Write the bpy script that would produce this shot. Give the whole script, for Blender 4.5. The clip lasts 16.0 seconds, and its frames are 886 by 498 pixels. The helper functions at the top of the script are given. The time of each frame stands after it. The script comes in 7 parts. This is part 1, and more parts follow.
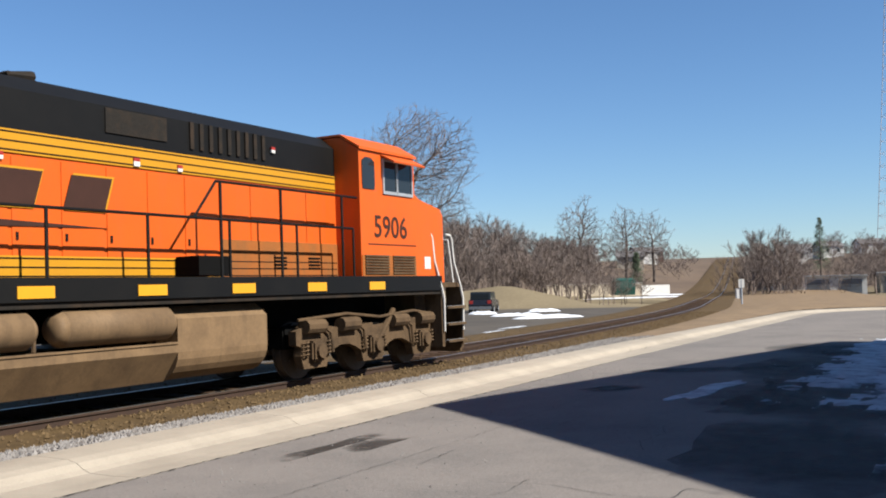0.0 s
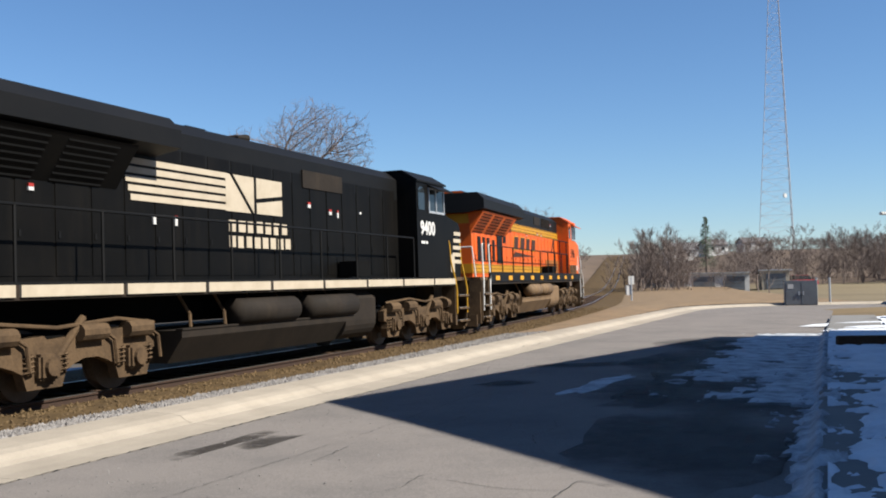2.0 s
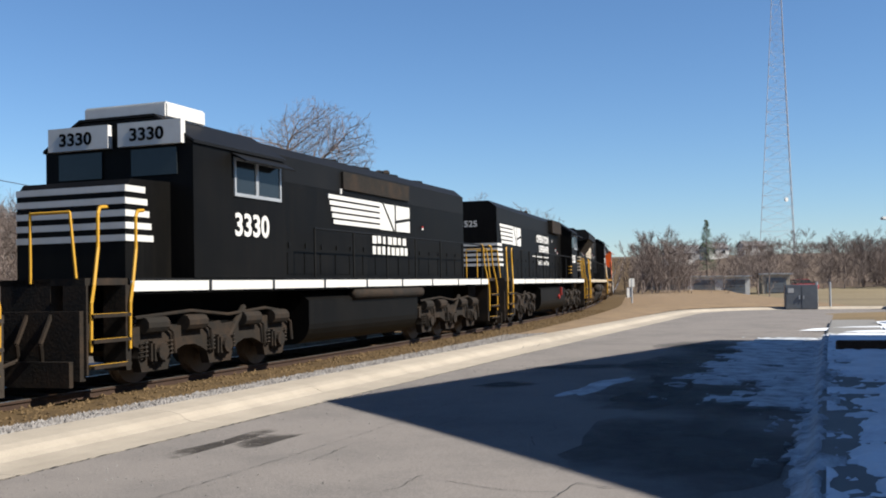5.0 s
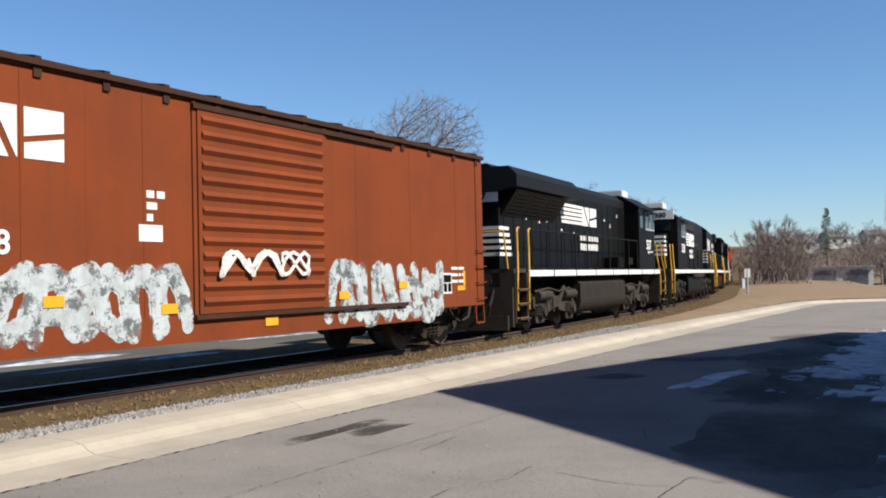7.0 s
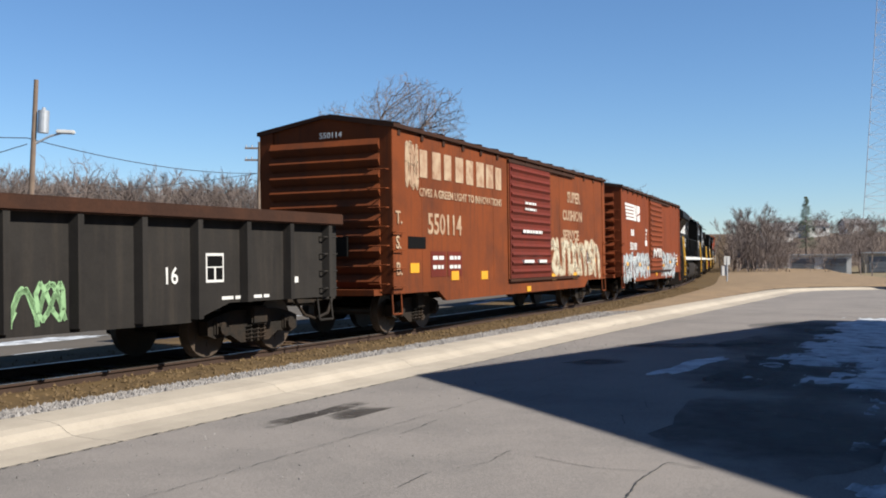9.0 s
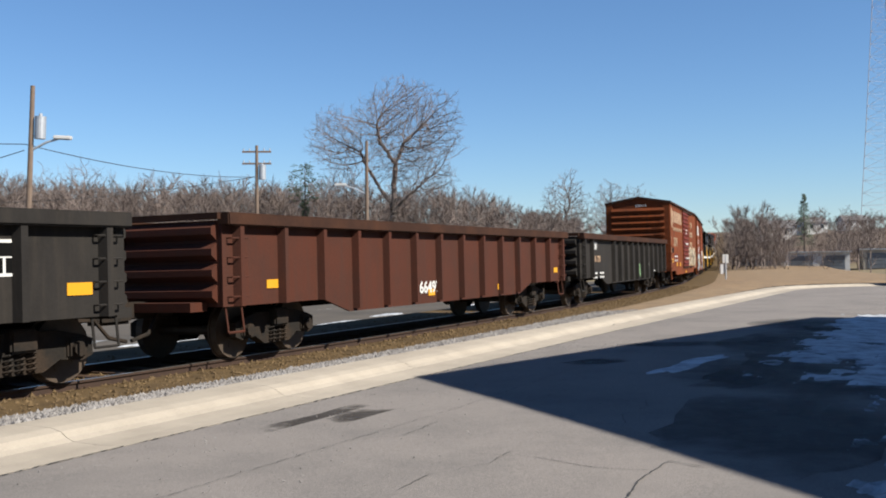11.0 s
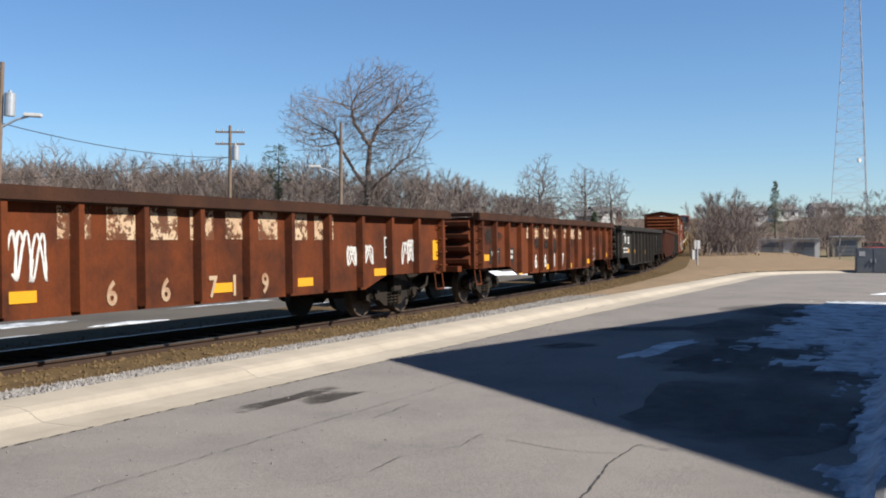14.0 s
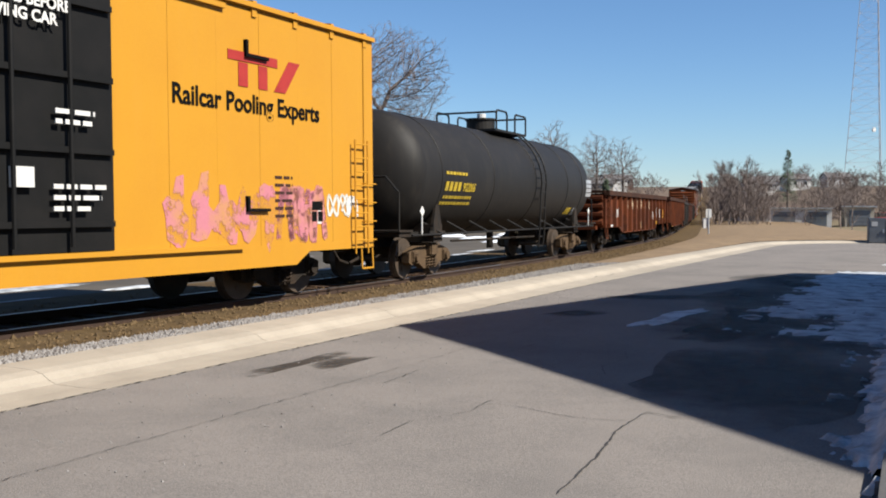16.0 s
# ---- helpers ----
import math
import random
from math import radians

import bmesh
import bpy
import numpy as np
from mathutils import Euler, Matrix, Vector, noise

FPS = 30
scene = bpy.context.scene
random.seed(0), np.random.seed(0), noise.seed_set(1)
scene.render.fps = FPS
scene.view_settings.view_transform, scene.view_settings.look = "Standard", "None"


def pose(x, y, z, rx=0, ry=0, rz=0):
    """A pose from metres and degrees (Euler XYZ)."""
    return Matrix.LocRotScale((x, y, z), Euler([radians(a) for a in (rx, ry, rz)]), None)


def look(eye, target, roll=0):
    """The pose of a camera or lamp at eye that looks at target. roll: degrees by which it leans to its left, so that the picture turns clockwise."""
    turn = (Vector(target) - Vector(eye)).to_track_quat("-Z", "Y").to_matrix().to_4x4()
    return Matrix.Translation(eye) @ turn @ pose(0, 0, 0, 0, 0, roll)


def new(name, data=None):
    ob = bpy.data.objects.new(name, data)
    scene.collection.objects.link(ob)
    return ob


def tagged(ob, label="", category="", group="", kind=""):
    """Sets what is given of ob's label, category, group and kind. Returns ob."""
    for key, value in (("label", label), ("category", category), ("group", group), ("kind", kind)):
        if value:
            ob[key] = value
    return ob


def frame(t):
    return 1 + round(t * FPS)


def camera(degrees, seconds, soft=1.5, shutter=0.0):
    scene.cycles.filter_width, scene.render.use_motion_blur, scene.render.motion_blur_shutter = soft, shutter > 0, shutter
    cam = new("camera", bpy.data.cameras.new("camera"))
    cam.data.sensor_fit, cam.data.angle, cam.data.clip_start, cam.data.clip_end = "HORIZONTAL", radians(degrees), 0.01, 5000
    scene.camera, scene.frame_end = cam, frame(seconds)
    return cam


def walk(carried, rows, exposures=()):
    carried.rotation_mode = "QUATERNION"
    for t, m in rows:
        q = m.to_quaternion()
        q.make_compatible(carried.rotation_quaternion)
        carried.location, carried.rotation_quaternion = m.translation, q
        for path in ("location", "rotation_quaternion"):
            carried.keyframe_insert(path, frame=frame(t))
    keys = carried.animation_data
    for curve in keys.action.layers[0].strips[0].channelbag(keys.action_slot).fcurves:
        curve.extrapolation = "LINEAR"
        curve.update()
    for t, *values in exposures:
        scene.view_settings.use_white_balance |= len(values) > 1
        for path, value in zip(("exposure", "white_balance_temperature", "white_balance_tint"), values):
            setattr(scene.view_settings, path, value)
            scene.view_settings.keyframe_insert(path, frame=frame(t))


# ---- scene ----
# camera: held by hand beside a road, turning with the train
cam = camera(47.3, 16.0, soft=1.9)
EYE = 1.58
TURNS = [(0.0, -0.31, 2.30, 1.27), (0.5, -4.97, 1.49, 2.70), (1.0, -5.56, 2.20, 1.77), (1.5, -5.38, 2.42, 0.67),
         (2.0, -6.20, 1.95, 1.09), (2.5, -6.67, 1.49, 0.48), (3.0, -7.94, 2.01, 1.40), (5.5, -5.01, 1.99, 0.20),
         (6.0, -3.31, 1.95, 0.22), (6.5, -1.05, 1.48, 0.93), (7.0, 0.0, 1.53, 0.62), (7.5, -1.54, 2.25, 1.09),
         (8.0, -0.83, 1.68, 0.32), (8.5, -0.48, 1.06, -0.02), (9.0, -1.06, 0.64, 0.03), (9.5, -0.54, 0.79, 0.60),
         (12.0, -1.51, 0.47, 0.74), (12.5, -1.60, 0.14, 0.79), (13.0, -2.19, -0.20, 0.54), (13.5, -2.25, 0.09, 0.41),
         (14.0, -2.63, -0.25, 0.10), (14.5, -2.46, -0.38, -0.10), (15.0, -1.97, -0.38, -1.14), (15.5, -1.03, -1.02, -0.88),
         (16.0, -2.03, -2.14, -0.37)]
walk(cam, [(t, pose(0, 0, EYE, 90 + p, r, y)) for t, y, p, r in TURNS],
     exposures=[(0.0, 1.12, 5550, 8), (16.0, 1.12, 5550, 8)])

# daylight: clear winter sky, sun from the near side of the track
SUN_FROM = Vector((0.87, -0.49, 0)).normalized()
SUN_UP = radians(44)
world = bpy.data.worlds.new("sky")
scene.world = world
world.use_nodes = True
wn = world.node_tree
sky = wn.nodes.new("ShaderNodeTexSky")
sky.sky_type, sky.sun_disc, sky.sun_elevation = "NISHITA", False, SUN_UP
sky.sun_rotation = math.atan2(SUN_FROM.x, SUN_FROM.y)
sky.air_density, sky.dust_density, sky.ozone_density = 1.0, 0.02, 4.5
wn.links.new(sky.outputs[0], wn.nodes["Background"].inputs[0])
wn.nodes["Background"].inputs[1].default_value = 0.05
sun = new("sun", bpy.data.lights.new("sun", "SUN"))
sun.data.energy, sun.data.angle, sun.data.color = 5.0, radians(0.53), (1.0, 0.85, 0.655)
sun.matrix_basis = look(SUN_FROM * math.cos(SUN_UP) * 50 + Vector((0, 0, math.sin(SUN_UP) * 50)), (0, 0, 0))


# ---------- materials ----------
def node(nt, kind, **sets):
    n = nt.nodes.new("ShaderNode" + kind)
    for k, v in sets.items():
        n.inputs[k].default_value = v
    return n


def surface(name, colour, rough=0.6, other=None, scale=3.0, amount=0.5, fine=40.0, grain=0.15, bump=0.15, metal=0.0,
            streak=0.0, streak_colour=(0.05, 0.03, 0.02), per_object=0.0, spec=0.5):
    """A procedural surface: broad patches of a second colour, fine grain, upright streaks and relief."""
    m = bpy.data.materials.new(name)
    m.use_nodes = True
    nt = m.node_tree
    bs = nt.nodes["Principled BSDF"]
    bs.inputs["Roughness"].default_value, bs.inputs["Metallic"].default_value = rough, metal
    bs.inputs["Specular IOR Level"].default_value = spec
    tc = nt.nodes.new("ShaderNodeTexCoord")
    other = other or tuple(c * 0.6 for c in colour)
    big = node(nt, "TexNoise", Scale=scale, Detail=6.0, Roughness=0.65)
    nt.links.new(tc.outputs["Object"], big.inputs["Vector"])
    ramp = nt.nodes.new("ShaderNodeValToRGB")
    ramp.color_ramp.elements[0].position, ramp.color_ramp.elements[1].position = 0.42, 0.68
    ramp.color_ramp.elements[1].color = (amount, amount, amount, 1)
    nt.links.new(big.outputs[0], ramp.inputs[0])
    mix = nt.nodes.new("ShaderNodeMix")
    mix.data_type = "RGBA"
    mix.inputs[6].default_value, mix.inputs[7].default_value = (*colour, 1), (*other, 1)
    nt.links.new(ramp.outputs[0], mix.inputs[0])
    out = mix.outputs[2]
    if streak:
        mp = nt.nodes.new("ShaderNodeMapping")
        mp.inputs["Scale"].default_value = (5.0, 5.0, 0.35)
        nt.links.new(tc.outputs["Object"], mp.inputs[0])
        st = node(nt, "TexNoise", Scale=1.3, Detail=5.0, Roughness=0.6)
        nt.links.new(mp.outputs[0], st.inputs["Vector"])
        r2 = nt.nodes.new("ShaderNodeValToRGB")
        r2.color_ramp.elements[0].position, r2.color_ramp.elements[1].position = 0.5, 0.72
        r2.color_ramp.elements[1].color = (streak, streak, streak, 1)
        nt.links.new(st.outputs[0], r2.inputs[0])
        m2 = nt.nodes.new("ShaderNodeMix")
        m2.data_type = "RGBA"
        nt.links.new(r2.outputs[0], m2.inputs[0])
        nt.links.new(out, m2.inputs[6])
        m2.inputs[7].default_value = (*streak_colour, 1)
        out = m2.outputs[2]
    gr = node(nt, "TexNoise", Scale=fine, Detail=4.0)
    nt.links.new(tc.outputs["Object"], gr.inputs["Vector"])
    mr = nt.nodes.new("ShaderNodeMapRange")
    mr.inputs[3].default_value, mr.inputs[4].default_value = 1 - grain, 1 + grain
    nt.links.new(gr.outputs[0], mr.inputs[0])
    hv = nt.nodes.new("ShaderNodeHueSaturation")
    nt.links.new(out, hv.inputs["Color"])
    if per_object:
        oi = nt.nodes.new("ShaderNodeObjectInfo")
        m4 = nt.nodes.new("ShaderNodeMapRange")
        m4.inputs[3].default_value, m4.inputs[4].default_value = 1 - per_object, 1 + per_object
        nt.links.new(oi.outputs["Random"], m4.inputs[0])
        mu = nt.nodes.new("ShaderNodeMath")
        mu.operation = "MULTIPLY"
        nt.links.new(mr.outputs[0], mu.inputs[0])
        nt.links.new(m4.outputs[0], mu.inputs[1])
        nt.links.new(mu.outputs[0], hv.inputs["Value"])
    else:
        nt.links.new(mr.outputs[0], hv.inputs["Value"])
    nt.links.new(hv.outputs[0], bs.inputs["Base Color"])
    if bump:
        bp = node(nt, "Bump", Strength=bump, Distance=0.02)
        nt.links.new(gr.outputs[0], bp.inputs["Height"])
        nt.links.new(bp.outputs[0], bs.inputs["Normal"])
    return m


ASPHALT = surface("asphalt", (0.168, 0.152, 0.139), 0.92, (0.12, 0.111, 0.104), 0.5, 0.8, 95, 0.7, 0.35, spec=0.12)
ASPHALT_OLD = surface("lot asphalt", (0.0822, 0.0712, 0.0586), 0.9, (0.0466, 0.0427, 0.0367), 0.25, 0.8, 20, 0.2, 0.3, spec=0.15)
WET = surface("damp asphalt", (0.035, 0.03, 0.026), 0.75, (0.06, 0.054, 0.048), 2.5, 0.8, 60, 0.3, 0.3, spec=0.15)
# meltwater tone, painted extra dark to deepen the building's shade
WETSHADE = surface("wet asphalt with shade in its colour", (0.04, 0.038, 0.037), 0.75, (0.065, 0.061, 0.058), 1.2, 0.9, 60, 0.4, 0.3, spec=0.12)
TAR = surface("crack", (0.0247, 0.023, 0.0219), 0.9, None, 4, 0.4, 60, 0.3, 0.3)
CONCRETE = surface("kerb concrete", (0.3, 0.264, 0.212), 0.9, (0.215, 0.187, 0.15), 1.4, 0.55, 70, 0.18, 0.3, per_object=0.07, spec=0.15)
WALK = surface("walk concrete", (0.181, 0.175, 0.164), 0.85, (0.131, 0.126, 0.12), 0.9, 0.6, 70, 0.12, 0.25, spec=0.15)
GRAVEL = surface("grey gravel", (0.198, 0.186, 0.181), 0.9, (0.11, 0.0988, 0.093), 1.2, 0.8, 28, 0.55, 0.9, spec=0.15)
BALLAST = surface("rust brown ballast", (0.092, 0.062, 0.029), 0.95, (0.05, 0.034, 0.018), 1.0, 0.8, 26, 0.5, 0.9, spec=0.1)
BANK = surface("tan ballast bank", (0.192, 0.137, 0.0822), 0.95, (0.11, 0.0822, 0.0548), 0.8, 0.7, 18, 0.45, 0.9, spec=0.15)
GRASS = surface("dormant grass", (0.164, 0.12, 0.0657), 0.95, (0.104, 0.0794, 0.0438), 0.08, 0.8, 6, 0.35, 0.6, spec=0.15)
FIELD = surface("winter field", (0.175, 0.143, 0.088), 0.95, (0.11, 0.088, 0.0548), 0.03, 0.8, 3, 0.3, 0.5, spec=0.15)
STONE = surface("gravel stone", (0.219, 0.205, 0.192), 0.85, (0.11, 0.0988, 0.0905), 6, 0.9, 60, 0.2, 0.2, spec=0.15)
BROWNSTONE = surface("rusty stone", (0.11, 0.075, 0.037), 0.9, (0.06, 0.042, 0.024), 5, 0.9, 60, 0.2, 0.2, spec=0.1)
TIE = surface("creosote timber", (0.0548, 0.0329, 0.0192), 0.9, (0.088, 0.0548, 0.0329), 6, 0.7, 40, 0.3, 0.4, per_object=0.25, spec=0.15)
RAIL = surface("rusty rail", (0.0383, 0.0198, 0.011), 0.8, (0.0247, 0.0143, 0.0088), 5, 0.6, 60, 0.2, 0.2, metal=0.2)
RAILTOP = surface("polished rail head", (0.5, 0.47, 0.43), 0.3, (0.3, 0.26, 0.22), 4, 0.4, 50, 0.1, 0.05, metal=0.9)
# thin snow, its shaded tone put into the colour; SNOW is the lit one
SHADESNOW = surface("thin snow with shade in its colour", (0.4, 0.42, 0.45), 0.7, (0.12, 0.125, 0.13), 2.5, 0.95, 30, 0.25, 0.5, spec=0.2)
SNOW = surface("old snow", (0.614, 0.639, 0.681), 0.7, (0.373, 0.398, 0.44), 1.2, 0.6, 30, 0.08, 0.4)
BARK = surface("bare bark", (0.1, 0.08, 0.066), 0.95, (0.06, 0.048, 0.04), 2, 0.7, 20, 0.25, 0.3)
TWIGS = surface("bare twigs", (0.15, 0.117, 0.1), 0.95, (0.095, 0.074, 0.064), 0.08, 0.8, 4, 0.3, 0.0)
LITTER = surface("leaf litter under the woods", (0.12, 0.088, 0.062), 0.95, (0.075, 0.056, 0.042), 0.06, 0.8, 3, 0.35, 0.4, spec=0.15)
NEEDLES = surface("pine needles", (0.05, 0.07, 0.035), 0.9, (0.03, 0.045, 0.025), 1, 0.7, 20, 0.3, 0.0)
POLEWOOD = surface("weathered pole", (0.154, 0.11, 0.0767), 0.9, (0.0988, 0.0712, 0.0548), 2, 0.7, 30, 0.2, 0.3)
STEEL = surface("galvanised steel", (0.45, 0.46, 0.47), 0.5, (0.32, 0.33, 0.34), 3, 0.6, 40, 0.1, 0.05, metal=0.6)
# distance haze is put into this paint as a paler colour
TOWER = surface("tower paint paled for haze", (0.394, 0.383, 0.383), 0.6, (0.318, 0.263, 0.252), 0.05, 0.8, 10, 0.1, 0.0)
WIRE = surface("cable", (0.03, 0.03, 0.03), 0.7, None, 2, 0.3, 20, 0.1, 0.0)
GLASS = surface("dark glass", (0.016, 0.02, 0.024), 0.1, (0.012, 0.015, 0.017), 2, 0.3, 10, 0.1, 0.0, spec=0.3)
WHITE = surface("white paint", (0.515, 0.508, 0.488), 0.6, (0.396, 0.383, 0.356), 2.5, 0.5, 40, 0.08, 0.05, spec=0.2)
CREAM = surface("cream paint", (0.394, 0.339, 0.257), 0.6, (0.274, 0.23, 0.164), 2.5, 0.5, 40, 0.1, 0.05, spec=0.2)
YELLOW = surface("yellow handrail paint", (0.411, 0.23, 0.0164), 0.5, (0.274, 0.148, 0.0164), 5, 0.4, 40, 0.08, 0.0, spec=0.2)
REFLECT = surface("yellow reflector", (0.52, 0.257, 0.011), 0.4, (0.466, 0.219, 0.011), 5, 0.4, 40, 0.05, 0.0, spec=0.2)
RED = surface("red paint", (0.274, 0.0274, 0.0219), 0.5, None, 3, 0.4, 40, 0.1, 0.0, spec=0.2)
PINK = surface("pink spray paint", (0.394, 0.148, 0.181), 0.7, (0.383, 0.198, 0.0657), 2.0, 0.9, 30, 0.1, 0.0, spec=0.2)
PALE = surface("pale spray paint", (0.36, 0.39, 0.4), 0.6, (0.22, 0.23, 0.23), 3.2, 0.8, 30, 0.1, 0.0, spec=0.2)
BUFF = surface("buff spray paint", (0.42, 0.38, 0.28), 0.6, (0.2, 0.13, 0.07), 2.6, 0.8, 30, 0.1, 0.0, spec=0.2)
TANPAINT = surface("worn letter paint", (0.339, 0.252, 0.164), 0.7, (0.186, 0.0822, 0.0438), 2.6, 0.9, 40, 0.12, 0.0, spec=0.2)
ORANGE = surface("orange loco paint", (0.5, 0.083, 0.004), 0.5, (0.42, 0.073, 0.006), 1.2, 0.6, 30, 0.07, 0.03, streak=0.3, streak_colour=(0.26, 0.078, 0.02), spec=0.25)
LOCOYELLOW = surface("yellow loco band", (0.41, 0.2, 0.005), 0.5, (0.36, 0.17, 0.008), 1.2, 0.6, 30, 0.07, 0.03, spec=0.25)
DUSTORANGE = surface("dust-covered orange paint", (0.25, 0.085, 0.018), 0.8, (0.17, 0.075, 0.025), 1.6, 0.9, 30, 0.12, 0.05, streak=0.4, streak_colour=(0.3, 0.075, 0.01), spec=0.15)
LOCOBLACK = surface("black loco paint", (0.0036, 0.0035, 0.0034), 0.5, (0.006, 0.0055, 0.0049), 1.2, 0.7, 30, 0.15, 0.05, streak=0.35, streak_colour=(0.0105, 0.009, 0.007), spec=0.07)
ROOFBLACK = surface("weathered black roof", (0.00308, 0.0032, 0.00349), 0.6, (0.00617, 0.00575, 0.00534), 1.0, 0.7, 30, 0.15, 0.05, spec=0.18)
DUST = surface("dusty running gear", (0.085, 0.055, 0.029), 0.9, (0.03, 0.02, 0.012), 2.5, 0.8, 25, 0.3, 0.3, spec=0.2)
DUSTTANK = surface("dusty tank", (0.155, 0.1, 0.05), 0.75, (0.085, 0.054, 0.028), 1.5, 0.8, 25, 0.15, 0.1, streak=0.4, streak_colour=(0.06, 0.04, 0.022), spec=0.3)
GREYTANK = surface("grimed tank", (0.018, 0.0135, 0.0095), 0.8, (0.009, 0.0072, 0.0055), 1.5, 0.8, 25, 0.25, 0.15, streak=0.4, streak_colour=(0.03, 0.022, 0.014), spec=0.2)
SOOT = surface("sooty running gear", (0.034, 0.027, 0.021), 0.85, (0.015, 0.012, 0.01), 2.5, 0.8, 25, 0.3, 0.3, spec=0.2)
GRIME = surface("grimed steel", (0.0131, 0.011, 0.0088), 0.85, (0.0329, 0.021, 0.0127), 2.5, 0.8, 25, 0.3, 0.3, spec=0.2)
WHEEL = surface("wheel steel", (0.0548, 0.0411, 0.0301), 0.6, (0.093, 0.0657, 0.0438), 3, 0.7, 25, 0.2, 0.1, metal=0.3)
BOXBROWN = surface("boxcar brown paint", (0.135, 0.0295, 0.0065), 0.75, (0.08, 0.021, 0.008), 0.6, 0.6, 30, 0.1, 0.05, streak=0.45, streak_colour=(0.085, 0.028, 0.013), spec=0.14)
BOXBROWN2 = surface("weathered boxcar brown", (0.135, 0.034, 0.008), 0.8, (0.06, 0.02, 0.009), 0.7, 0.75, 30, 0.12, 0.05, streak=0.6, streak_colour=(0.055, 0.022, 0.012), spec=0.14)
DOORRED = surface("maroon door paint", (0.1, 0.0165, 0.0085), 0.7, (0.066, 0.0135, 0.009), 1.0, 0.7, 30, 0.1, 0.05, streak=0.45, streak_colour=(0.06, 0.018, 0.012), spec=0.14)
RUSTROOF = surface("dark rusty cap", (0.03, 0.015, 0.01), 0.9, (0.05, 0.022, 0.012), 1.2, 0.8, 25, 0.2, 0.2, spec=0.12)
GONRUST = surface("rusted gondola steel", (0.096, 0.0255, 0.0075), 0.88, (0.022, 0.0095, 0.0065), 0.9, 0.9, 25, 0.22, 0.15, streak=0.5, streak_colour=(0.045, 0.017, 0.01), spec=0.14)
GONBROWN = surface("dark red gondola steel", (0.0548, 0.0164, 0.00822), 0.8, (0.0383, 0.0154, 0.00988), 0.9, 0.8, 25, 0.15, 0.15, streak=0.6, streak_colour=(0.0383, 0.0192, 0.0137), spec=0.2)
GONGREY = surface("grey black gondola", (0.02, 0.0178, 0.0158), 0.8, (0.011, 0.0098, 0.009), 0.7, 0.8, 25, 0.15, 0.1, streak=0.5, streak_colour=(0.034, 0.028, 0.022), spec=0.15)
TANKBLACK = surface("tank black", (0.0105, 0.0096, 0.009), 0.6, (0.015, 0.0132, 0.0118), 0.7, 0.7, 25, 0.1, 0.05, streak=0.45, streak_colour=(0.03, 0.0255, 0.02), spec=0.2)
TXYELLOW = surface("yellow boxcar paint", (0.394, 0.194, 0.012), 0.5, (0.373, 0.175, 0.012), 0.8, 0.6, 30, 0.05, 0.03, streak=0.3, streak_colour=(0.394, 0.198, 0.0219), spec=0.2)
DOORBLACK = surface("black plug door", (0.007, 0.007, 0.007), 0.6, (0.012, 0.011, 0.0105), 1.2, 0.7, 30, 0.1, 0.05, spec=0.12)
# near-black for underframes, floors, grilles, insets and dark lettering
DARK = surface("near black", (0.004, 0.004, 0.004), 0.9, None, 2, 0.3, 20, 0.1, 0.0, spec=0.08)
NUMBLACK = surface("dark lettering", (0.0383, 0.0164, 0.011), 0.6, None, 3, 0.4, 40, 0.1, 0.0, spec=0.2)
YELLOWTEXT = surface("yellow lettering", (0.383, 0.274, 0.0164), 0.6, (0.192, 0.137, 0.0274), 4, 0.7, 40, 0.1, 0.0, spec=0.2)


def fading(m, inner=0.85, outer=1.45, most=0.95, scale=3.5, up=2):
    """Lets a stain thin out towards an uneven rim of its mesh."""
    nt = m.node_tree
    tc = nt.nodes.new("ShaderNodeTexCoord")
    sub = nt.nodes.new("ShaderNodeVectorMath")
    sub.operation = "SUBTRACT"
    sub.inputs[1].default_value = (0.5, 0.5, 0.5)
    nt.links.new(tc.outputs["Generated"], sub.inputs[0])
    flat = nt.nodes.new("ShaderNodeVectorMath")
    flat.operation = "MULTIPLY"
    flat.inputs[1].default_value = (2, 2 - up, up)
    nt.links.new(sub.outputs[0], flat.inputs[0])
    far = nt.nodes.new("ShaderNodeVectorMath")
    far.operation = "LENGTH"
    nt.links.new(flat.outputs[0], far.inputs[0])
    ns = node(nt, "TexNoise", Scale=scale, Detail=6.0, Roughness=0.7)
    nt.links.new(tc.outputs["Object"], ns.inputs["Vector"])
    add = nt.nodes.new("ShaderNodeMath")
    add.operation = "ADD"
    nt.links.new(far.outputs["Value"], add.inputs[0])
    nt.links.new(ns.outputs[0], add.inputs[1])
    fade = nt.nodes.new("ShaderNodeMapRange")
    for k, val in enumerate((inner, outer, most, 0.0)):
        fade.inputs[k + 1].default_value = val
    nt.links.new(add.outputs[0], fade.inputs[0])
    nt.links.new(fade.outputs[0], nt.nodes["Principled BSDF"].inputs["Alpha"])
    return m


def flaking(m, left=0.5, scale=5.0):
    """Lets paint come off in ragged flakes."""
    nt = m.node_tree
    tc = nt.nodes.new("ShaderNodeTexCoord")
    ns = node(nt, "TexNoise", Scale=scale, Detail=8.0, Roughness=0.7)
    nt.links.new(tc.outputs["Object"], ns.inputs["Vector"])
    cut = nt.nodes.new("ShaderNodeMapRange")
    for k, val in enumerate((left - 0.03, left + 0.03, 0.08, 0.95)):
        cut.inputs[k + 1].default_value = val
    nt.links.new(ns.outputs[0], cut.inputs[0])
    nt.links.new(cut.outputs[0], nt.nodes["Principled BSDF"].inputs["Alpha"])
    return m


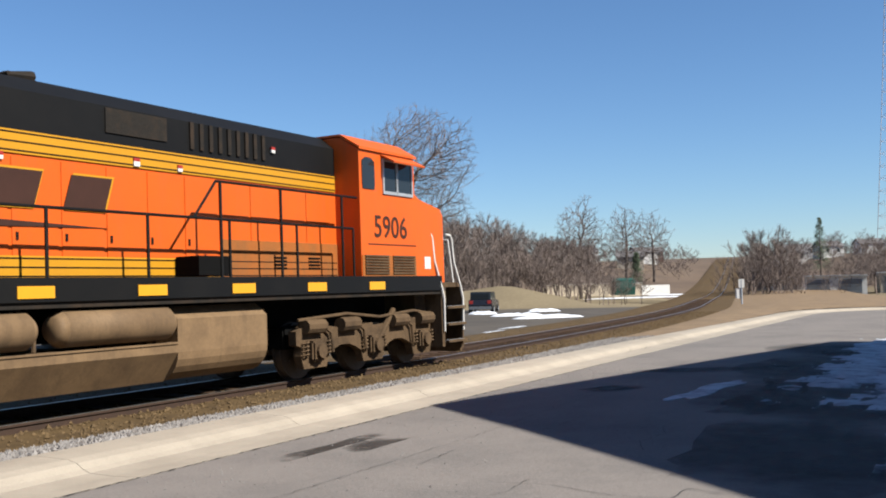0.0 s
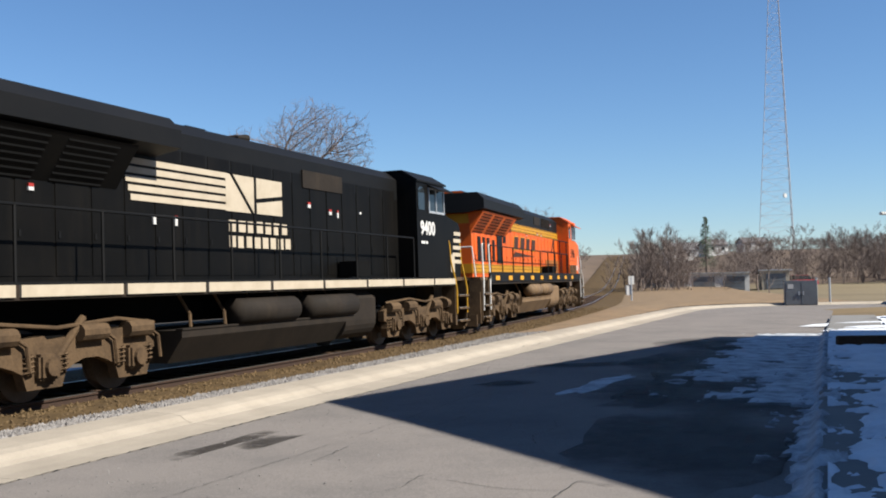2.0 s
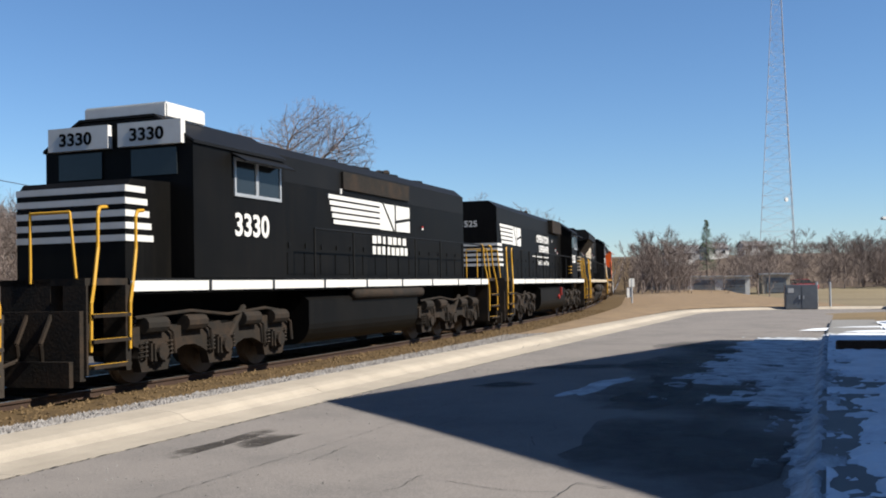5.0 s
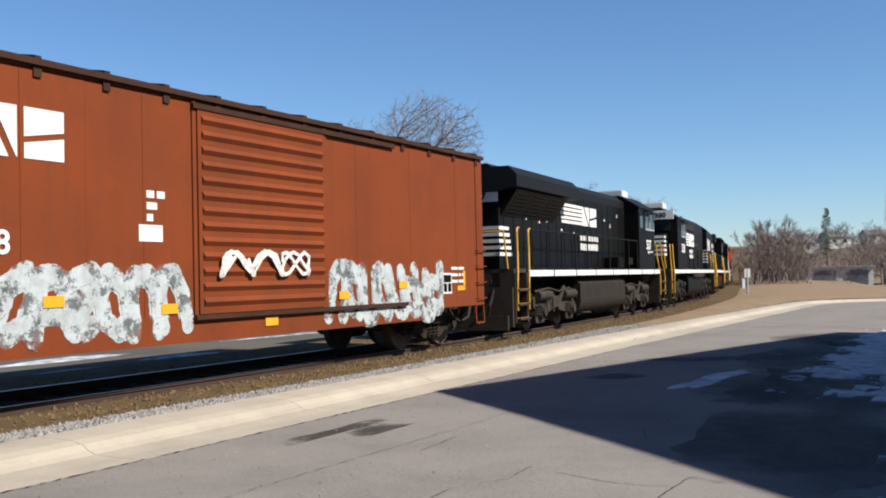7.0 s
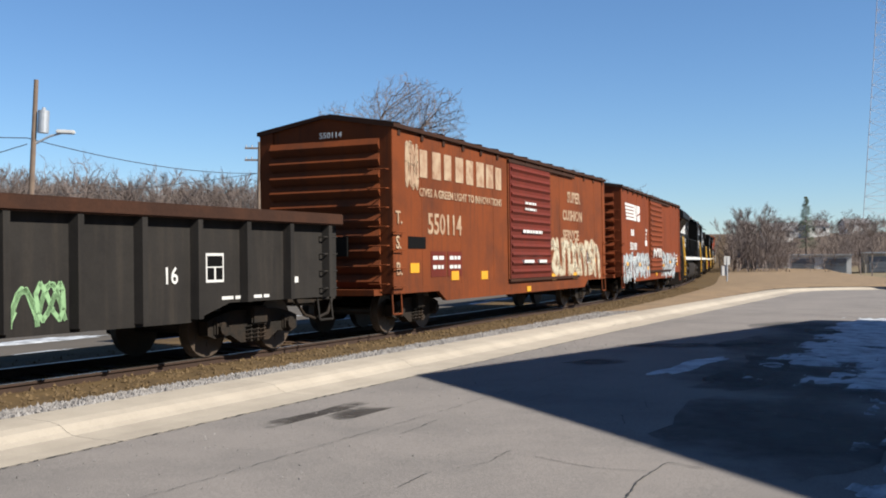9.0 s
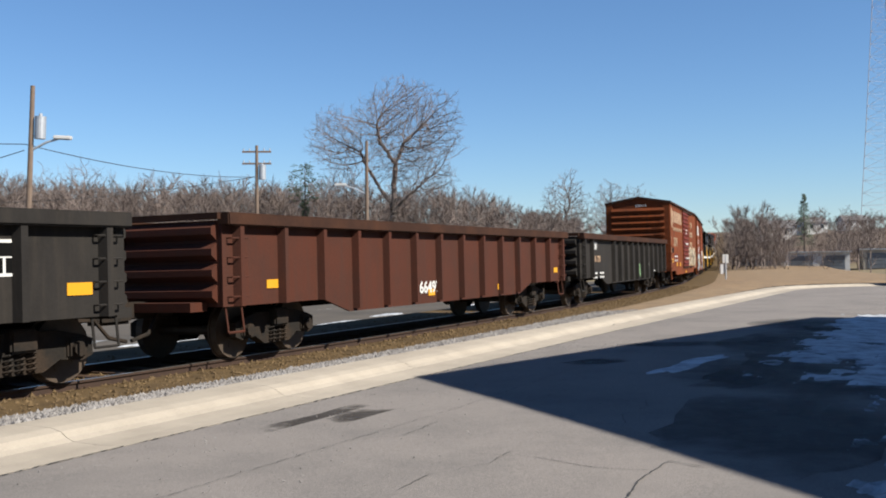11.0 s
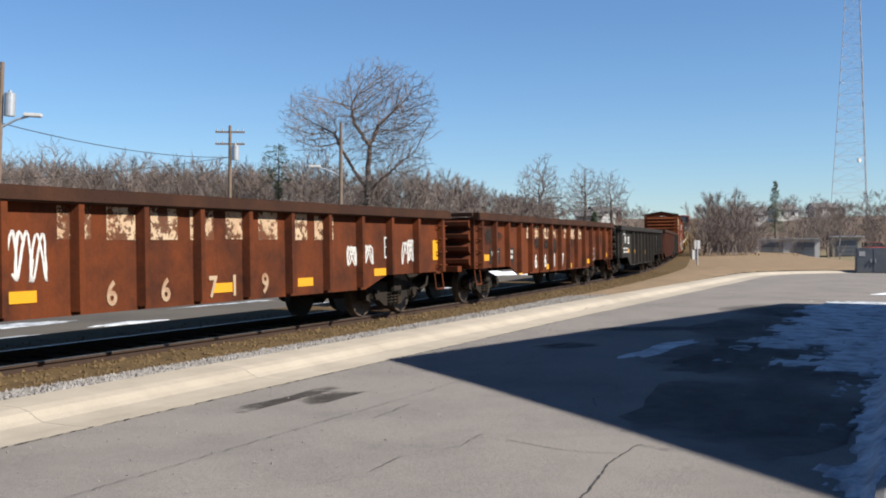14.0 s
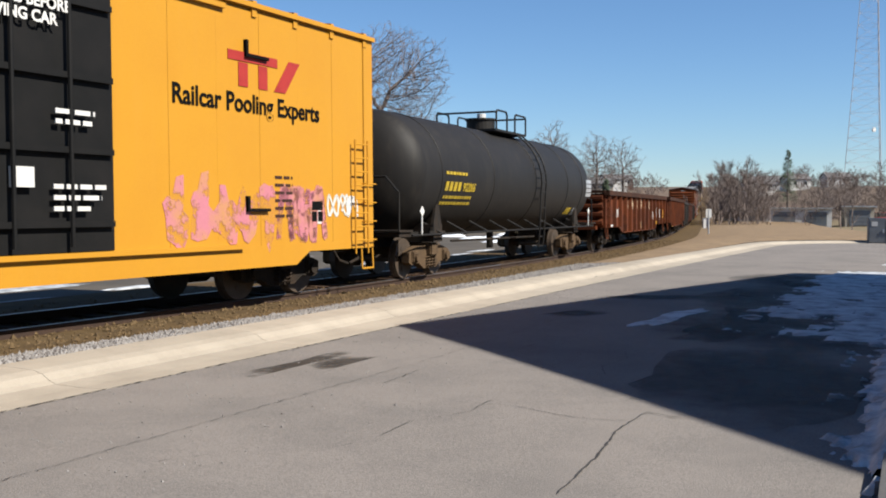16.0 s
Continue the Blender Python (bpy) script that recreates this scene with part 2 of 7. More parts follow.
SCORCH = fading(surface("scorched paint", (0.018, 0.0125, 0.01), 0.85, None, 3, 0.7, 30, 0.2, 0.1, spec=0.2))
FLAKED = flaking(surface("flaked letter paint", (0.42, 0.31, 0.2), 0.7, (0.3, 0.17, 0.09), 2.6, 0.8, 40, 0.12, 0.0))
flaking(PALE, 0.47, 4.0)
flaking(BUFF, 0.46, 3.5)
flaking(PINK, 0.47, 2.2)
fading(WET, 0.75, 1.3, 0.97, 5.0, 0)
fading(WETSHADE, 0.6, 1.35, 0.95, 1.6, 0)


# ---------- small tools ----------
def box(bm, x0, x1, y0, y1, z0, z1, bevel=0.0):
    m = Matrix.Translation(((x0 + x1) / 2, (y0 + y1) / 2, (z0 + z1) / 2)) @ Matrix.Diagonal((abs(x1 - x0), abs(y1 - y0), abs(z1 - z0), 1))
    made = bmesh.ops.create_cube(bm, size=1, matrix=m)["verts"]
    if bevel:
        edges = list({e for v in made for e in v.link_edges})
        bmesh.ops.bevel(bm, geom=edges, offset=bevel, segments=2, affect="EDGES")


def prism(bm, pts, axis, a, b):
    """A polygon swept from a to b along x, y or z; pts in the two other axes, in order."""
    def at(p, c):
        return {"x": (c, p[0], p[1]), "y": (p[0], c, p[1]), "z": (p[0], p[1], c)}[axis]
    lo = [bm.verts.new(at(p, a)) for p in pts]
    hi = [bm.verts.new(at(p, b)) for p in pts]
    n = len(pts)
    faces = [bm.faces.new(lo[::-1]), bm.faces.new(hi)]
    faces += [bm.faces.new((lo[i], lo[(i + 1) % n], hi[(i + 1) % n], hi[i])) for i in range(n)]
    bmesh.ops.recalc_face_normals(bm, faces=faces)


def rod(bm, p, q, r, n=8, r2=None):
    p, q = Vector(p), Vector(q)
    d = q - p
    m = Matrix.Translation((p + q) / 2) @ d.to_track_quat("Z", "Y").to_matrix().to_4x4()
    bmesh.ops.create_cone(bm, cap_ends=True, segments=n, radius1=r, radius2=r if r2 is None else r2, depth=d.length, matrix=m)


def pipe(bm, pts, r, n=6):
    for p, q in zip(pts, pts[1:]):
        rod(bm, p, q, r, n)


def part(name, bm, material, parent=None, label="", smooth=False):
    me = bpy.data.meshes.new(name)
    bm.to_mesh(me)
    bm.free()
    me.materials.append(material)
    if smooth:
        me.polygons.foreach_set("use_smooth", [True] * len(me.polygons))
    ob = new(name, me)
    ob.parent = parent
    return tagged(ob, label)


def boxes(name, rows, material, parent=None, label="", bevel=0.0):
    bm = bmesh.new()
    for r in rows:
        box(bm, *r, bevel=bevel)
    return part(name, bm, material, parent, label)


def sheet(name, verts, faces, material, parent=None, label="", smooth=False):
    me = bpy.data.meshes.new(name)
    me.from_pydata(verts, [], faces)
    me.materials.append(material)
    if smooth:
        me.polygons.foreach_set("use_smooth", [True] * len(me.polygons))
    me.update()
    ob = new(name, me)
    ob.parent = parent
    return tagged(ob, label)


def words(name, body, size, material, parent, m, wide=1.0, bold=0.0, align="LEFT"):
    """Raised lettering in the built-in font, as a mesh."""
    cu = bpy.data.curves.new(name, "FONT")
    cu.body, cu.size, cu.extrude, cu.offset, cu.align_x, cu.resolution_u = body, size, 0.004, bold, align, 3
    tmp = bpy.data.objects.new(name, cu)
    scene.collection.objects.link(tmp)
    me = bpy.data.meshes.new_from_object(tmp.evaluated_get(bpy.context.evaluated_depsgraph_get()))
    bpy.data.objects.remove(tmp)
    bpy.data.curves.remove(cu)
    me.transform(m @ Matrix.Diagonal((wide, 1, 1, 1)))
    me.materials.clear()
    me.materials.append(material)
    ob = new(name, me)
    ob.parent = parent
    return ob


def side(x, z, w):
    """Lettering pose on the near side of a car."""
    return pose(x, -w - 0.006, z, 90, 0, 0)


def rear(y, z, x):
    """Lettering pose on the trailing end of a car."""
    return pose(x - 0.006, y, z, 90, 0, -90)


# ---------- the lie of the land ----------
def ease(a, b, v):
    k = np.clip((v - a) / (b - a), 0, 1)
    return k * k * (3 - 2 * k)


STEP = 0.1
STATIONS = np.arange(-330, 345, STEP)
_u = np.clip(STATIONS, -40, 50) / 100
BEARING = 1.113 + 0.373 * _u - 0.329 * _u ** 2 + 0.483 * _u ** 3
TRACK_X = np.cumsum(np.cos(BEARING)) * STEP
TRACK_Y = np.cumsum(np.sin(BEARING)) * STEP
_at0 = int(round(330 / STEP))
TRACK_X += -1.002 - TRACK_X[_at0]
TRACK_Y += 22.789 - TRACK_Y[_at0]


def hill(x, y):
    r = np.hypot(x, y)
    return 10.0 * ease(120, 330, r) + 14 * ease(330, 900, r)


def cutting(x, y):
    """How the line climbs through the hills."""
    return 13.0 * ease(115, 470, np.hypot(x, y))


def rail_z(s):
    u = np.clip(s, -60, 60) / 100
    return 0.055 + 0.308 * u - 0.279 * u * u


def track(s):
    """Place and bearing of the track's middle, at rail-head height, s metres along."""
    x, y = float(np.interp(s, STATIONS, TRACK_X)), float(np.interp(s, STATIONS, TRACK_Y))
    return Vector((x, y, float(rail_z(s) + cutting(x, y)))), float(np.interp(s, STATIONS, BEARING))


def ground_rise(x, y):
    """The hills, cut down where the track runs through them."""
    d = float(np.min(np.hypot(TRACK_X[::40] - x, TRACK_Y[::40] - y)))
    g = math.exp(-(d / 24) ** 2)
    return float(hill(x, y)) * (1 - g) + float(cutting(x, y)) * g


def beside(s, off, z=0.0):
    """A point off metres to the near side of the track, z over the rail head."""
    p, b = track(s)
    return (p.x + off * math.sin(b), p.y - off * math.cos(b), p.z + z)


KERB_S = np.arange(-60, 90, 0.25)
KERB_B = np.radians(63.0 - 0.8 * ease(6, 20, KERB_S) - 72 * ease(38, 52, KERB_S))
KERB_X = np.cumsum(np.cos(KERB_B)) * 0.25
KERB_Y = np.cumsum(np.sin(KERB_B)) * 0.25
KERB_X += -0.14 - KERB_X[240]
KERB_Y += 13.8 - KERB_Y[240]


def kerb(v, off, z):
    """A point by the kerb, v metres along the gutter's edge, off metres to its left."""
    b = float(np.interp(v, KERB_S, KERB_B))
    return (float(np.interp(v, KERB_S, KERB_X)) - off * math.sin(b), float(np.interp(v, KERB_S, KERB_Y)) + off * math.cos(b), z)


def ribbon(name, rows, material, parent=None, label="", smooth=True):
    """A skin over rows of equally many points."""
    n = len(rows[0])
    verts = [p for r in rows for p in r]
    faces = [(i * n + j, (i + 1) * n + j, (i + 1) * n + j + 1, i * n + j + 1) for i in range(len(rows) - 1) for j in range(n - 1)]
    return sheet(name, verts, faces, material, parent, label, smooth)


# ---------- the ground ----------
def make_ground():
    near = list(np.arange(-60, 60.1, 6.0))
    out = [float(v) for v in range(70, 430, 14)] + [500, 620, 900, 1400, 2400]
    xs = [-v for v in out[::-1]] + near + out
    ys = [-v for v in out[::-1]] + near + out
    verts, faces, n = [], [], len(xs)
    for y in ys:
        for x in xs:
            lump = 0.25 * noise.noise((x * 0.02, y * 0.02, 3)) * float(ease(70, 150, math.hypot(x, y)))
            d = float(np.min(np.hypot(TRACK_X[::40] - x, TRACK_Y[::40] - y)))
            dip = 1.1 * math.exp(-(d / 16) ** 2) * float(ease(90, 150, math.hypot(x, y)))
            verts.append((x, y, -0.42 + ground_rise(x, y) + lump - dip))
    for j in range(len(ys) - 1):
        for i in range(n - 1):
            faces.append((j * n + i, j * n + i + 1, (j + 1) * n + i + 1, (j + 1) * n + i))
    g = sheet("ground", verts, faces, FIELD, None, "dormant tan winter fields rising to wooded hills", True)
    g.data.materials.append(LITTER)
    for p in g.data.polygons:
        if p.center.xy.length > 165 and p.center.y > 0:
            p.material_index = 1
    return tagged(g, category="ground", kind="structure")


make_ground()

# road: one asphalt sheet between the two kerbs
VS = list(np.arange(-40, 88, 1.0))
road = ribbon("road", [[kerb(v, 0.0, 0.0), kerb(v, -2.0, 0.025), kerb(v, -4.2, 0.025), kerb(v, -6.25, 0.0)] for v in VS], ASPHALT)
tagged(road, "worn grey asphalt road with cracks and damp patches", "road", kind="structure")

# concrete gutter and rolled kerb, in cast lengths
kerb_root = tagged(new("pavement"), "pale concrete gutter and rolled kerb with open joints", "kerb", kind="structure")
PROFILE = [(-0.0, -0.2), (0.0, 0.006), (0.3, -0.004), (0.58, 0.006), (0.66, 0.035), (0.74, 0.085), (0.86, 0.112), (1.1, 0.12), (1.36, 0.115), (1.36, -0.2)]
LEN = 3.3


def kerb_length(v0, v1):
    rows = [[kerb(v, o, z) for o, z in PROFILE] for v in np.linspace(v0, v1, 6)]
    n = len(PROFILE)
    verts = [p for r in rows for p in r]
    faces = [(i * n + j, i * n + j + 1, (i + 1) * n + j + 1, (i + 1) * n + j) for i in range(5) for j in range(n - 1)]
    faces += [tuple(range(n - 1, -1, -1)), tuple(range(5 * n, 6 * n))]
    sheet("kerb_stone", verts, faces, CONCRETE, kerb_root)


v = -2.2 - LEN * 9
while v < 80:
    kerb_length(v + 0.003, v + LEN - 0.003)
    v += LEN

# near kerb and paved walk on the other side of the road
walk_side = tagged(new("sidewalk"), "shaded concrete sidewalk edge, partly under snow", "sidewalk", kind="structure")
for k in range(-6, 16):
    a, b = k * 3.0 - 20, k * 3.0 - 17
    rows = [[kerb(v, o, z) for o, z in ((-6.25, -0.2), (-6.25, 0.1), (-6.3, 0.125), (-6.45, 0.13), (-7.75, 0.14), (-7.75, -0.2))] for v in np.linspace(a + 0.006, b - 0.006, 4)]
    n = 6
    verts = [p for r in rows for p in r]
    faces = [(i * n + j, (i + 1) * n + j, (i + 1) * n + j + 1, i * n + j + 1) for i in range(3) for j in range(n - 1)]
    faces += [tuple(range(n)), tuple(range(4 * n - 1, 3 * n - 1, -1))]
    sheet("slab", verts, faces, WALK, walk_side)
yard = ribbon("yard", [[kerb(v, -6.2, -0.02), kerb(v, -6.9, 0.015), kerb(v, -7.7, 0.06), kerb(v, -12, 0.04), kerb(v, -24, 0.02), kerb(v, -50, -0.3)] for v in VS[:77]] + [[(22, 45.8, -0.02), (23.5, 45.8, 0.015), (26, 45.8, 0.06), (32, 45.5, 0.04), (46, 44.5, 0.02), (75, 42, -0.3)]], GRASS)
tagged(yard, "dormant grass yard under patchy snow", "yard", kind="structure")

# gravel strip, ballast and the tan bank by the far curve
GS = list(np.arange(-90, 130, 1.0))


def kerb_off(s):
    """How far the kerb's back lies from the track's middle at s."""
    p, b = track(s)
    nx, ny = math.sin(b), -math.cos(b)
    best = 30.0
    for v in np.arange(-58, 50, 2.0):
        q = kerb(v, 1.34, 0)
        along = (q[0] - p.x) * math.cos(b) + (q[1] - p.y) * math.sin(b)
        if abs(along) < 2.2:
            best = min(best, (q[0] - p.x) * nx + (q[1] - p.y) * ny)
    return best


OFFS = {s: kerb_off(s) for s in GS}
rows = []
for s in GS:
    w = OFFS[s] if OFFS[s] < 16 else 16
    z0 = float(track(s)[0].z)
    rows.append([beside(s, 1.9, -0.2), beside(s, 2.45, -0.06)] + [(*beside(s, 2.45 + (w - 2.45) * k)[:2], (z0 - 0.05) * (1 - k) + 0.1 * k + 0.12 * math.sin(k * 3.1) * float(ease(10, 40, s)) + ground_rise(*beside(s, w)[:2]) * k) for k in (0.3, 0.6, 1.0)])
near_n = next(i for i, s in enumerate(GS) if s > 6)
tagged(ribbon("gravel_strip", rows[:near_n + 1], GRAVEL), "loose grey gravel between kerb and track", "gravel", kind="structure")
tagged(ribbon("bank", rows[near_n:], BANK), "tan gravel bank rising beside the track", "bank", kind="structure")
bed = [[beside(s, o, z) for o, z in ((-5.2, -0.45), (-3.5, -0.13), (-1.4, -0.13), (-0.7, -0.14), (0, -0.15), (0.68, -0.14), (0.95, -0.1), (1.5, -0.085), (2.1, -0.07), (2.62, -0.05))] for s in np.arange(-120, 342, 2.0)]
tagged(ribbon("ballast", bed, BALLAST), "rusty brown track ballast", "ballast", kind="structure")
lot = [[beside(s, o, z) for o, z in ((-3.4, -0.33), (-8, -0.36), (-22, -0.38), (-42, -0.36))] for s in np.arange(-60, 64, 3.0)]
tagged(ribbon("parking_lot", lot, ASPHALT_OLD), "grey old asphalt lot beyond the track", "parking lot", kind="structure")

# rails and ties
for side_off, nm in ((0.76, "rail"), (-0.76, "rail")):
    prof = [(-0.07, -0.17), (-0.07, -0.155), (-0.012, -0.13), (-0.012, -0.05), (-0.036, -0.035), (-0.036, -0.004), (0.036, -0.004), (0.036, -0.035), (0.012, -0.05), (0.012, -0.13), (0.07, -0.155), (0.07, -0.17)]
    r = ribbon(nm, [[beside(s, side_off + o, z) for o, z in prof] for s in np.arange(-120, 342, 1.5)], RAIL, smooth=False)
    tagged(r, "rusty steel rail with a polished running face", "rail", kind="structure")
    ribbon("rail_head", [[beside(s, side_off + o, z) for o, z in ((-0.03, -0.003), (-0.026, 0.0), (0.026, 0.0), (0.03, -0.003))] for s in np.arange(-120, 342, 1.5)], RAILTOP, r, smooth=False)

bm = bmesh.new()
box(bm, -0.115, 0.115, -1.3, 1.3, -0.18, 0, 0.0)
tie_me = bpy.data.meshes.new("tie")
bm.to_mesh(tie_me)
bm.free()
tie_me.materials.append(TIE)
ties = tagged(new("track_ties"), "dark weathered timber ties bedded in brown ballast", "ties", kind="structure")
for k in range(-40, 150):
    p, b = track(k * 0.56)
    t = new("tie", tie_me)
    t.parent = ties
    t.matrix_basis = Matrix.Translation((p.x, p.y, p.z - 0.115)) @ pose(0, 0, 0, 0, 0, math.degrees(b) + random.uniform(-1.5, 1.5))


def scatter_stones(name, count, spot, r0, r1, material, label):
    rng = np.random.default_rng(4)
    V, F = [], []
    unit = np.array([(1, 0, 0), (-1, 0, 0), (0, 1, 0), (0, -1, 0), (0, 0, 1), (0, 0, -1)], float)
    tri = [(0, 2, 4), (2, 1, 4), (1, 3, 4), (3, 0, 4), (2, 0, 5), (1, 2, 5), (3, 1, 5), (0, 3, 5)]
    for i in range(count):
        p = spot(rng)
        a = rng.uniform(0, 6.28)
        s = rng.uniform(r0, r1)
        q = unit * (s * rng.uniform(0.6, 1.2, 3)) + rng.normal(0, s * 0.15, (6, 3))
        c, d = math.cos(a), math.sin(a)
        q = np.stack([q[:, 0] * c - q[:, 1] * d, q[:, 0] * d + q[:, 1] * c, q[:, 2]], 1) + p
        n = len(V)
        V.extend(map(tuple, q))
        F.extend((n + x, n + y, n + z) for x, y, z in tri)
    return tagged(sheet(name, V, F, material, None, label), category="gravel", kind="stuff")


def on_gravel(rng):
    s = -24 + 33 * rng.uniform() ** 1.2
    w = min(float(np.interp(s, GS, [OFFS[g] for g in GS])), 12)
    k = rng.uniform(0.02, 0.98)
    p = beside(s, 2.45 + (w - 2.45) * k)
    z0 = float(track(s)[0].z)
    return np.array((p[0], p[1], (z0 - 0.05) * (1 - k) + 0.1 * k + 0.006))


def on_ballast(rng):
    s = -24 + 60 * rng.uniform() ** 1.3
    o = rng.choice([rng.uniform(0.9, 2.6), rng.uniform(0.9, 2.6), rng.uniform(-0.65, 0.65), rng.uniform(-2.6, -0.9)])
    return np.array(beside(s, o, -0.1 + 0.022 * max(0, o - 0.6) if o > 0.8 else -0.14))


scatter_stones("gravel_stones", 13000, on_gravel, 0.015, 0.04, STONE, "loose pale grey gravel stones")
scatter_stones("ballast_stones", 9000, on_ballast, 0.018, 0.045, BROWNSTONE, "rust-stained ballast stones round the ties")


def on_road(rng):
    v, o = rng.uniform(-13, 8), -abs(rng.normal(0, 1.6)) - 0.05
    o = max(o, -5.5)
    x, y, _ = kerb(v, o, 0)
    return np.array((x, y, 0.025 * min(1.0, -o / 2.0) + 0.002))


scatter_stones("road_grit", 900, on_road, 0.004, 0.013, STONE, "pale grit strewn along the road edge")


# ---------- cracks, damp patches, snow ----------
def patch(name, centre, rx, ry, turn, z, material, seed, label, category, thick=0.004, wob=0.35):
    rng = np.random.default_rng(seed)
    n = 40
    ph = rng.uniform(0, 6.28, 6)
    pts = []
    for i in range(n):
        a = 2 * math.pi * i / n
        k = 1 + wob * sum(math.sin((j + 2) * a + ph[j]) / (j + 1.6) for j in range(6)) + rng.normal(0, 0.05)
        x, y = rx * k * math.cos(a), ry * k * math.sin(a)
        c, d = math.cos(radians(turn)), math.sin(radians(turn))
        pts.append((centre[0] + x * c - y * d, centre[1] + x * d + y * c))
    if thick < 0.05:
        bm = bmesh.new()
        prism(bm, pts, "z", z, z + thick)
        return tagged(part(name, bm, material, None, label), category=category, kind="structure")
    verts, faces = [], []
    for q, h in ((1.0, -0.05), (0.92, 0.45), (0.75, 0.8), (0.4, 1.0)):
        for x, y in pts:
            lump = 1 + 0.35 * noise.noise((x * 1.3, y * 1.3, seed))
            verts.append((centre[0] + (x - centre[0]) * q, centre[1] + (y - centre[1]) * q, z + thick * h * lump))
    for r in range(3):
        faces += [(r * n + i, r * n + (i + 1) % n, (r + 1) * n + (i + 1) % n, (r + 1) * n + i) for i in range(n)]
    faces.append(tuple(range(3 * n, 4 * n)))
    return tagged(sheet(name, verts, faces, material, None, label, True), category=category, kind="structure")


def crack(name, pts, width, seed, zz=0.0305):
    rng = np.random.default_rng(seed)
    rows = []
    for (x0, y0), (x1, y1) in zip(pts, pts[1:]):
        n = max(2, int(math.hypot(x1 - x0, y1 - y0) / 0.07))
        for i in range(n):
            k = i / n
            x, y = x0 + (x1 - x0) * k + rng.normal(0, 0.007), y0 + (y1 - y0) * k + rng.normal(0, 0.007)
            w = width * rng.uniform(0.15, 1.0)
            rows.append([(x - w, y - w * 0.3, zz), (x + w, y + w * 0.3, zz)])
    return tagged(ribbon(name, rows, TAR, None, "dark open crack in the asphalt", False), category="crack", kind="structure")


crack("crack", [(0.84, 5.5), (1.2, 6.3), (1.52, 7.14), (1.87, 7.75), (2.06, 7.55), (2.6, 7.5)], 0.011, 1)
crack("crack", [(-4.3, 2.5), (-2.31, 5.8), (-1.01, 8.25), (0.37, 10.79), (2.2, 14.6), (5.5, 21.5)], 0.0055, 4)
crack("crack", [(-3.2, 4.9), (-2.6, 5.2), (-2.3, 5.75)], 0.008, 7)
crack("crack", [(-0.6, 8.9), (-0.2, 9.1), (0.15, 9.9)], 0.008, 8)
crack("crack", [(0.4, 11.0), (1.1, 11.1), (1.6, 11.9), (2.4, 12.2)], 0.008, 10)
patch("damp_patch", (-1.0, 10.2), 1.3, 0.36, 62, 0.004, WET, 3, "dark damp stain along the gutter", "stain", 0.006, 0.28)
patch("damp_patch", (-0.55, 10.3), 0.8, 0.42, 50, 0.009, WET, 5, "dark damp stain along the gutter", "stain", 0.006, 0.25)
# wet patches that also paint the shaded side of the road darker
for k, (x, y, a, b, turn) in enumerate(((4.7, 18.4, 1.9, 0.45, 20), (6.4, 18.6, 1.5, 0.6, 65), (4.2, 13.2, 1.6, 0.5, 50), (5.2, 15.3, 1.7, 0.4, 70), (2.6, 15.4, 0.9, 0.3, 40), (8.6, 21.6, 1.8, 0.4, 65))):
    patch("wet_shade_patch", (x, y), a, b, turn, 0.0, WETSHADE, 80 + k, "wet patch on asphalt, its dark colour also deepening the shade", "stain", 0.0256 + 0.0007 * k, 0.3)
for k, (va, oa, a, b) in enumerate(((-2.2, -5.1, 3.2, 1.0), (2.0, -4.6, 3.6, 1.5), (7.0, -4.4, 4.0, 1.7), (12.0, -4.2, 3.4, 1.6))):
    patch("wet_shade_patch", kerb(va, oa, 0)[:2], a, b, 63, 0.0, WETSHADE, 180 + k, "wet asphalt beside snow, darkened further to deepen the shade", "stain", 0.0292 + 0.0006 * k, 0.22)
for k, (x, y, a, w) in enumerate(((-1.6, 6.2, 20, 0.006), (0.4, 8.2, -35, 0.006), (1.9, 9.6, 70, 0.006), (-0.2, 6.9, 55, 0.007), (-2.6, 4.6, -10, 0.006), (4.5, 24.0, 62, 0.012), (9.0, 34.0, 62, 0.014))):
    c, d = math.cos(radians(a)), math.sin(radians(a))
    crack("crack", [(x, y), (x + c * 0.5 - d * 0.1, y + d * 0.5 + c * 0.1), (x + c * 1.1 + d * 0.08, y + d * 1.1), (x + c * 1.6, y + d * 1.6 + 0.12)], w, 40 + k)
crack("gutter_joint", [kerb(v, -0.02, 0)[:2] for v in np.arange(-14, 12, 1.0)], 0.016, 33, 0.009)
patch("snow_patch", (4.0, 14.95), 1.25, 0.22, 56, 0.018, SHADESNOW, 11, "thin worn patch of shaded snow", "snow", 0.018)
patch("snow_patch", (3.3, 14.0), 0.35, 0.14, 56, 0.018, SHADESNOW, 12, "thin worn patch of shaded snow", "snow", 0.02)


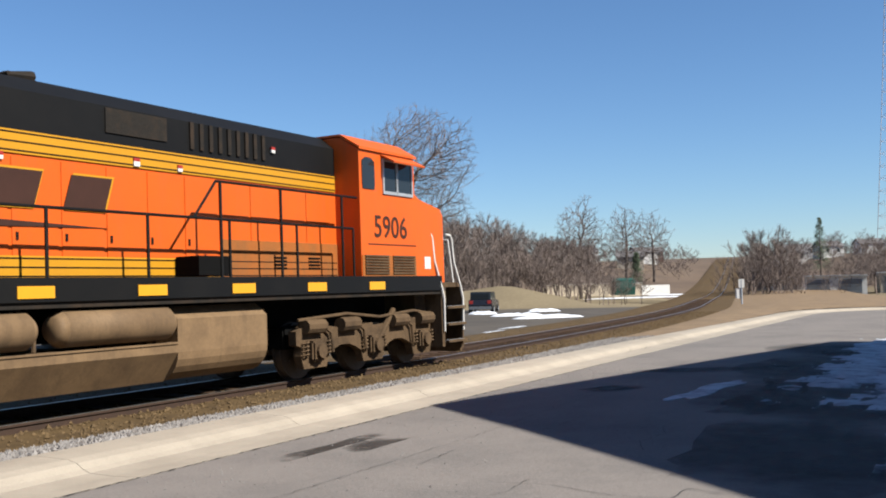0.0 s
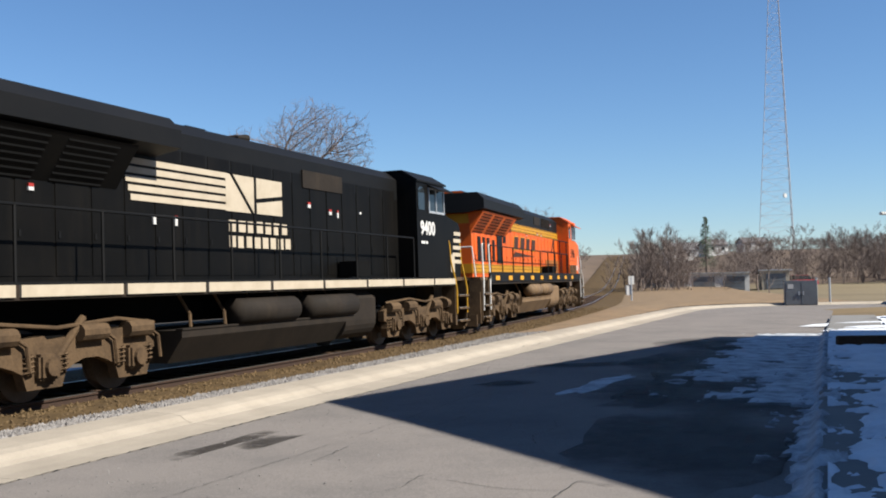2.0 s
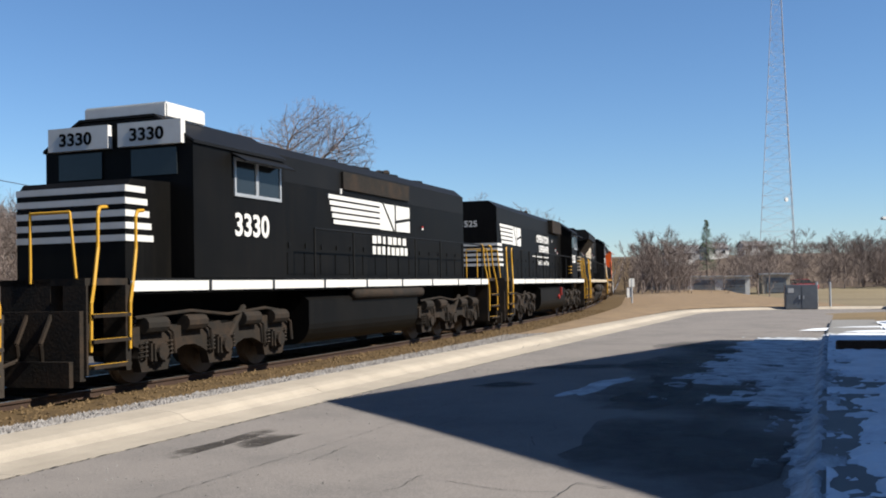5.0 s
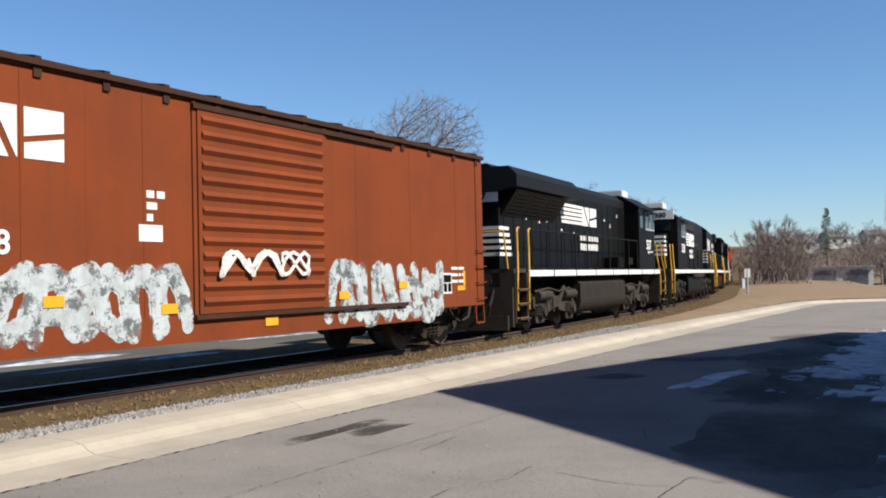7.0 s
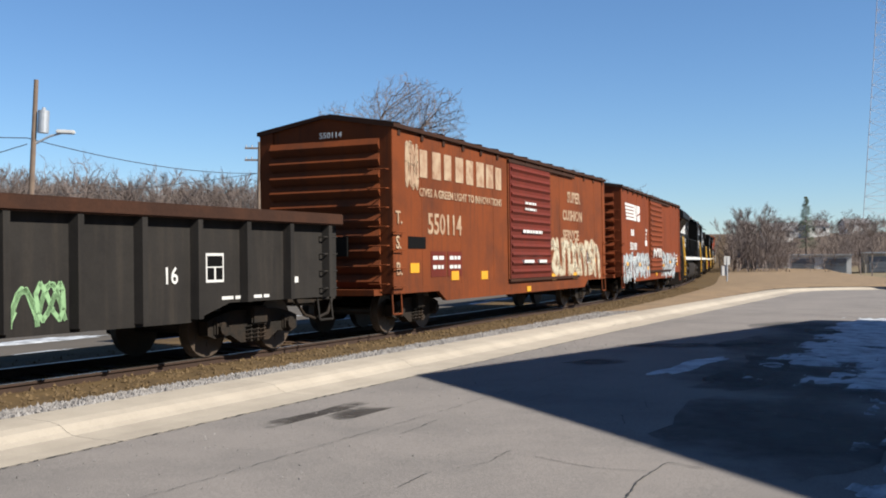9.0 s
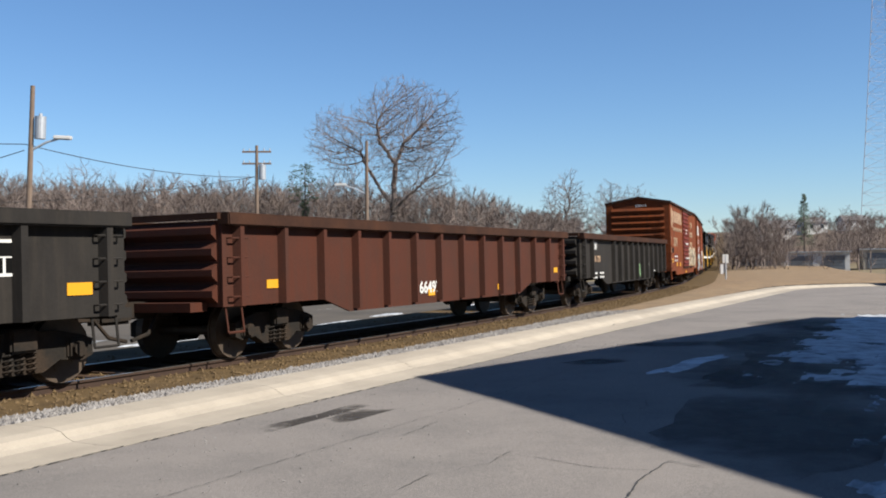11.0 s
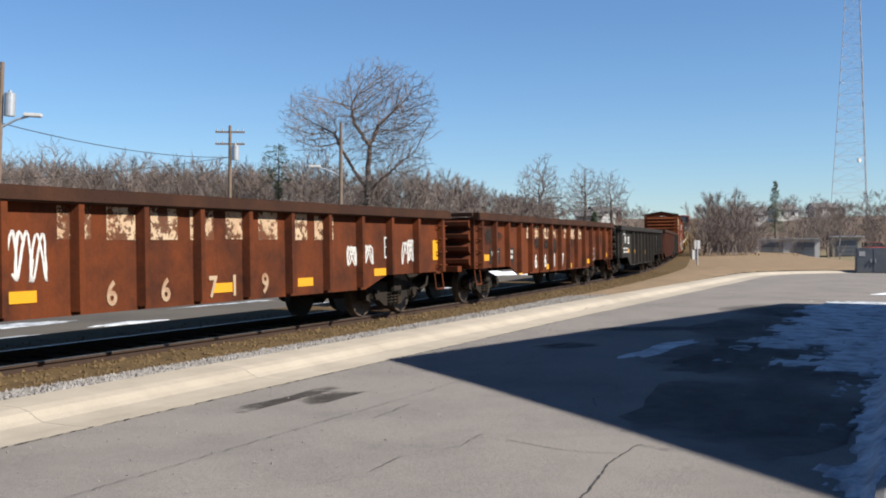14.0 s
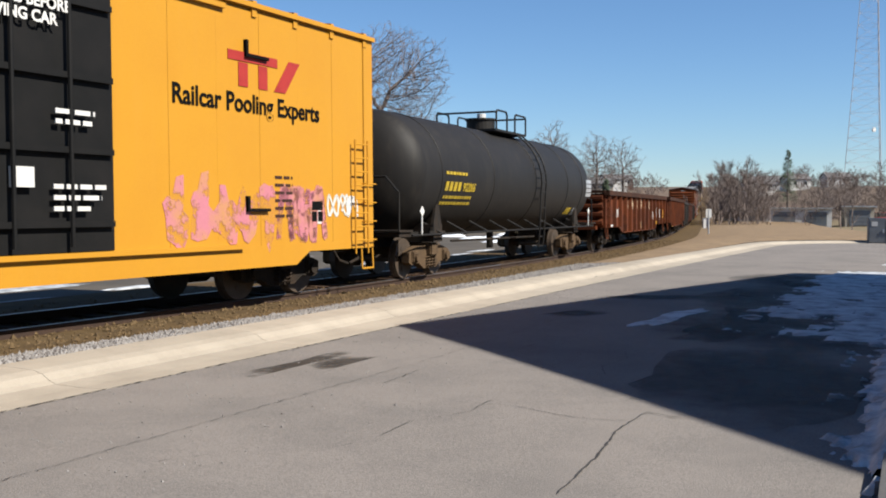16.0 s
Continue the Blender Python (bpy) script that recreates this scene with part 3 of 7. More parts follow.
def snow_cover(name, v0, v1, o0, o1, base, cut, seed, step, label, scale=0.5, deep=0.07):
    """Patchy snow: a thin sheet with ragged holes, between two lines along the road."""
    vs, os_ = np.arange(v0, v1, step), np.arange(o0, o1, step)
    verts, idx, faces = [], {}, []
    H = np.zeros((len(vs), len(os_)))
    for i, a in enumerate(vs):
        for j, o in enumerate(os_):
            h = noise.fractal((a * scale + seed + 0.5 * noise.noise((a * 2, o * 2, 1)), o * scale * 1.8, seed), 0.55, 2.1, 6) * 0.5 + 0.5 + cut(a, o)
            H[i, j] = h
    for i in range(len(vs) - 1):
        for j in range(len(os_) - 1):
            if max(H[i, j], H[i + 1, j], H[i, j + 1], H[i + 1, j + 1]) < 0:
                continue
            q = []
            for a, b in ((i, j), (i + 1, j), (i + 1, j + 1), (i, j + 1)):
                if (a, b) not in idx:
                    idx[a, b] = len(verts)
                    x, y, _ = kerb(float(vs[a]), float(os_[b]), 0)
                    lift = deep * min(1.0, H[a, b] * 4) ** 0.6 if H[a, b] > 0 else max(-0.04, H[a, b] * 0.25)
                    verts.append((x, y, base(float(os_[b])) + lift))
                q.append(idx[a, b])
            faces.append(q[::-1])
    # road and gutter covers take the snow whose colour already holds the shade
    return tagged(sheet(name, verts, faces, SHADESNOW if name in ("road_snow", "gutter_snow") else SNOW, None, label, True), category="snow", kind="stuff")


snow_cover("road_snow", -2.0, 17, -6.2, -3.3, lambda o: 0.004 + 0.025 * min(1.0, (o + 6.25) / 2.05), lambda a, o: -0.98 - 0.5 * float(ease(1.5, -1.0, a)) + 0.42 * float(ease(3.6, 4.9, -o)) + 0.1 * float(ease(5.3, 6.0, -o)) + 0.34 * float(ease(-1, 7, a)) * float(ease(3.6, 5.0, -o)), 7.3, 0.045, "patchy shaded snow along the road edge", 0.75, 0.03)
snow_cover("gutter_snow", -8, 17, -6.5, -5.7, lambda o: 0.008 + 0.125 * float(ease(6.16, 6.3, -o)), lambda a, o: -0.72 + 0.5 * math.exp(-((o + 6.18) / 0.11) ** 2) + 0.16 * float(ease(0, 8, a)) - 0.5 * float(ease(-4.5, -6.5, a)), 9.1, 0.035, "ragged strip of old snow along the gutter", 1.3, 0.05)
snow_cover("walk_snow", -8, 17, -7.8, -6.3, lambda o: 0.137, lambda a, o: -0.62 + 0.3 * float(ease(-3.2, 0.5, a)) * float(ease(6.6, 7.1, -o)) + 0.3 * float(ease(3, 9, a)), 3.1, 0.05, "patchy snow lying on the sidewalk", 1.1, 0.04)
snow_cover("yard_snow", -6, 26, -24, -7.75, lambda o: 0.06, lambda a, o: -0.27 + 0.17 * float(ease(0, 8, a)), 5.7, 0.11, "deep trodden snow on the yard", 0.7, 0.09)
for k, (va, oa) in enumerate(((19, -8.6), (22.5, -9.2), (27, -9.6))):
    c = kerb(va, oa, 0)
    patch("snow_bank", (c[0] + 1.5, c[1]), 4.5, 0.9, -8, 0.05, SNOW, 40 + k, "bright sunlit strip of snow on grass", "snow", 0.12, 0.25)


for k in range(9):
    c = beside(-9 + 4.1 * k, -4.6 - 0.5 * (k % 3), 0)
    patch("snow_strip", (c[0], c[1]), 1.3, 0.22, 62, c[2] - 0.36, SHADESNOW, 50 + k, "thin strip of old snow on the lot", "snow", 0.05, 0.3)


# ---------- the building that shades the road, behind the camera's right ----------
L_SH = 10.0
TOP = L_SH * math.tan(SUN_UP)
BRICK = surface("brown brick wall", (0.164, 0.088, 0.0603), 0.85, (0.12, 0.0657, 0.0493), 2, 0.7, 30, 0.2, 0.3)
away = SUN_FROM * L_SH
corner = [Vector((x, y, 0)) + away for x, y in ((10.1, 26.1), (-0.15, 13.95), (4.7, 0.6))]
# unseen far end stretched 60 m to block more sky over the road
base = [(p.x, p.y) for p in corner] + [(corner[2].x + 60, corner[2].y - 20), (corner[0].x + 60, corner[0].y - 24)]
bm = bmesh.new()
prism(bm, base, "z", -0.3, TOP)
house = tagged(new("commercial_building"), "plain brown brick building standing beside the road", "building")
part("wall", bm, BRICK, house)
cen = Vector((sum(p[0] for p in base) / 5, sum(p[1] for p in base) / 5))
bm = bmesh.new()
prism(bm, [tuple(cen + (Vector(p) - cen) * 0.99) for p in base], "z", TOP - 0.05, TOP + 0.002)
part("roof", bm, RUSTROOF, house)


# ---------- the train ----------
# each car: x ahead, y to the far side, z over the rail head
def wheelset(truck, x, r, tread=True):
    """Two wheels on an axle, turning about their own middle."""
    bm = bmesh.new()
    for y in (-0.76, 0.76):
        s = 1 if y > 0 else -1
        rod(bm, (0, y - 0.065, 0), (0, y + 0.065, 0), r, 28)
        rod(bm, (0, y - s * 0.09, 0), (0, y - s * 0.06, 0), r + 0.028, 28)
        rod(bm, (0, y + s * 0.06, 0), (0, y + s * 0.1, 0), r * 0.33, 14)
        for a in range(5):
            c, d = math.cos(a * 1.2566), math.sin(a * 1.2566)
            rod(bm, (c * r * 0.55, y + s * 0.05, d * r * 0.55), (c * r * 0.55, y + s * 0.075, d * r * 0.55), r * 0.13, 8)
    rod(bm, (0, -0.95, 0), (0, 0.95, 0), 0.08, 10)
    ws = part("wheelset", bm, WHEEL, truck)
    ws.matrix_parent_inverse = Matrix.Translation((x, 0, r))
    SPIN.append((ws, r))
    return ws


SPIN = []


def freight_truck(car, x, material=GRIME):
    bm = bmesh.new()
    for y in (-1.0, 1.0):
        prism(bm, [(-1.15, 0.36), (-0.98, 0.30), (-0.62, 0.34), (-0.36, 0.2), (0.36, 0.2), (0.62, 0.34), (0.98, 0.30), (1.15, 0.36), (1.15, 0.58), (0.98, 0.64), (0.6, 0.72), (-0.6, 0.72), (-0.98, 0.64), (-1.15, 0.58)], "y", y - 0.09, y + 0.09)
        for sx in (-0.87, 0.87):
            box(bm, sx - 0.15, sx + 0.15, y - 0.14, y + 0.14, 0.34, 0.62, 0.03)
            rod(bm, (sx, y - 0.2, 0.46), (sx, y + 0.2, 0.46), 0.1, 10)
    tr = part("truck", bm, material, car)
    tr.matrix_basis = pose(x, 0, 0)
    bm = bmesh.new()
    box(bm, -0.2, 0.2, -1.22, 1.22, 0.48, 0.78, 0.03)
    part("bolster", bm, material, tr)
    for y in (-1.1, 1.1):
        for k in (-0.17, 0.0, 0.17):
            bm = bmesh.new()
            turns = [(k + 0.06 * math.cos(a), y + 0.06 * math.sin(a), 0.22 + 0.26 * a / 25.2) for a in np.linspace(0, 25.2, 25)]
            pipe(bm, turns, 0.018, 4)
            part("spring", bm, material, tr)
    for sx in (-0.87, 0.87):
        wheelset(tr, sx, 0.45)
    return tr


def loco_truck(car, x, axles, material):
    xs = [-1.9, 0.0, 1.9] if axles == 3 else [-1.37, 1.37]
    e = xs[-1] + 0.55
    bm = bmesh.new()
    for y in (-1.13, 1.13):
        pts = [(-e, 0.62), (-e + 0.15, 0.58)]
        for k, ax in enumerate(xs):
            pts += [(ax - 0.42, 0.42), (ax - 0.34, 0.2), (ax + 0.34, 0.2), (ax + 0.42, 0.42)]
            if k < len(xs) - 1:
                mid = (ax + xs[k + 1]) / 2
                pts += [(mid - 0.35, 0.5), (mid - 0.15, 0.56), (mid + 0.15, 0.56), (mid + 0.35, 0.5)]
        pts += [(e - 0.15, 0.58), (e, 0.62), (e, 0.86), (e - 0.4, 0.98), (xs[0] + e * 0.8, 0.86), (0, 0.92), (-xs[-1] * 0.5, 0.86), (-e + 0.4, 0.98), (-e, 0.86)]
        prism(bm, pts, "y", y - 0.08, y + 0.08)
    tr = part("truck", bm, material, car)
    tr.matrix_basis = pose(x, 0, 0)
    for y in (-1.13, 1.13):
        s = -1 if y < 0 else 1
        for ax in xs:
            bm = bmesh.new()
            box(bm, ax - 0.2, ax + 0.2, y, y + s * 0.2, 0.32, 0.68, 0.04)
            rod(bm, (ax, y + s * 0.15, 0.5), (ax, y + s * 0.26, 0.5), 0.13, 12)
            part("axle_box", bm, material, tr)
            for d in (-0.33, 0.33):
                bm = bmesh.new()
                pipe(bm, [(ax + d + 0.07 * math.cos(a), y + s * 0.1 + 0.07 * math.sin(a), 0.4 + 0.27 * a / 25.2) for a in np.linspace(0, 25.2, 25)], 0.02, 4)
                part("spring", bm, material, tr)
    for y in (-1.2, 1.2):
        s = -1 if y < 0 else 1
        bm = bmesh.new()
        for bx in (-e + 0.45, 0.9, -0.9, e - 0.5):
            rod(bm, (bx - 0.28, y + s * 0.06, 0.93), (bx + 0.28, y + s * 0.06, 0.93), 0.13, 10)
            pipe(bm, [(bx + 0.28, y + s * 0.06, 0.93), (bx + 0.5, y + s * 0.08, 0.8), (bx + 0.55, y + s * 0.08, 0.45)], 0.03)
        pipe(bm, [(-e, y + s * 0.05, 1.05), (-e * 0.4, y + s * 0.08, 1.12), (0.2, y + s * 0.05, 1.02), (e * 0.6, y + s * 0.08, 1.1), (e, y, 1.0)], 0.03)
        rod(bm, (0.2, y, 0.55), (0.75, y + s * 0.04, 1.15), 0.06, 8)
        part("brake_gear", bm, material, tr)
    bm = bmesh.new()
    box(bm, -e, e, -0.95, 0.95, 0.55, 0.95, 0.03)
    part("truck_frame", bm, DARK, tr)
    for ax in xs:
        wheelset(tr, ax, 0.5)
    return tr


def coupler(car, x, material=GRIME):
    s = 1 if x > 0 else -1
    bm = bmesh.new()
    box(bm, x - s * 1.5, x - s * 0.3, -0.12, 0.12, 0.72, 0.98, 0.02)
    box(bm, x - s * 0.35, x + s * 0.12, -0.16, 0.2, 0.66, 1.02, 0.05)
    pipe(bm, [(x - s * 0.7, -0.35, 0.85), (x - s * 0.4, -0.4, 0.5), (x - s * 0.05, -0.38, 0.42)], 0.03)
    return part("coupler", bm, material, car)


def bars(car, x0, z0, rows, w, material, h=0.05, gap=0.09, name="lettering"):
    """Lines of writing too small to read, as plain raised bars."""
    bm = bmesh.new()
    rng = random.Random(int((x0 + 20) * 100))
    for i, length in enumerate(rows):
        x = x0
        while x < x0 + length:
            n = rng.uniform(0.1, 0.3)
            box(bm, x, min(x + n, x0 + length), -w - 0.006, -w + 0.01, z0 - i * gap - h, z0 - i * gap)
            x += n + 0.05
    return tagged(part(name, bm, material, car), kind="stuff")


def plates(car, spots, w, material=REFLECT, name="reflector", size=(0.32, 0.14)):
    for x, z in spots:
        boxes(name, [(x - size[0] / 2, x + size[0] / 2, -w - 0.008, -w + 0.01, z - size[1] / 2, z + size[1] / 2)], material, car)


def scrawl(car, x0, x1, z0, z1, w, material, seed, count, stroke=0.11, name="graffiti"):
    """Spray-painted tangle: fat rounded blots for wide strokes, loose loops for thin ones, flat on the side."""
    rng = random.Random(seed)
    bm = bmesh.new()
    lay = 0

    def strip(pts, half):
        nonlocal lay
        lay += 1
        y = -w - 0.003 - (lay % 9) * 0.0005
        for p, q in zip(pts, pts[1:]):
            d = Vector((q[0] - p[0], q[1] - p[1]))
            if d.length < 0.01:
                continue
            n = Vector((-d.y, d.x)).normalized() * half
            e = d.normalized() * half * 0.5
            prism(bm, [(p[0] + n.x - e.x, p[1] + n.y - e.y), (p[0] - n.x - e.x, p[1] - n.y - e.y), (q[0] - n.x + e.x, q[1] - n.y + e.y), (q[0] + n.x + e.x, q[1] + n.y + e.y)], "y", y, -w + 0.01)

    pitch, h = (x1 - x0) / count, z1 - z0
    for i in range(count):
        cx, cz = x0 + (i + 0.5) * pitch, (z0 + z1) / 2 + rng.uniform(-0.06, 0.06) * h
        if stroke >= 0.09:
            n = 16
            ph = [rng.uniform(0, 6.28) for _ in range(4)]
            pts = []
            for k in range(n):
                a = 6.2832 * k / n
                r = 1 + sum(0.16 * math.sin((j + 2) * a + ph[j]) for j in range(4))
                pts.append((cx + pitch * 0.5 * r * math.cos(a), cz + h * 0.46 * r * math.sin(a)))
            lay += 1
            y = -w - 0.003 - (lay % 9) * 0.0005
            prism(bm, pts, "y", y, -w + 0.01)
        else:
            for s in range(2):
                ph, fr = rng.uniform(0, 6.28), rng.uniform(1.2, 2.6)
                pts = [(cx + pitch * 0.52 * math.sin(k * 0.42 * fr * 0.5 + ph) * rng.uniform(0.9, 1.1), cz + h * 0.46 * math.cos(k * 0.42 * fr + ph * 1.7)) for k in range(14)]
                strip(pts, stroke * 0.8)
    return tagged(part(name, bm, material, car), kind="stuff")


def fat_letters(car, x0, x1, z0, z1, w, fill, edge, seed, count, fat=0.13):
    """Swollen spray-painted letter shapes with a pale rim, overlapping, flat on the side."""
    rng = random.Random(seed)
    forms = ([(0.1, 0.05), (0.12, 0.6), (0.3, 0.93), (0.65, 0.93), (0.85, 0.6), (0.85, 0.05)],
             [(0.85, 0.95), (0.85, 0.05), (0.5, 0.02), (0.18, 0.15), (0.12, 0.4), (0.3, 0.62), (0.8, 0.6)],
             [(0.5, 0.02), (0.15, 0.2), (0.12, 0.7), (0.45, 0.95), (0.82, 0.75), (0.85, 0.25), (0.5, 0.02)],
             [(0.12, 0.98), (0.12, 0.3), (0.35, 0.04), (0.7, 0.06), (0.88, 0.35), (0.85, 0.98)],
             [(0.85, 0.85), (0.45, 0.97), (0.15, 0.75), (0.5, 0.5), (0.85, 0.28), (0.5, 0.03), (0.12, 0.14)])
    pitch, h = (x1 - x0) / count, z1 - z0
    paths = []
    for i in range(count):
        lean, up, f = rng.uniform(-0.3, 0.3), rng.uniform(-0.1, 0.1), forms[rng.randrange(5)]
        fu, fv = rng.random() < 0.5, rng.random() < 0.5
        f = [(1.3 * (1 - u if fu else u) - 0.15, 1 - v if fv else v) for u, v in f]
        raw = [(x0 + pitch * (i + 0.02 + u * 0.96) + lean * (v - 0.5) * h, z0 + fat + (h - 2 * fat) * (v + up)) for u, v in f]
        paths.append([((p[0] * (3 - j) + q[0] * j) / 3, (p[1] * (3 - j) + q[1] * j) / 3) for p, q in zip(raw, raw[1:]) for j in range(3)] + [raw[-1]])
    for name, half, base, mat in (("graffiti_rim", fat + 0.04, 0.002, edge), ("graffiti", fat, 0.009, fill)):
        bm = bmesh.new()
        lay = 0
        for path in paths:
            lay += 1
            for k, p in enumerate(path):
                y = -w - base - 0.0006 * ((lay * 2 + k) % 9)
                r = half * rng.uniform(0.86, 1.1)
                prism(bm, [(p[0] + r * math.cos(a), p[1] + r * math.sin(a)) for a in np.linspace(0, 6.2832, 12, endpoint=False)], "y", y, -w + 0.01)
                if k + 1 < len(path):
                    q = path[k + 1]
                    d = Vector((q[0] - p[0], q[1] - p[1]))
                    n = Vector((-d.y, d.x)).normalized() * half * 0.95
                    prism(bm, [(p[0] + n.x, p[1] + n.y), (p[0] - n.x, p[1] - n.y), (q[0] - n.x, q[1] - n.y), (q[0] + n.x, q[1] + n.y)], "y", y - 0.0003, -w + 0.01)
        tagged(part(name, bm, mat, car), kind="stuff")


def blot(car, x, z, rx, rz, w, material, seed, name="burnt_patch"):
    """A scorched or sprayed spot with an uneven rim."""
    rng = random.Random(seed)
    ph = [rng.uniform(0, 6.28) for _ in range(4)]
    pts = []
    for a in np.linspace(0, 6.2832, 28, endpoint=False):
        r = 1 + sum(0.11 * math.sin((j + 2) * a + ph[j]) for j in range(4)) + rng.uniform(-0.05, 0.05)
        pts.append((x + rx * r * math.cos(a), z + rz * r * math.sin(a)))
    bm = bmesh.new()
    prism(bm, pts, "y", -w - 0.003, -w + 0.01)
    return part(name, bm, material, car)


def blocks(car, x0, x1, z0, z1, w, material, count, seed, name="logo_mark", slant=0.0):
    """A row of plain upright letter-sized shapes standing for a company's name."""
    rng = random.Random(seed)
    pitch = (x1 - x0) / count
    h = z1 - z0
    for i in range(count):
        a, b = x0 + i * pitch, x0 + (i + 0.8) * pitch
        b = a + pitch * rng.uniform(0.58, 0.76)
        rows = [(a, b, z0 + h * rng.uniform(0, 0.06), z1 - h * rng.uniform(0, 0.06))]
        bm = bmesh.new()
        for p, q, c, d in rows:
            prism(bm, [(p + slant * (c - z0), c), (q + slant * (c - z0), c), (q + slant * (d - z0), d), (p + slant * (d - z0), d)], "y", -w - 0.006, -w + 0.01)
        part(name, bm, material, car)


def horse_mark(car, x0, x1, z0, z1, w, material):
    """The railway's mark: five speed stripes running into two heavy block shapes."""
    h = (z1 - z0)
    st = h / 9.5
    xm = x0 + (x1 - x0) * 0.58
    for i in range(5):
        zc = z1 - (i * 2 + 0.6) * st
        bm = bmesh.new()
        prism(bm, [(x0 + i * 0.06, zc - st * 0.68), (xm + 0.1, zc - st * 0.68), (xm + 0.1, zc + st * 0.68), (x0 + i * 0.06, zc + st * 0.68)], "y", -w - 0.006, -w + 0.01)
        part("stripe", bm, material, car)
    a, b = xm + 0.05, x1
    m = (a + b) / 2
    g = 0.05
    for q in ([(a, z0), (m - g - 0.12, z0), (a + 0.14, z1), (a, z1)], [(m - g, z0), (m - g, z1), (a + 0.26, z1), (m - g - 0.02, z0 + 0.02)],
              [(m + g, z0), (b, z0), (b, z0 + h * 0.46), (m + g, z0 + h * 0.3)], [(m + g, z0 + h * 0.42), (b, z0 + h * 0.58), (b, z1), (m + g, z1)]):
        bm = bmesh.new()
        prism(bm, q, "y", -w - 0.007, -w + 0.01)
        part("logo_mark", bm, material, car)


def tilt_text_box(car, x, z, w):
    boxes("stencil_panel", [(x - 0.2, x + 0.2, -w - 0.005, -w + 0.01, z - 0.22, z + 0.22)], WHITE, car)
    boxes("stencil_inset", [(x - 0.17, x + 0.17, -w - 0.008, -w + 0.01, z + 0.02, z + 0.18), (x - 0.17, x - 0.02, -w - 0.008, -w + 0.01, z - 0.18, z), (x + 0.02, x + 0.17, -w - 0.008, -w + 0.01, z - 0.18, z)], DARK, car)


def locomotive(label, e0, e1, half, hood, hood_rear, cab0, cab1, nose1, truck_x, axles, body, roof, gear, tank, trim, sill, tank_x, backward=False, recess=None, radiator=None, top=4.42, nose_w=1.46, eave=0.27, inset=0.4):
    """A diesel road locomotive. e0, e1: ends of the side sill; hood_rear to cab0: the long hood; cab0 to cab1 the cab; nose1 the nose's end.
    backward: the cab end trails."""
    car = tagged(new("locomotive"), label, "locomotive", "train cars")
    f = -1 if backward else 1
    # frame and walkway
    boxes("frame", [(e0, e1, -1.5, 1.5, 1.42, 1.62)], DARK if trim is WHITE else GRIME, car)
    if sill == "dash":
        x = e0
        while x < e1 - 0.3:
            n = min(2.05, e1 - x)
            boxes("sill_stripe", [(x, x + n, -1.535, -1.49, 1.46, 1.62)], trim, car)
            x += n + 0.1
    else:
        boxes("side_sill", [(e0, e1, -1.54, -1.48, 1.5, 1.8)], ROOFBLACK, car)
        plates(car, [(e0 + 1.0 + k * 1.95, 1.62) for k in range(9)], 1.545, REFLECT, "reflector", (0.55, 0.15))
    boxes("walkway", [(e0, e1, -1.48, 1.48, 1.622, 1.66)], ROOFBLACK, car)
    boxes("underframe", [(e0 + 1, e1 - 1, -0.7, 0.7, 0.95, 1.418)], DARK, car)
    # long hood
    hw = 0.95
    c = 0.28
    h0, h1 = (hood_rear, cab0) if not backward else (cab0, hood_rear)
    bm = bmesh.new()
    prism(bm, [(-hw, 1.664), (hw, 1.664), (hw, top - c * 0.8), (hw - c, top), (-hw + c, top), (-hw, top - c * 0.8)], "x", h0, h1)
    part("hood", bm, body, car)
    # hood doors: raised panels with latches
    lo, hi = (h0 + 0.3, h1 - 0.2)
    n = max(6, int((hi - lo) / 0.75))
    for i in range(n):
        a = lo + (hi - lo) * i / n
        d = boxes("hood_door", [(a + 0.03, a + (hi - lo) / n - 0.03, -hw - 0.012, -hw + 0.02, 1.75, hood)], body, car, bevel=0.004)
        boxes("latch", [(a + 0.08, a + 0.12, -hw - 0.024, -hw, 2.3, 2.4)], roof, d)
    bm = bmesh.new()
    prism(bm, [(-hw - 0.004, top - 0.75), (hw + 0.004, top - 0.75), (hw + 0.004, top - c * 0.8), (hw - c, top + 0.005), (-hw + c, top + 0.005), (-hw - 0.004, top - c * 0.8)], "x", h0 + 0.004, h1 - 0.004)
    part("hood_roof", bm, roof, car)
    # cab
    cw = 1.5
    c0, c1 = min(cab0, cab1), max(cab0, cab1)
    bm = bmesh.new()
    prism(bm, [(-cw, 1.664), (cw, 1.664), (cw, top - eave), (cw - inset, top - 0.02), (-cw + inset, top - 0.02), (-cw, top - eave)], "x", c0, c1)
    part("cab", bm, body, car)
    bm = bmesh.new()
    prism(bm, [(-cw - 0.04, top - eave), (-cw + inset, top + 0.0), (cw - inset, top + 0.0), (cw + 0.04, top - eave), (cw + 0.04, top - eave + 0.05), (cw - inset + 0.01, top + 0.04), (-cw + inset - 0.01, top + 0.04), (-cw - 0.04, top - eave + 0.05)], "x", c0 - 0.03, c1 + 0.05)
    part("cab_roof", bm, body if body is ORANGE else roof, car)
    wz1 = top - eave - 0.15
    wz0 = wz1 - 0.58
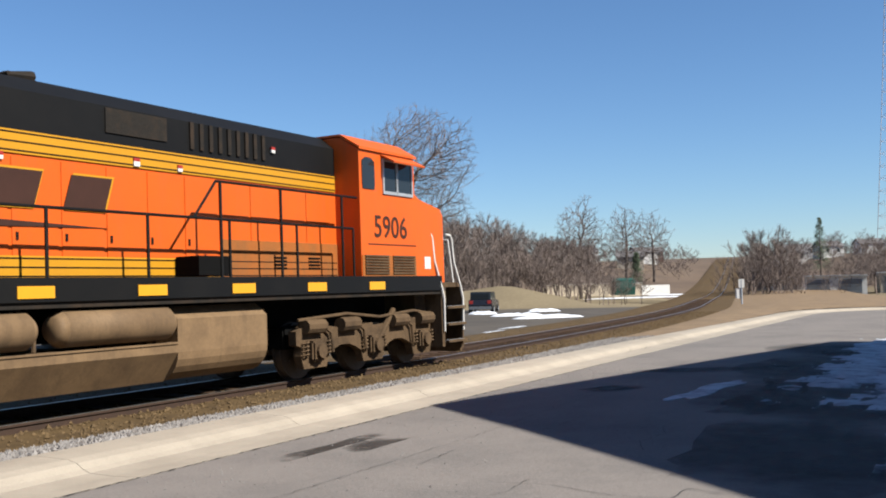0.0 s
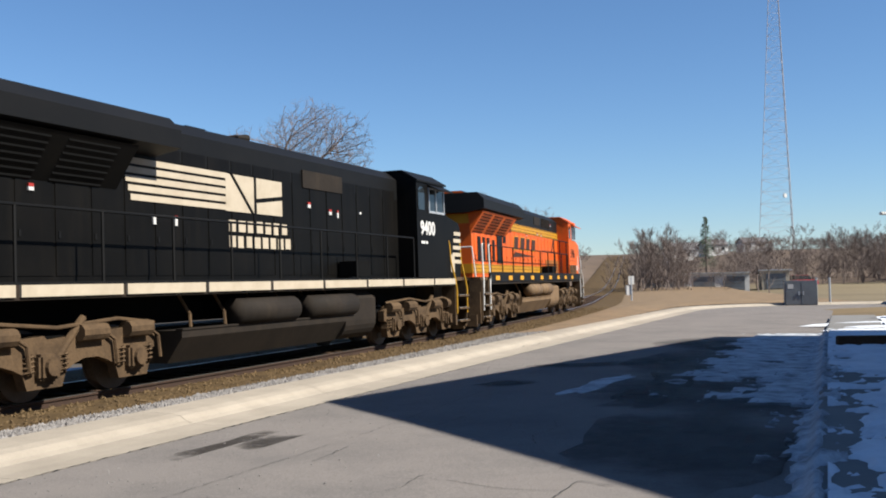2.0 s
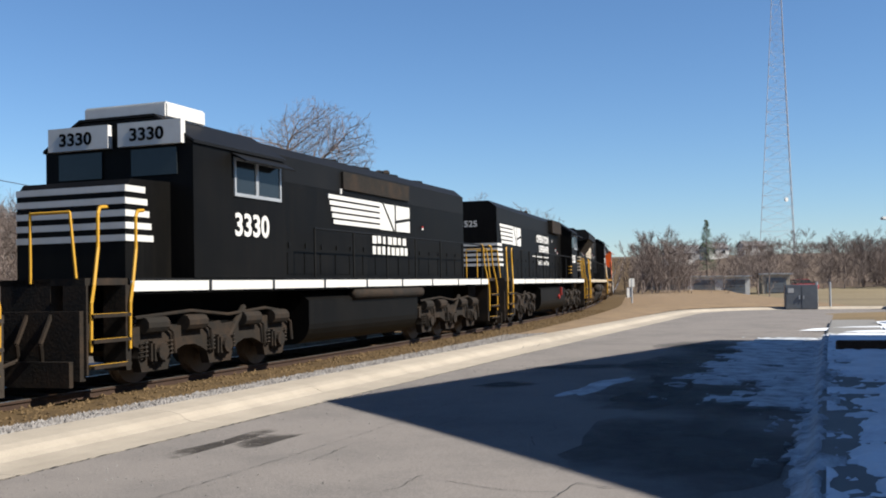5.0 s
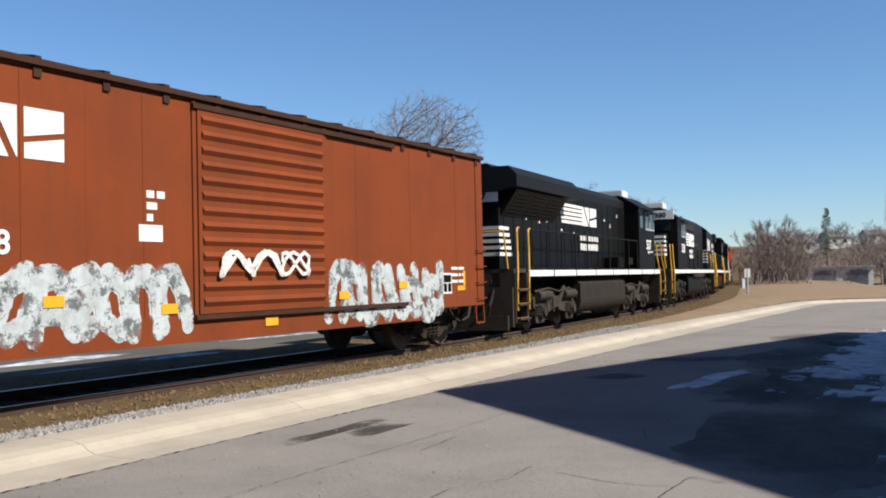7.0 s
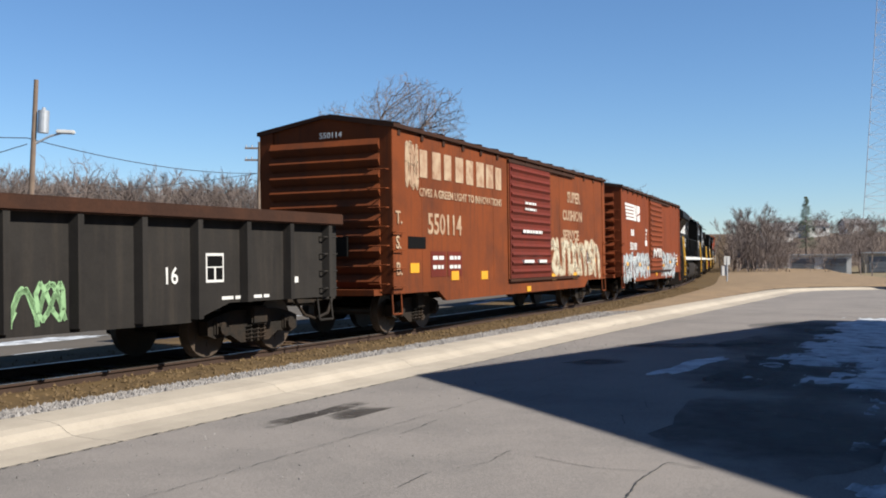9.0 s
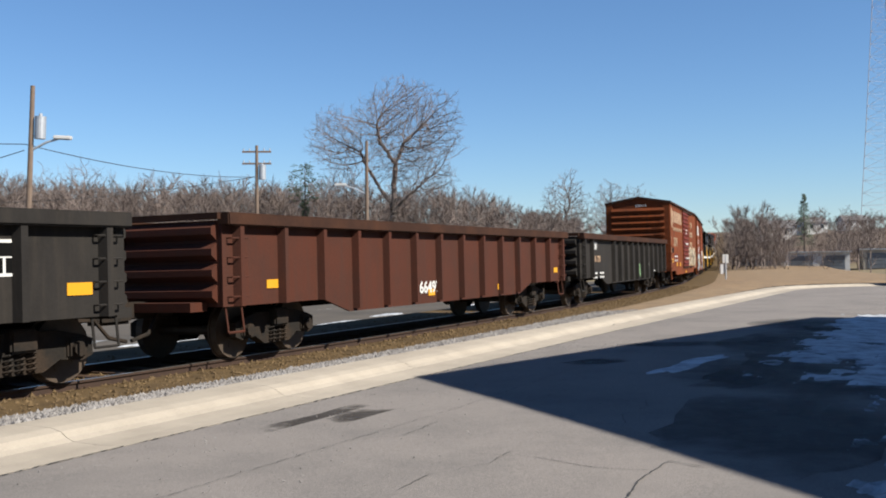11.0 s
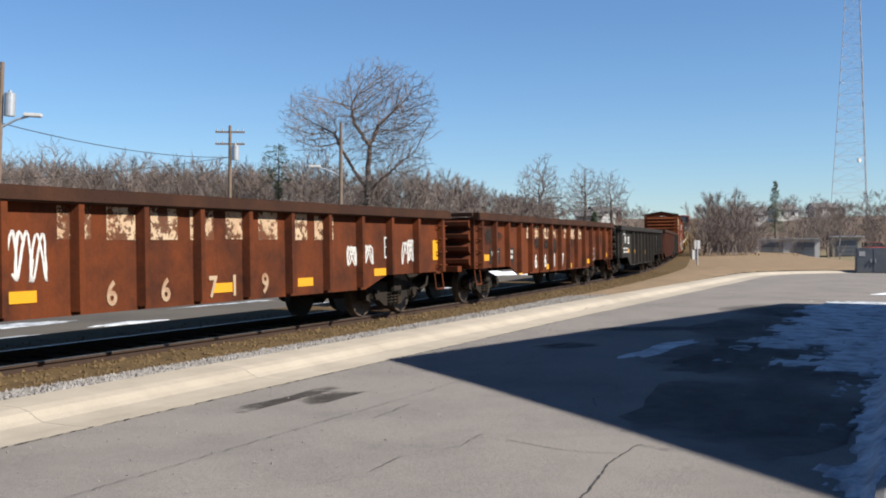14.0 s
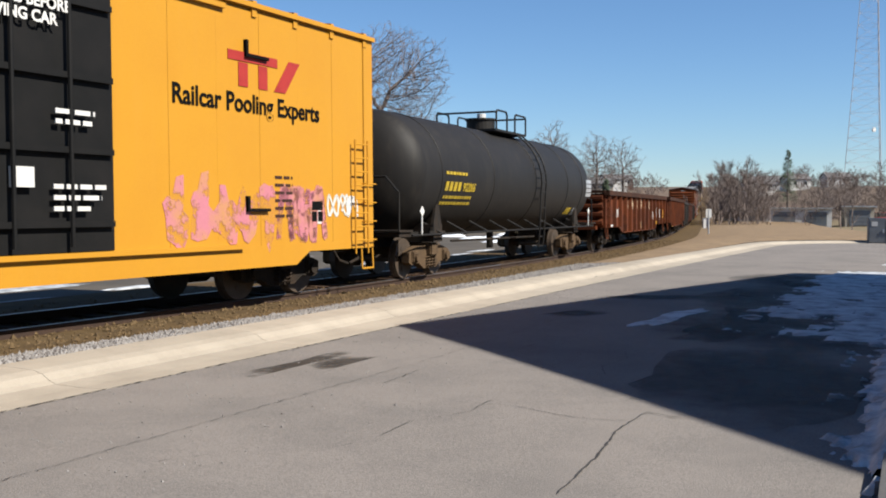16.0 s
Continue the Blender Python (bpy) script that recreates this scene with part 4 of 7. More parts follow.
    for a, b in ((c0 + (c1 - c0) * 0.42, c0 + (c1 - c0) * 0.64), (c0 + (c1 - c0) * 0.67, c0 + (c1 - c0) * 0.93)):
        fr = boxes("window", [(a - 0.05, b + 0.05, -cw - 0.03, -cw + 0.02, wz0 - 0.06, wz0), (a - 0.05, b + 0.05, -cw - 0.03, -cw + 0.02, wz1, wz1 + 0.05), (a - 0.05, a, -cw - 0.03, -cw + 0.02, wz0, wz1), (b, b + 0.05, -cw - 0.03, -cw + 0.02, wz0, wz1)], STEEL, car)
        boxes("pane", [(a, b, -cw - 0.012, -cw + 0.01, wz0, wz1)], GLASS, fr)
    bm = bmesh.new()
    a, b = c0 + (c1 - c0) * 0.38, c0 + (c1 - c0) * 0.97
    prism(bm, [(-cw + 0.0, wz1 + 0.1), (-cw - 0.3, wz1 - 0.06), (-cw - 0.31, wz1 - 0.03), (-cw + 0.0, wz1 + 0.13)], "x", a, b)
    part("sun_visor", bm, body if body is ORANGE else roof, car)
    # rear quarter window on the hood side of the cab
    xq = c0 + (c1 - c0) * (0.15 if not backward else 0.75)
    bm = bmesh.new()
    prism(bm, [(xq - 0.2, wz0 + 0.0), (xq + 0.2, wz0), (xq + 0.22, wz0 + 0.1), (xq + 0.22, wz1 - 0.05), (xq + 0.1, wz1 + 0.02), (xq - 0.1, wz1 + 0.02), (xq - 0.22, wz1 - 0.05), (xq - 0.22, wz0 + 0.1)], "y", -cw - 0.015, -cw + 0.01)
    part("cab_door_window", bm, GLASS, car)
    # nose
    n0, n1 = min(cab1, nose1), max(cab1, nose1)
    bm = bmesh.new()
    nt = top - 1.15
    if not backward:
        prism(bm, [(n0, 1.664), (n1, 1.664), (n1, nt - 0.22), (n1 - 0.1, nt - 0.08), (n0 + 0.25, nt + 0.08), (n0, nt + 0.22)], "y", -nose_w, nose_w)
    else:
        prism(bm, [(n0, 1.664), (n1, 1.664), (n1, nt + 0.02), (n0 + 0.15, nt - 0.02), (n0, nt - 0.2)], "y", -1.05, 1.05)
    part("nose", bm, body, car)
    # ends: pilot plate, step wells, coupler
    for end, s in ((e0, -1), (e1, 1)):
        o = end + s * 0.95
        pl = boxes("pilot", [(min(o, o + s * 0.12), max(o, o + s * 0.12), -1.45, 1.45, 0.22, 1.2), (min(end, o), max(end, o), -0.85, 0.85, 0.7, 1.66)], gear, car)
        boxes("end_platform", [(min(end, o), max(end, o), -1.45, 1.45, 1.56, 1.66)], gear, car)
        for yy in (-1, 1):
            for k, z in enumerate((0.38, 0.74, 1.1)):
                st = boxes("step", [(min(end + s * 0.12, o), max(end + s * 0.12, o), yy * 1.48 - 0.12, yy * 1.48 + (0.04), z, z + 0.05)], gear, car)
                boxes("step_edge", [(min(end + s * 0.12, o), max(end + s * 0.12, o), yy * 1.52 - 0.01, yy * 1.52 + 0.012, z + 0.0, z + 0.055)], YELLOW if trim is WHITE else STEEL, st)
            boxes("step_side", [(min(end, end + s * 0.12), max(end, end + s * 0.12), yy * 1.3 - 0.2, yy * 1.3 + 0.2, 0.3, 1.56)], gear, car)
            boxes("step_side", [(min(o, o + s * 0.04), max(o, o + s * 0.04), yy * 1.3 - 0.2, yy * 1.3 + 0.2, 0.3, 1.56)], gear, car)
            hm = YELLOW if body is LOCOBLACK else WHITE
            for xx in (end + s * 0.06, o - s * 0.02):
                bm = bmesh.new()
                pipe(bm, [(xx, yy * 1.53, 0.62), (xx, yy * 1.54, 1.3), (xx - s * 0.07, yy * 1.53, 1.55), (xx - s * 0.24, yy * 1.47, 2.1), (xx - s * 0.27, yy * 1.45, 2.58), (xx - s * 0.32, yy * 1.44, 2.68), (xx - s * 0.5, yy * 1.42, 2.7)], 0.026)
                part("grab_rail", bm, hm, car)
            bm = bmesh.new()
            pipe(bm, [(o, yy * 0.5, 1.6), (o, yy * 0.5, 2.6), (o, yy * 1.2, 2.6), (o, yy * 1.3, 1.66)], 0.022)
            part("end_rail", bm, hm, car)
        bm = bmesh.new()
        prism(bm, [(-1.35, 0.14), (1.35, 0.14), (1.35, 0.5), (-1.35, 0.5)], "x", o + s * 0.14, o + s * 0.22)
        part("snow_plough", bm, gear, car)
        coupler(car, s * half, gear)
        for k in range(5):
            bm = bmesh.new()
            y = -0.95 + k * 0.42
            pipe(bm, [(o + s * 0.1, y, 1.15), (o + s * 0.25, y + 0.06, 0.75), (o + s * 0.12, y + 0.15, 0.5)], 0.035)
            part("air_hose", bm, GRIME, car)
    # side handrail with stanchions
    ext = [x for x in np.linspace(e0 + 0.4, (c0 - 0.2 if not backward else e1 - 0.4) if not backward else e1 - 0.4, 10)]
    if backward:
        ext = [x for x in ext if x > c1 + 0.2]
    for x in ext:
        bm = bmesh.new()
        rod(bm, (x, -1.46, 1.62), (x, -1.46, 2.68), 0.024, 6)
        part("stanchion", bm, roof, car)
    bm = bmesh.new()
    pipe(bm, [(ext[0], -1.46, 2.68), (ext[-1], -1.46, 2.68)], 0.022)
    part("handrail", bm, roof, car)
    # fuel tank
    t0, t1 = tank_x
    bm = bmesh.new()
    if recess is not None:
        prism(bm, [(-1.42, 0.84), (-1.42, 0.72), (-1.12, 0.3), (1.12, 0.3), (1.42, 0.72), (1.42, 0.84)], "x", t0, recess)
        boxes("tank_ledge", [(t0, recess, -1.44, -1.3, 0.842, 0.87)], tank, car)
        for x in np.linspace(t0 + 0.5, recess - 0.3, 6):
            b2 = bmesh.new()
            pipe(b2, [(x, -1.25, 0.87), (x + 0.05, -1.2, 1.1), (x - 0.12, -1.1, 1.42)], 0.03)
            part("air_pipe", b2, gear, car)
        t0 = recess
    low = [(-1.0 - 0.42 * math.cos(a), 0.72 - 0.42 * math.sin(a)) for a in np.linspace(0, 1.571, 7)]
    prism(bm, [(-1.42, 1.2)] + low + [(-p[0], p[1]) for p in low[::-1]] + [(1.42, 1.2), (1.2, 1.38), (-1.2, 1.38)], "x", t0, t1)
    part("fuel_tank", bm, tank, car)
    for x in (truck_x, -truck_x):
        loco_truck(car, x, axles, gear)
    # hood-side grilles and vents
    if radiator:
        r0, r1 = radiator
        bm = bmesh.new()
        prism(bm, [(-1.5, top - 0.62), (-1.5, top - 0.32), (-1.28, top - 0.1), (1.28, top - 0.1), (1.5, top - 0.32), (1.5, top - 0.62), (0.95, top - 0.72), (-0.95, top - 0.72)], "x", r0, r1)
        part("radiator", bm, roof, car)
        bm = bmesh.new()
        prism(bm, [(-0.955, top - 1.35), (-1.42, top - 0.68), (-0.9, top - 0.68)], "x", r0 + 0.25, r1 - 1.0)
        part("radiator_slope", bm, body, car)
        m = 3 if r1 - r0 > 5 else 2
        for k in range(m):
            a = r0 + 0.45 + k * (r1 - r0 - 1.5) / m
            b = a + (r1 - r0 - 1.5) / m - 0.35
            bm = bmesh.new()
            for q in range(7):
                u = (q + 0.3) / 7.4
                y, z = -0.955 - 0.465 * u, top - 1.35 + 0.67 * u
                box(bm, a, b, y - 0.02, y + 0.03, z, z + 0.055)
            part("intake_grille", bm, DARK, car)
    # roof fittings
    xr = (h0 + h1) / 2
    boxes("exhaust_stack", [(xr - 0.35, xr + 0.35, -0.3, 0.3, top, top + 0.14)], roof, car, bevel=0.03)
    bm = bmesh.new()
    for k, y in enumerate((-0.3, -0.12, 0.1)):
        rod(bm, (xr + 1.3, y, top + 0.12), (xr + 1.75 - 0.1 * k, y, top + 0.14), 0.035, 8, 0.09)
    rod(bm, (xr + 1.3, -0.4, top + 0.12), (xr + 1.3, 0.2, top + 0.12), 0.03)
    rod(bm, (xr + 1.3, -0.1, top - 0.02), (xr + 1.3, -0.1, top + 0.12), 0.04)
    part("horn", bm, GRIME, car)
    return car


def hood_stripes(car, x, z0, z1, material, w=0.955, wrap=0.7, s=-1):
    """White speed stripes wrapped round the end of a hood."""
    st = (z1 - z0) / 9
    for i in range(5):
        z = z1 - st * (2 * i + 1)
        x0, x1 = (x - 0.01, x + wrap + 0.05 * i) if s < 0 else (x - wrap - 0.05 * i, x + 0.01)
        boxes("stripe", [(x0, x1, -w - 0.012, -w + 0.01, z, z + st * 1.05), (min(x - 0.012, x + 0.012), max(x - 0.012, x + 0.012), -w, w, z, z + st * 1.05)], material, car)


def end_plate(car, x, y0, y1, z0, z1):
    """White plate on a hood's end with a dark leaping shape, drawn as plain forms."""
    pl = boxes("emblem_plate", [(x - 0.02, x + 0.01, y0, y1, z0, z1)], WHITE, car)
    h, m = z1 - z0, (y0 + y1) / 2
    bm = bmesh.new()
    prism(bm, [(m - 0.16, z0 + h * 0.1), (m - 0.1, z0 + h * 0.1), (m - 0.03, z0 + h * 0.42), (m + 0.12, z0 + h * 0.5), (m + 0.16, z0 + h * 0.62), (m + 0.02, z0 + h * 0.62), (m + 0.08, z0 + h * 0.88), (m - 0.02, z0 + h * 0.92), (m - 0.1, z0 + h * 0.7), (m - 0.16, z0 + h * 0.4)], "x", x - 0.026, x - 0.018)
    part("emblem", bm, DARK, pl)


def small_marks(car, spots, w, seed):
    rng = random.Random(seed)
    for x, z in spots:
        a, b = rng.choice([(0.1, 0.05), (0.07, 0.12), (0.12, 0.07)])
        boxes("notice_plate", [(x, x + a, -w - 0.02, -w + 0.01, z, z + b)], WHITE, car)
        if rng.random() < 0.5:
            boxes("notice_head", [(x, x + a, -w - 0.021, -w + 0.01, z + b + 0.004, z + b + 0.05)], RED, car)


def loco_orange():
    car = locomotive("orange, black and yellow six-axle diesel locomotive with dusty brown trucks", -9.9, 9.3, 11.15, 3.36, -9.9, 6.25, 8.3, 9.55, 7.0, 3, ORANGE, ROOFBLACK, DUST, DUSTTANK, CREAM, "plain", (-4.5, 3.5), radiator=(-10.3, -4.0), top=4.45, recess=1.45)
    for n, z0, z1 in (("upper_band", 3.4, 3.7), ("lower_band", 1.8, 2.1)):
        boxes(n, [(-9.91, 6.22, -0.972, -0.94, z0, z1)], LOCOYELLOW, car)
        for k in range(3):
            boxes("pinstripe", [(-9.9, 6.21, -0.98, -0.95, z0 + 0.03 + k * (z1 - z0 - 0.07) / 2, z0 + 0.045 + k * (z1 - z0 - 0.07) / 2)], ROOFBLACK, car)
    for z0, z1 in ((3.4, 3.7), (1.8, 2.1)):
        boxes("rear_band", [(-9.93, -9.88, -0.95, 0.95, z0, z1)], LOCOYELLOW, car)
    # logo: four slanted heavy shapes over a tapering swoosh
    blocks(car, -3.65, 1.0, 2.68, 3.24, 0.972, LOCOYELLOW, 4, 3, "logo_outline", 0.32)
    blocks(car, -3.6, 0.97, 2.71, 3.21, 0.975, NUMBLACK, 4, 3, "logo_mark", 0.32)
    bm = bmesh.new()
    prism(bm, [(-3.7, 2.42), (0.6, 2.5), (-3.4, 2.62)], "y", -0.976, -0.94)
    part("swoosh", bm, NUMBLACK, car)
    words("road_number", "5906", 0.6, NUMBLACK, car, side(6.7, 2.55, 1.5), 1.05, 0.004)
    for x in (6.35, 7.35):
        bm = bmesh.new()
        for k in range(7):
            box(bm, x, x + 0.85, -1.535, -1.49, 1.84 + k * 0.055, 1.87 + k * 0.055)
        part("cab_louvre", bm, DUST, car)
    boxes("cab_seam", [(6.5, 8.3, -1.508, -1.49, 2.4, 2.42)], NUMBLACK, car)
    boxes("notice_plate", [(8.7, 8.95, -1.47, -1.45, 1.95, 2.2)], WHITE, car)
    words("road_number", "5906", 0.3, NUMBLACK, car, rear(0.75, 3.05, -9.9), 1.1, 0.004)
    for x in (-0.75, -3.15):
        bm = bmesh.new()
        rod(bm, (x + 0.12, -1.36, 1.15), (x + 1.98, -1.36, 1.15), 0.24, 20)
        rod(bm, (x, -1.36, 1.15), (x + 0.12, -1.36, 1.15), 0.15, 20, 0.24)
        rod(bm, (x + 1.98, -1.36, 1.15), (x + 2.1, -1.36, 1.15), 0.24, 20, 0.15)
        part("air_tank", bm, DUSTTANK, car, "", True)
    for x0, x1, z0, z1 in ((-9.2, -8.8, 2.2, 3.0), (-8.5, -8.2, 2.2, 3.0), (-7.9, -7.55, 2.2, 3.0), (-7.1, -6.8, 2.2, 2.95), (-6.4, -5.6, 2.15, 3.2), (-5.4, -5.0, 2.9, 3.3)):
        boxes("access_door", [(x0, x1, -0.985, -0.94, z0, z1)], ROOFBLACK, car)
    boxes("roof_vent", [(0.6, 1.8, -0.975, -0.9, 3.85, 4.2)], GRIME, car)
    for k in range(9):
        boxes("roof_rib", [(2.3 + k * 0.22, 2.38 + k * 0.22, -0.985, -0.9, 3.8, 4.22)], GRIME, car)
    boxes("step_light_box", [(1.9, 2.6, -1.45, -1.0, 1.83, 2.12)], DARK, car)
    for x in (4.3, 5.3):
        bm = bmesh.new()
        for k in range(4):
            box(bm, x, x + 0.35, -0.99, -0.94, 1.95 + k * 0.06, 1.98 + k * 0.06)
        part("louvre", bm, DARK, car)
    boxes("dusty_side_panel", [(3.0, 6.23, -0.976, -0.94, 1.68, 2.42)], DUSTORANGE, car)
    boxes("dusty_cab_panel", [(6.27, 8.28, -1.512, -1.48, 1.68, 2.2)], DUSTORANGE, car)
    pts = [(2.3, -1.46, 3.26), (6.2, -1.46, 3.26)]
    bm = bmesh.new()
    pipe(bm, [(1.8, -1.46, 2.68), *pts], 0.022)
    for x in (2.4, 3.9, 5.7):
        rod(bm, (x, -1.46, 1.66), (x, -1.46, 3.26), 0.025, 6)
    part("upper_handrail", bm, ROOFBLACK, car)
    small_marks(car, [(-1.2, 3.3), (1.1, 3.42), (2.0, 3.42), (4.3, 3.95), (9.0, 2.0)], 0.975, 4)
    return car


def loco_black_a():
    car = locomotive("black six-axle diesel locomotive with white hood stripes and brown-grimed trucks", -9.9, 8.93, 11.16, 3.9, -9.9, 6.2, 8.3, 9.6, 7.0, 3, LOCOBLACK, ROOFBLACK, DUST, GREYTANK, CREAM, "dash", (-4.1, 3.6), radiator=(-9.98, -4.1), top=4.44, recess=2.0)
    horse_mark(car, -5.0, 0.1, 2.95, 3.65, 0.97, CREAM)
    blocks(car, -1.9, 0.4, 2.56, 2.8, 0.97, CREAM, 7, 5)
    blocks(car, -1.9, 0.5, 2.27, 2.5, 0.97, CREAM, 8, 6)
    words("road_number", "9400", 0.5, WHITE, car, side(6.42, 2.8, 1.5), 1.05, 0.016)
    bars(car, 6.45, 2.62, [0.5], 1.5, WHITE, 0.07, 0.1)
    words("road_number", "9400", 0.34, CREAM, car, rear(0.55, 3.4, -9.9), 1.1, 0.006)
    hood_stripes(car, -9.9, 2.1, 2.88, CREAM)
    hood_stripes(car, 9.6, 2.05, 2.95, CREAM, 1.465, 0.55, 1)
    boxes("notice_plate", [(8.75, 9.05, -1.475, -1.45, 1.8, 2.3)], CREAM, car)
    for x in (-2.4, 0.3):
        bm = bmesh.new()
        rod(bm, (x, -1.34, 1.08), (x + 2.1, -1.34, 1.08), 0.25, 20)
        part("air_tank", bm, GREYTANK, car, "", True)
    small_marks(car, [(-9.0, 3.1), (-8.4, 3.05), (-7.7, 3.0), (-7.0, 2.95), (1.2, 3.2), (2.2, 3.1), (2.6, 3.05), (-4.2, 2.6), (-3.6, 2.6), (3.8, 3.2)], 0.97, 8)
    boxes("headlight", [(-9.96, -9.9, -0.35, -0.2, 3.6, 3.78), (-9.96, -9.9, -0.35, -0.2, 3.85, 4.0)], WHITE, car)
    boxes("step_light_box", [(2.6, 3.3, -1.45, -1.0, 1.7, 2.05)], DARK, car)
    boxes("shutter_plate", [(1.0, 2.9, -0.985, -0.9, 3.62, 4.0)], GREYTANK, car)
    return car


def loco_black_b():
    car = locomotive("clean glossy black six-axle diesel locomotive with bold white safety lettering", -8.9, 8.86, 10.53, 2.1, -8.7, 5.1, 6.75, 8.2, 6.2, 3, LOCOBLACK, ROOFBLACK, GRIME, LOCOBLACK, WHITE, "dash", (-3.0, 3.1), top=4.4, nose_w=1.1, eave=0.55, inset=0.8)
    for i, (t, z, h) in enumerate((("OPERATION", 3.2, 0.42), ("LIFESAVER", 2.77, 0.42), ("Look, Listen & Live", 2.23, 0.3))):
        words("lettering", t, h, WHITE, car, side(1.6, z, 0.97), 1.24 if i < 2 else 1.14, 0.016 if i < 2 else 0.008, "RIGHT")
    boxes("rule", [(-2.2, 1.6, -0.978, -0.94, 2.56, 2.6)], WHITE, car)
    horse_mark(car, -8.3, -4.6, 2.9, 3.6, 0.97, WHITE)
    words("road_number", "3525", 0.5, WHITE, car, side(5.1, 2.42, 1.5), 1.05, 0.016)
    words("road_number", "3525", 0.3, WHITE, car, rear(0.4, 3.5, -8.7), 1.1, 0.006)
    hood_stripes(car, -8.7, 2.1, 2.9, WHITE)
    hood_stripes(car, 8.2, 2.2, 3.1, WHITE, 1.105, 0.5, 1)
    boxes("air_filter_box", [(1.75, 4.2, -1.15, -0.9, 3.7, 4.3)], GRIME, car, bevel=0.03)
    for z in (1.9, 2.05, 2.2):
        boxes("grab_step", [(4.1, 4.6, -1.56, -1.46, z, z + 0.035)], YELLOW, car)
    small_marks(car, [(2.5, 3.3), (3.4, 2.9), (3.9, 2.8)], 0.97, 9)
    bm = bmesh.new()
    rod(bm, (1.2, -1.44, 0.85), (1.2, -1.5, 0.85), 0.1, 12)
    part("fuel_cap", bm, RED, car)
    boxes("fuel_valve", [(1.75, 1.85, -1.5, -1.4, 0.9, 1.25)], RED, car)
    return car


def loco_black_c():
    car = locomotive("black six-axle diesel locomotive running cab end last with white number boards", -8.98, 8.94, 10.51, 2.2, 8.3, -4.2, -7.3, -8.5, 6.1, 3, LOCOBLACK, ROOFBLACK, GRIME, LOCOBLACK, WHITE, "dash", (-3.1, 3.0), backward=True, top=4.4, eave=0.5, inset=0.75)
    horse_mark(car, -1.2, 3.7, 2.88, 3.55, 0.97, WHITE)
    blocks(car, 1.2, 3.5, 2.52, 2.72, 0.97, WHITE, 7, 15)
    blocks(car, 1.2, 3.6, 2.25, 2.46, 0.97, WHITE, 8, 16)
    words("road_number", "3330", 0.56, WHITE, car, side(-6.05, 2.42, 1.5), 1.1, 0.014)
    hood_stripes(car, -8.5, 2.25, 3.12, WHITE, 1.055, 0.5)
    boxes("number_board", [(-7.42, -7.29, -1.35, -0.1, 3.9, 4.3), (-7.42, -7.29, 0.1, 1.35, 3.9, 4.3)], WHITE, car)
    words("road_number", "3330", 0.3, DARK, car, rear(-0.33, 3.99, -7.42), 1.15, 0.008)
    words("road_number", "3330", 0.3, DARK, car, rear(1.12, 3.99, -7.42), 1.15, 0.008)
    for a, b in ((-1.2, -0.3), (0.3, 1.2)):
        boxes("windshield", [(-7.33, -7.28, a, b, 3.4, 3.85)], GLASS, car)
    boxes("air_conditioner", [(-7.1, -5.9, -0.85, 0.85, 4.4, 4.68)], WHITE, car, bevel=0.03)
    boxes("dynamic_brake_vent", [(-0.5, 3.6, -1.02, -0.9, 3.72, 4.12)], GRIME, car)
    for k in range(4):
        bm = bmesh.new()
        rod(bm, (0.2 + k * 1.9, 0, 4.38), (0.2 + k * 1.9, 0, 4.5), 0.5, 18)
        part("roof_fan", bm, ROOFBLACK, car)
    bm = bmesh.new()
    rod(bm, (-1.0, -1.42, 1.3), (3.2, -1.42, 1.3), 0.13, 12)
    part("air_tank", bm, GRIME, car, "", True)
    small_marks(car, [(-6.9, 3.1), (-0.6, 3.6), (4.6, 3.0)], 0.97, 10)
    return car


def loco_black_d():
    car = locomotive("grimed black four-axle diesel locomotive with white stripes on its hood end", -8.0, 8.0, 9.83, 3.9, -8.6, 4.65, 7.3, 8.1, 4.9, 2, LOCOBLACK, ROOFBLACK, SOOT, GREYTANK, WHITE, "dash", (-3.0, 2.6), radiator=(-8.7, -3.1), top=4.36, nose_w=1.1, eave=0.45, inset=0.7)
    horse_mark(car, -3.5, 0.65, 3.05, 3.66, 0.97, WHITE)
    blocks(car, -1.3, 0.95, 2.56, 2.78, 0.97, WHITE, 7, 25)
    blocks(car, -1.3, 1.05, 2.26, 2.48, 0.97, WHITE, 8, 26)
    words("road_number", "537", 0.5, WHITE, car, side(5.85, 2.4, 1.5), 1.05, 0.016)
    bars(car, 6.1, 2.33, [0.25], 1.5, WHITE, 0.09, 0.1)
    bars(car, 6.5, 2.33, [0.4], 1.5, WHITE, 0.05, 0.1)
    boxes("number_board", [(-8.64, -8.59, -0.95, -0.1, 3.38, 3.62)], WHITE, car)
    words("road_number", "537", 0.26, DARK, car, rear(-0.2, 3.42, -8.64), 1.1, 0.008)
    hood_stripes(car, -8.6, 2.0, 2.75, WHITE)
    end_plate(car, -8.615, -0.28, 0.42, 1.98, 2.72)
    boxes("air_conditioner", [(5.3, 6.2, -0.75, 0.75, 4.36, 4.66)], WHITE, car, bevel=0.03)
    boxes("headlight", [(-8.66, -8.6, -0.3, -0.14, 3.75, 3.92), (-8.66, -8.6, -0.3, -0.14, 3.98, 4.14)], WHITE, car)
    small_marks(car, [(-6.6, 3.0), (-5.9, 3.1), (-5.5, 2.95), (-4.8, 3.0), (-4.0, 3.3), (-3.4, 2.8), (-2.1, 2.75), (1.6, 3.3), (2.4, 3.1), (3.4, 3.5)], 0.97, 12)
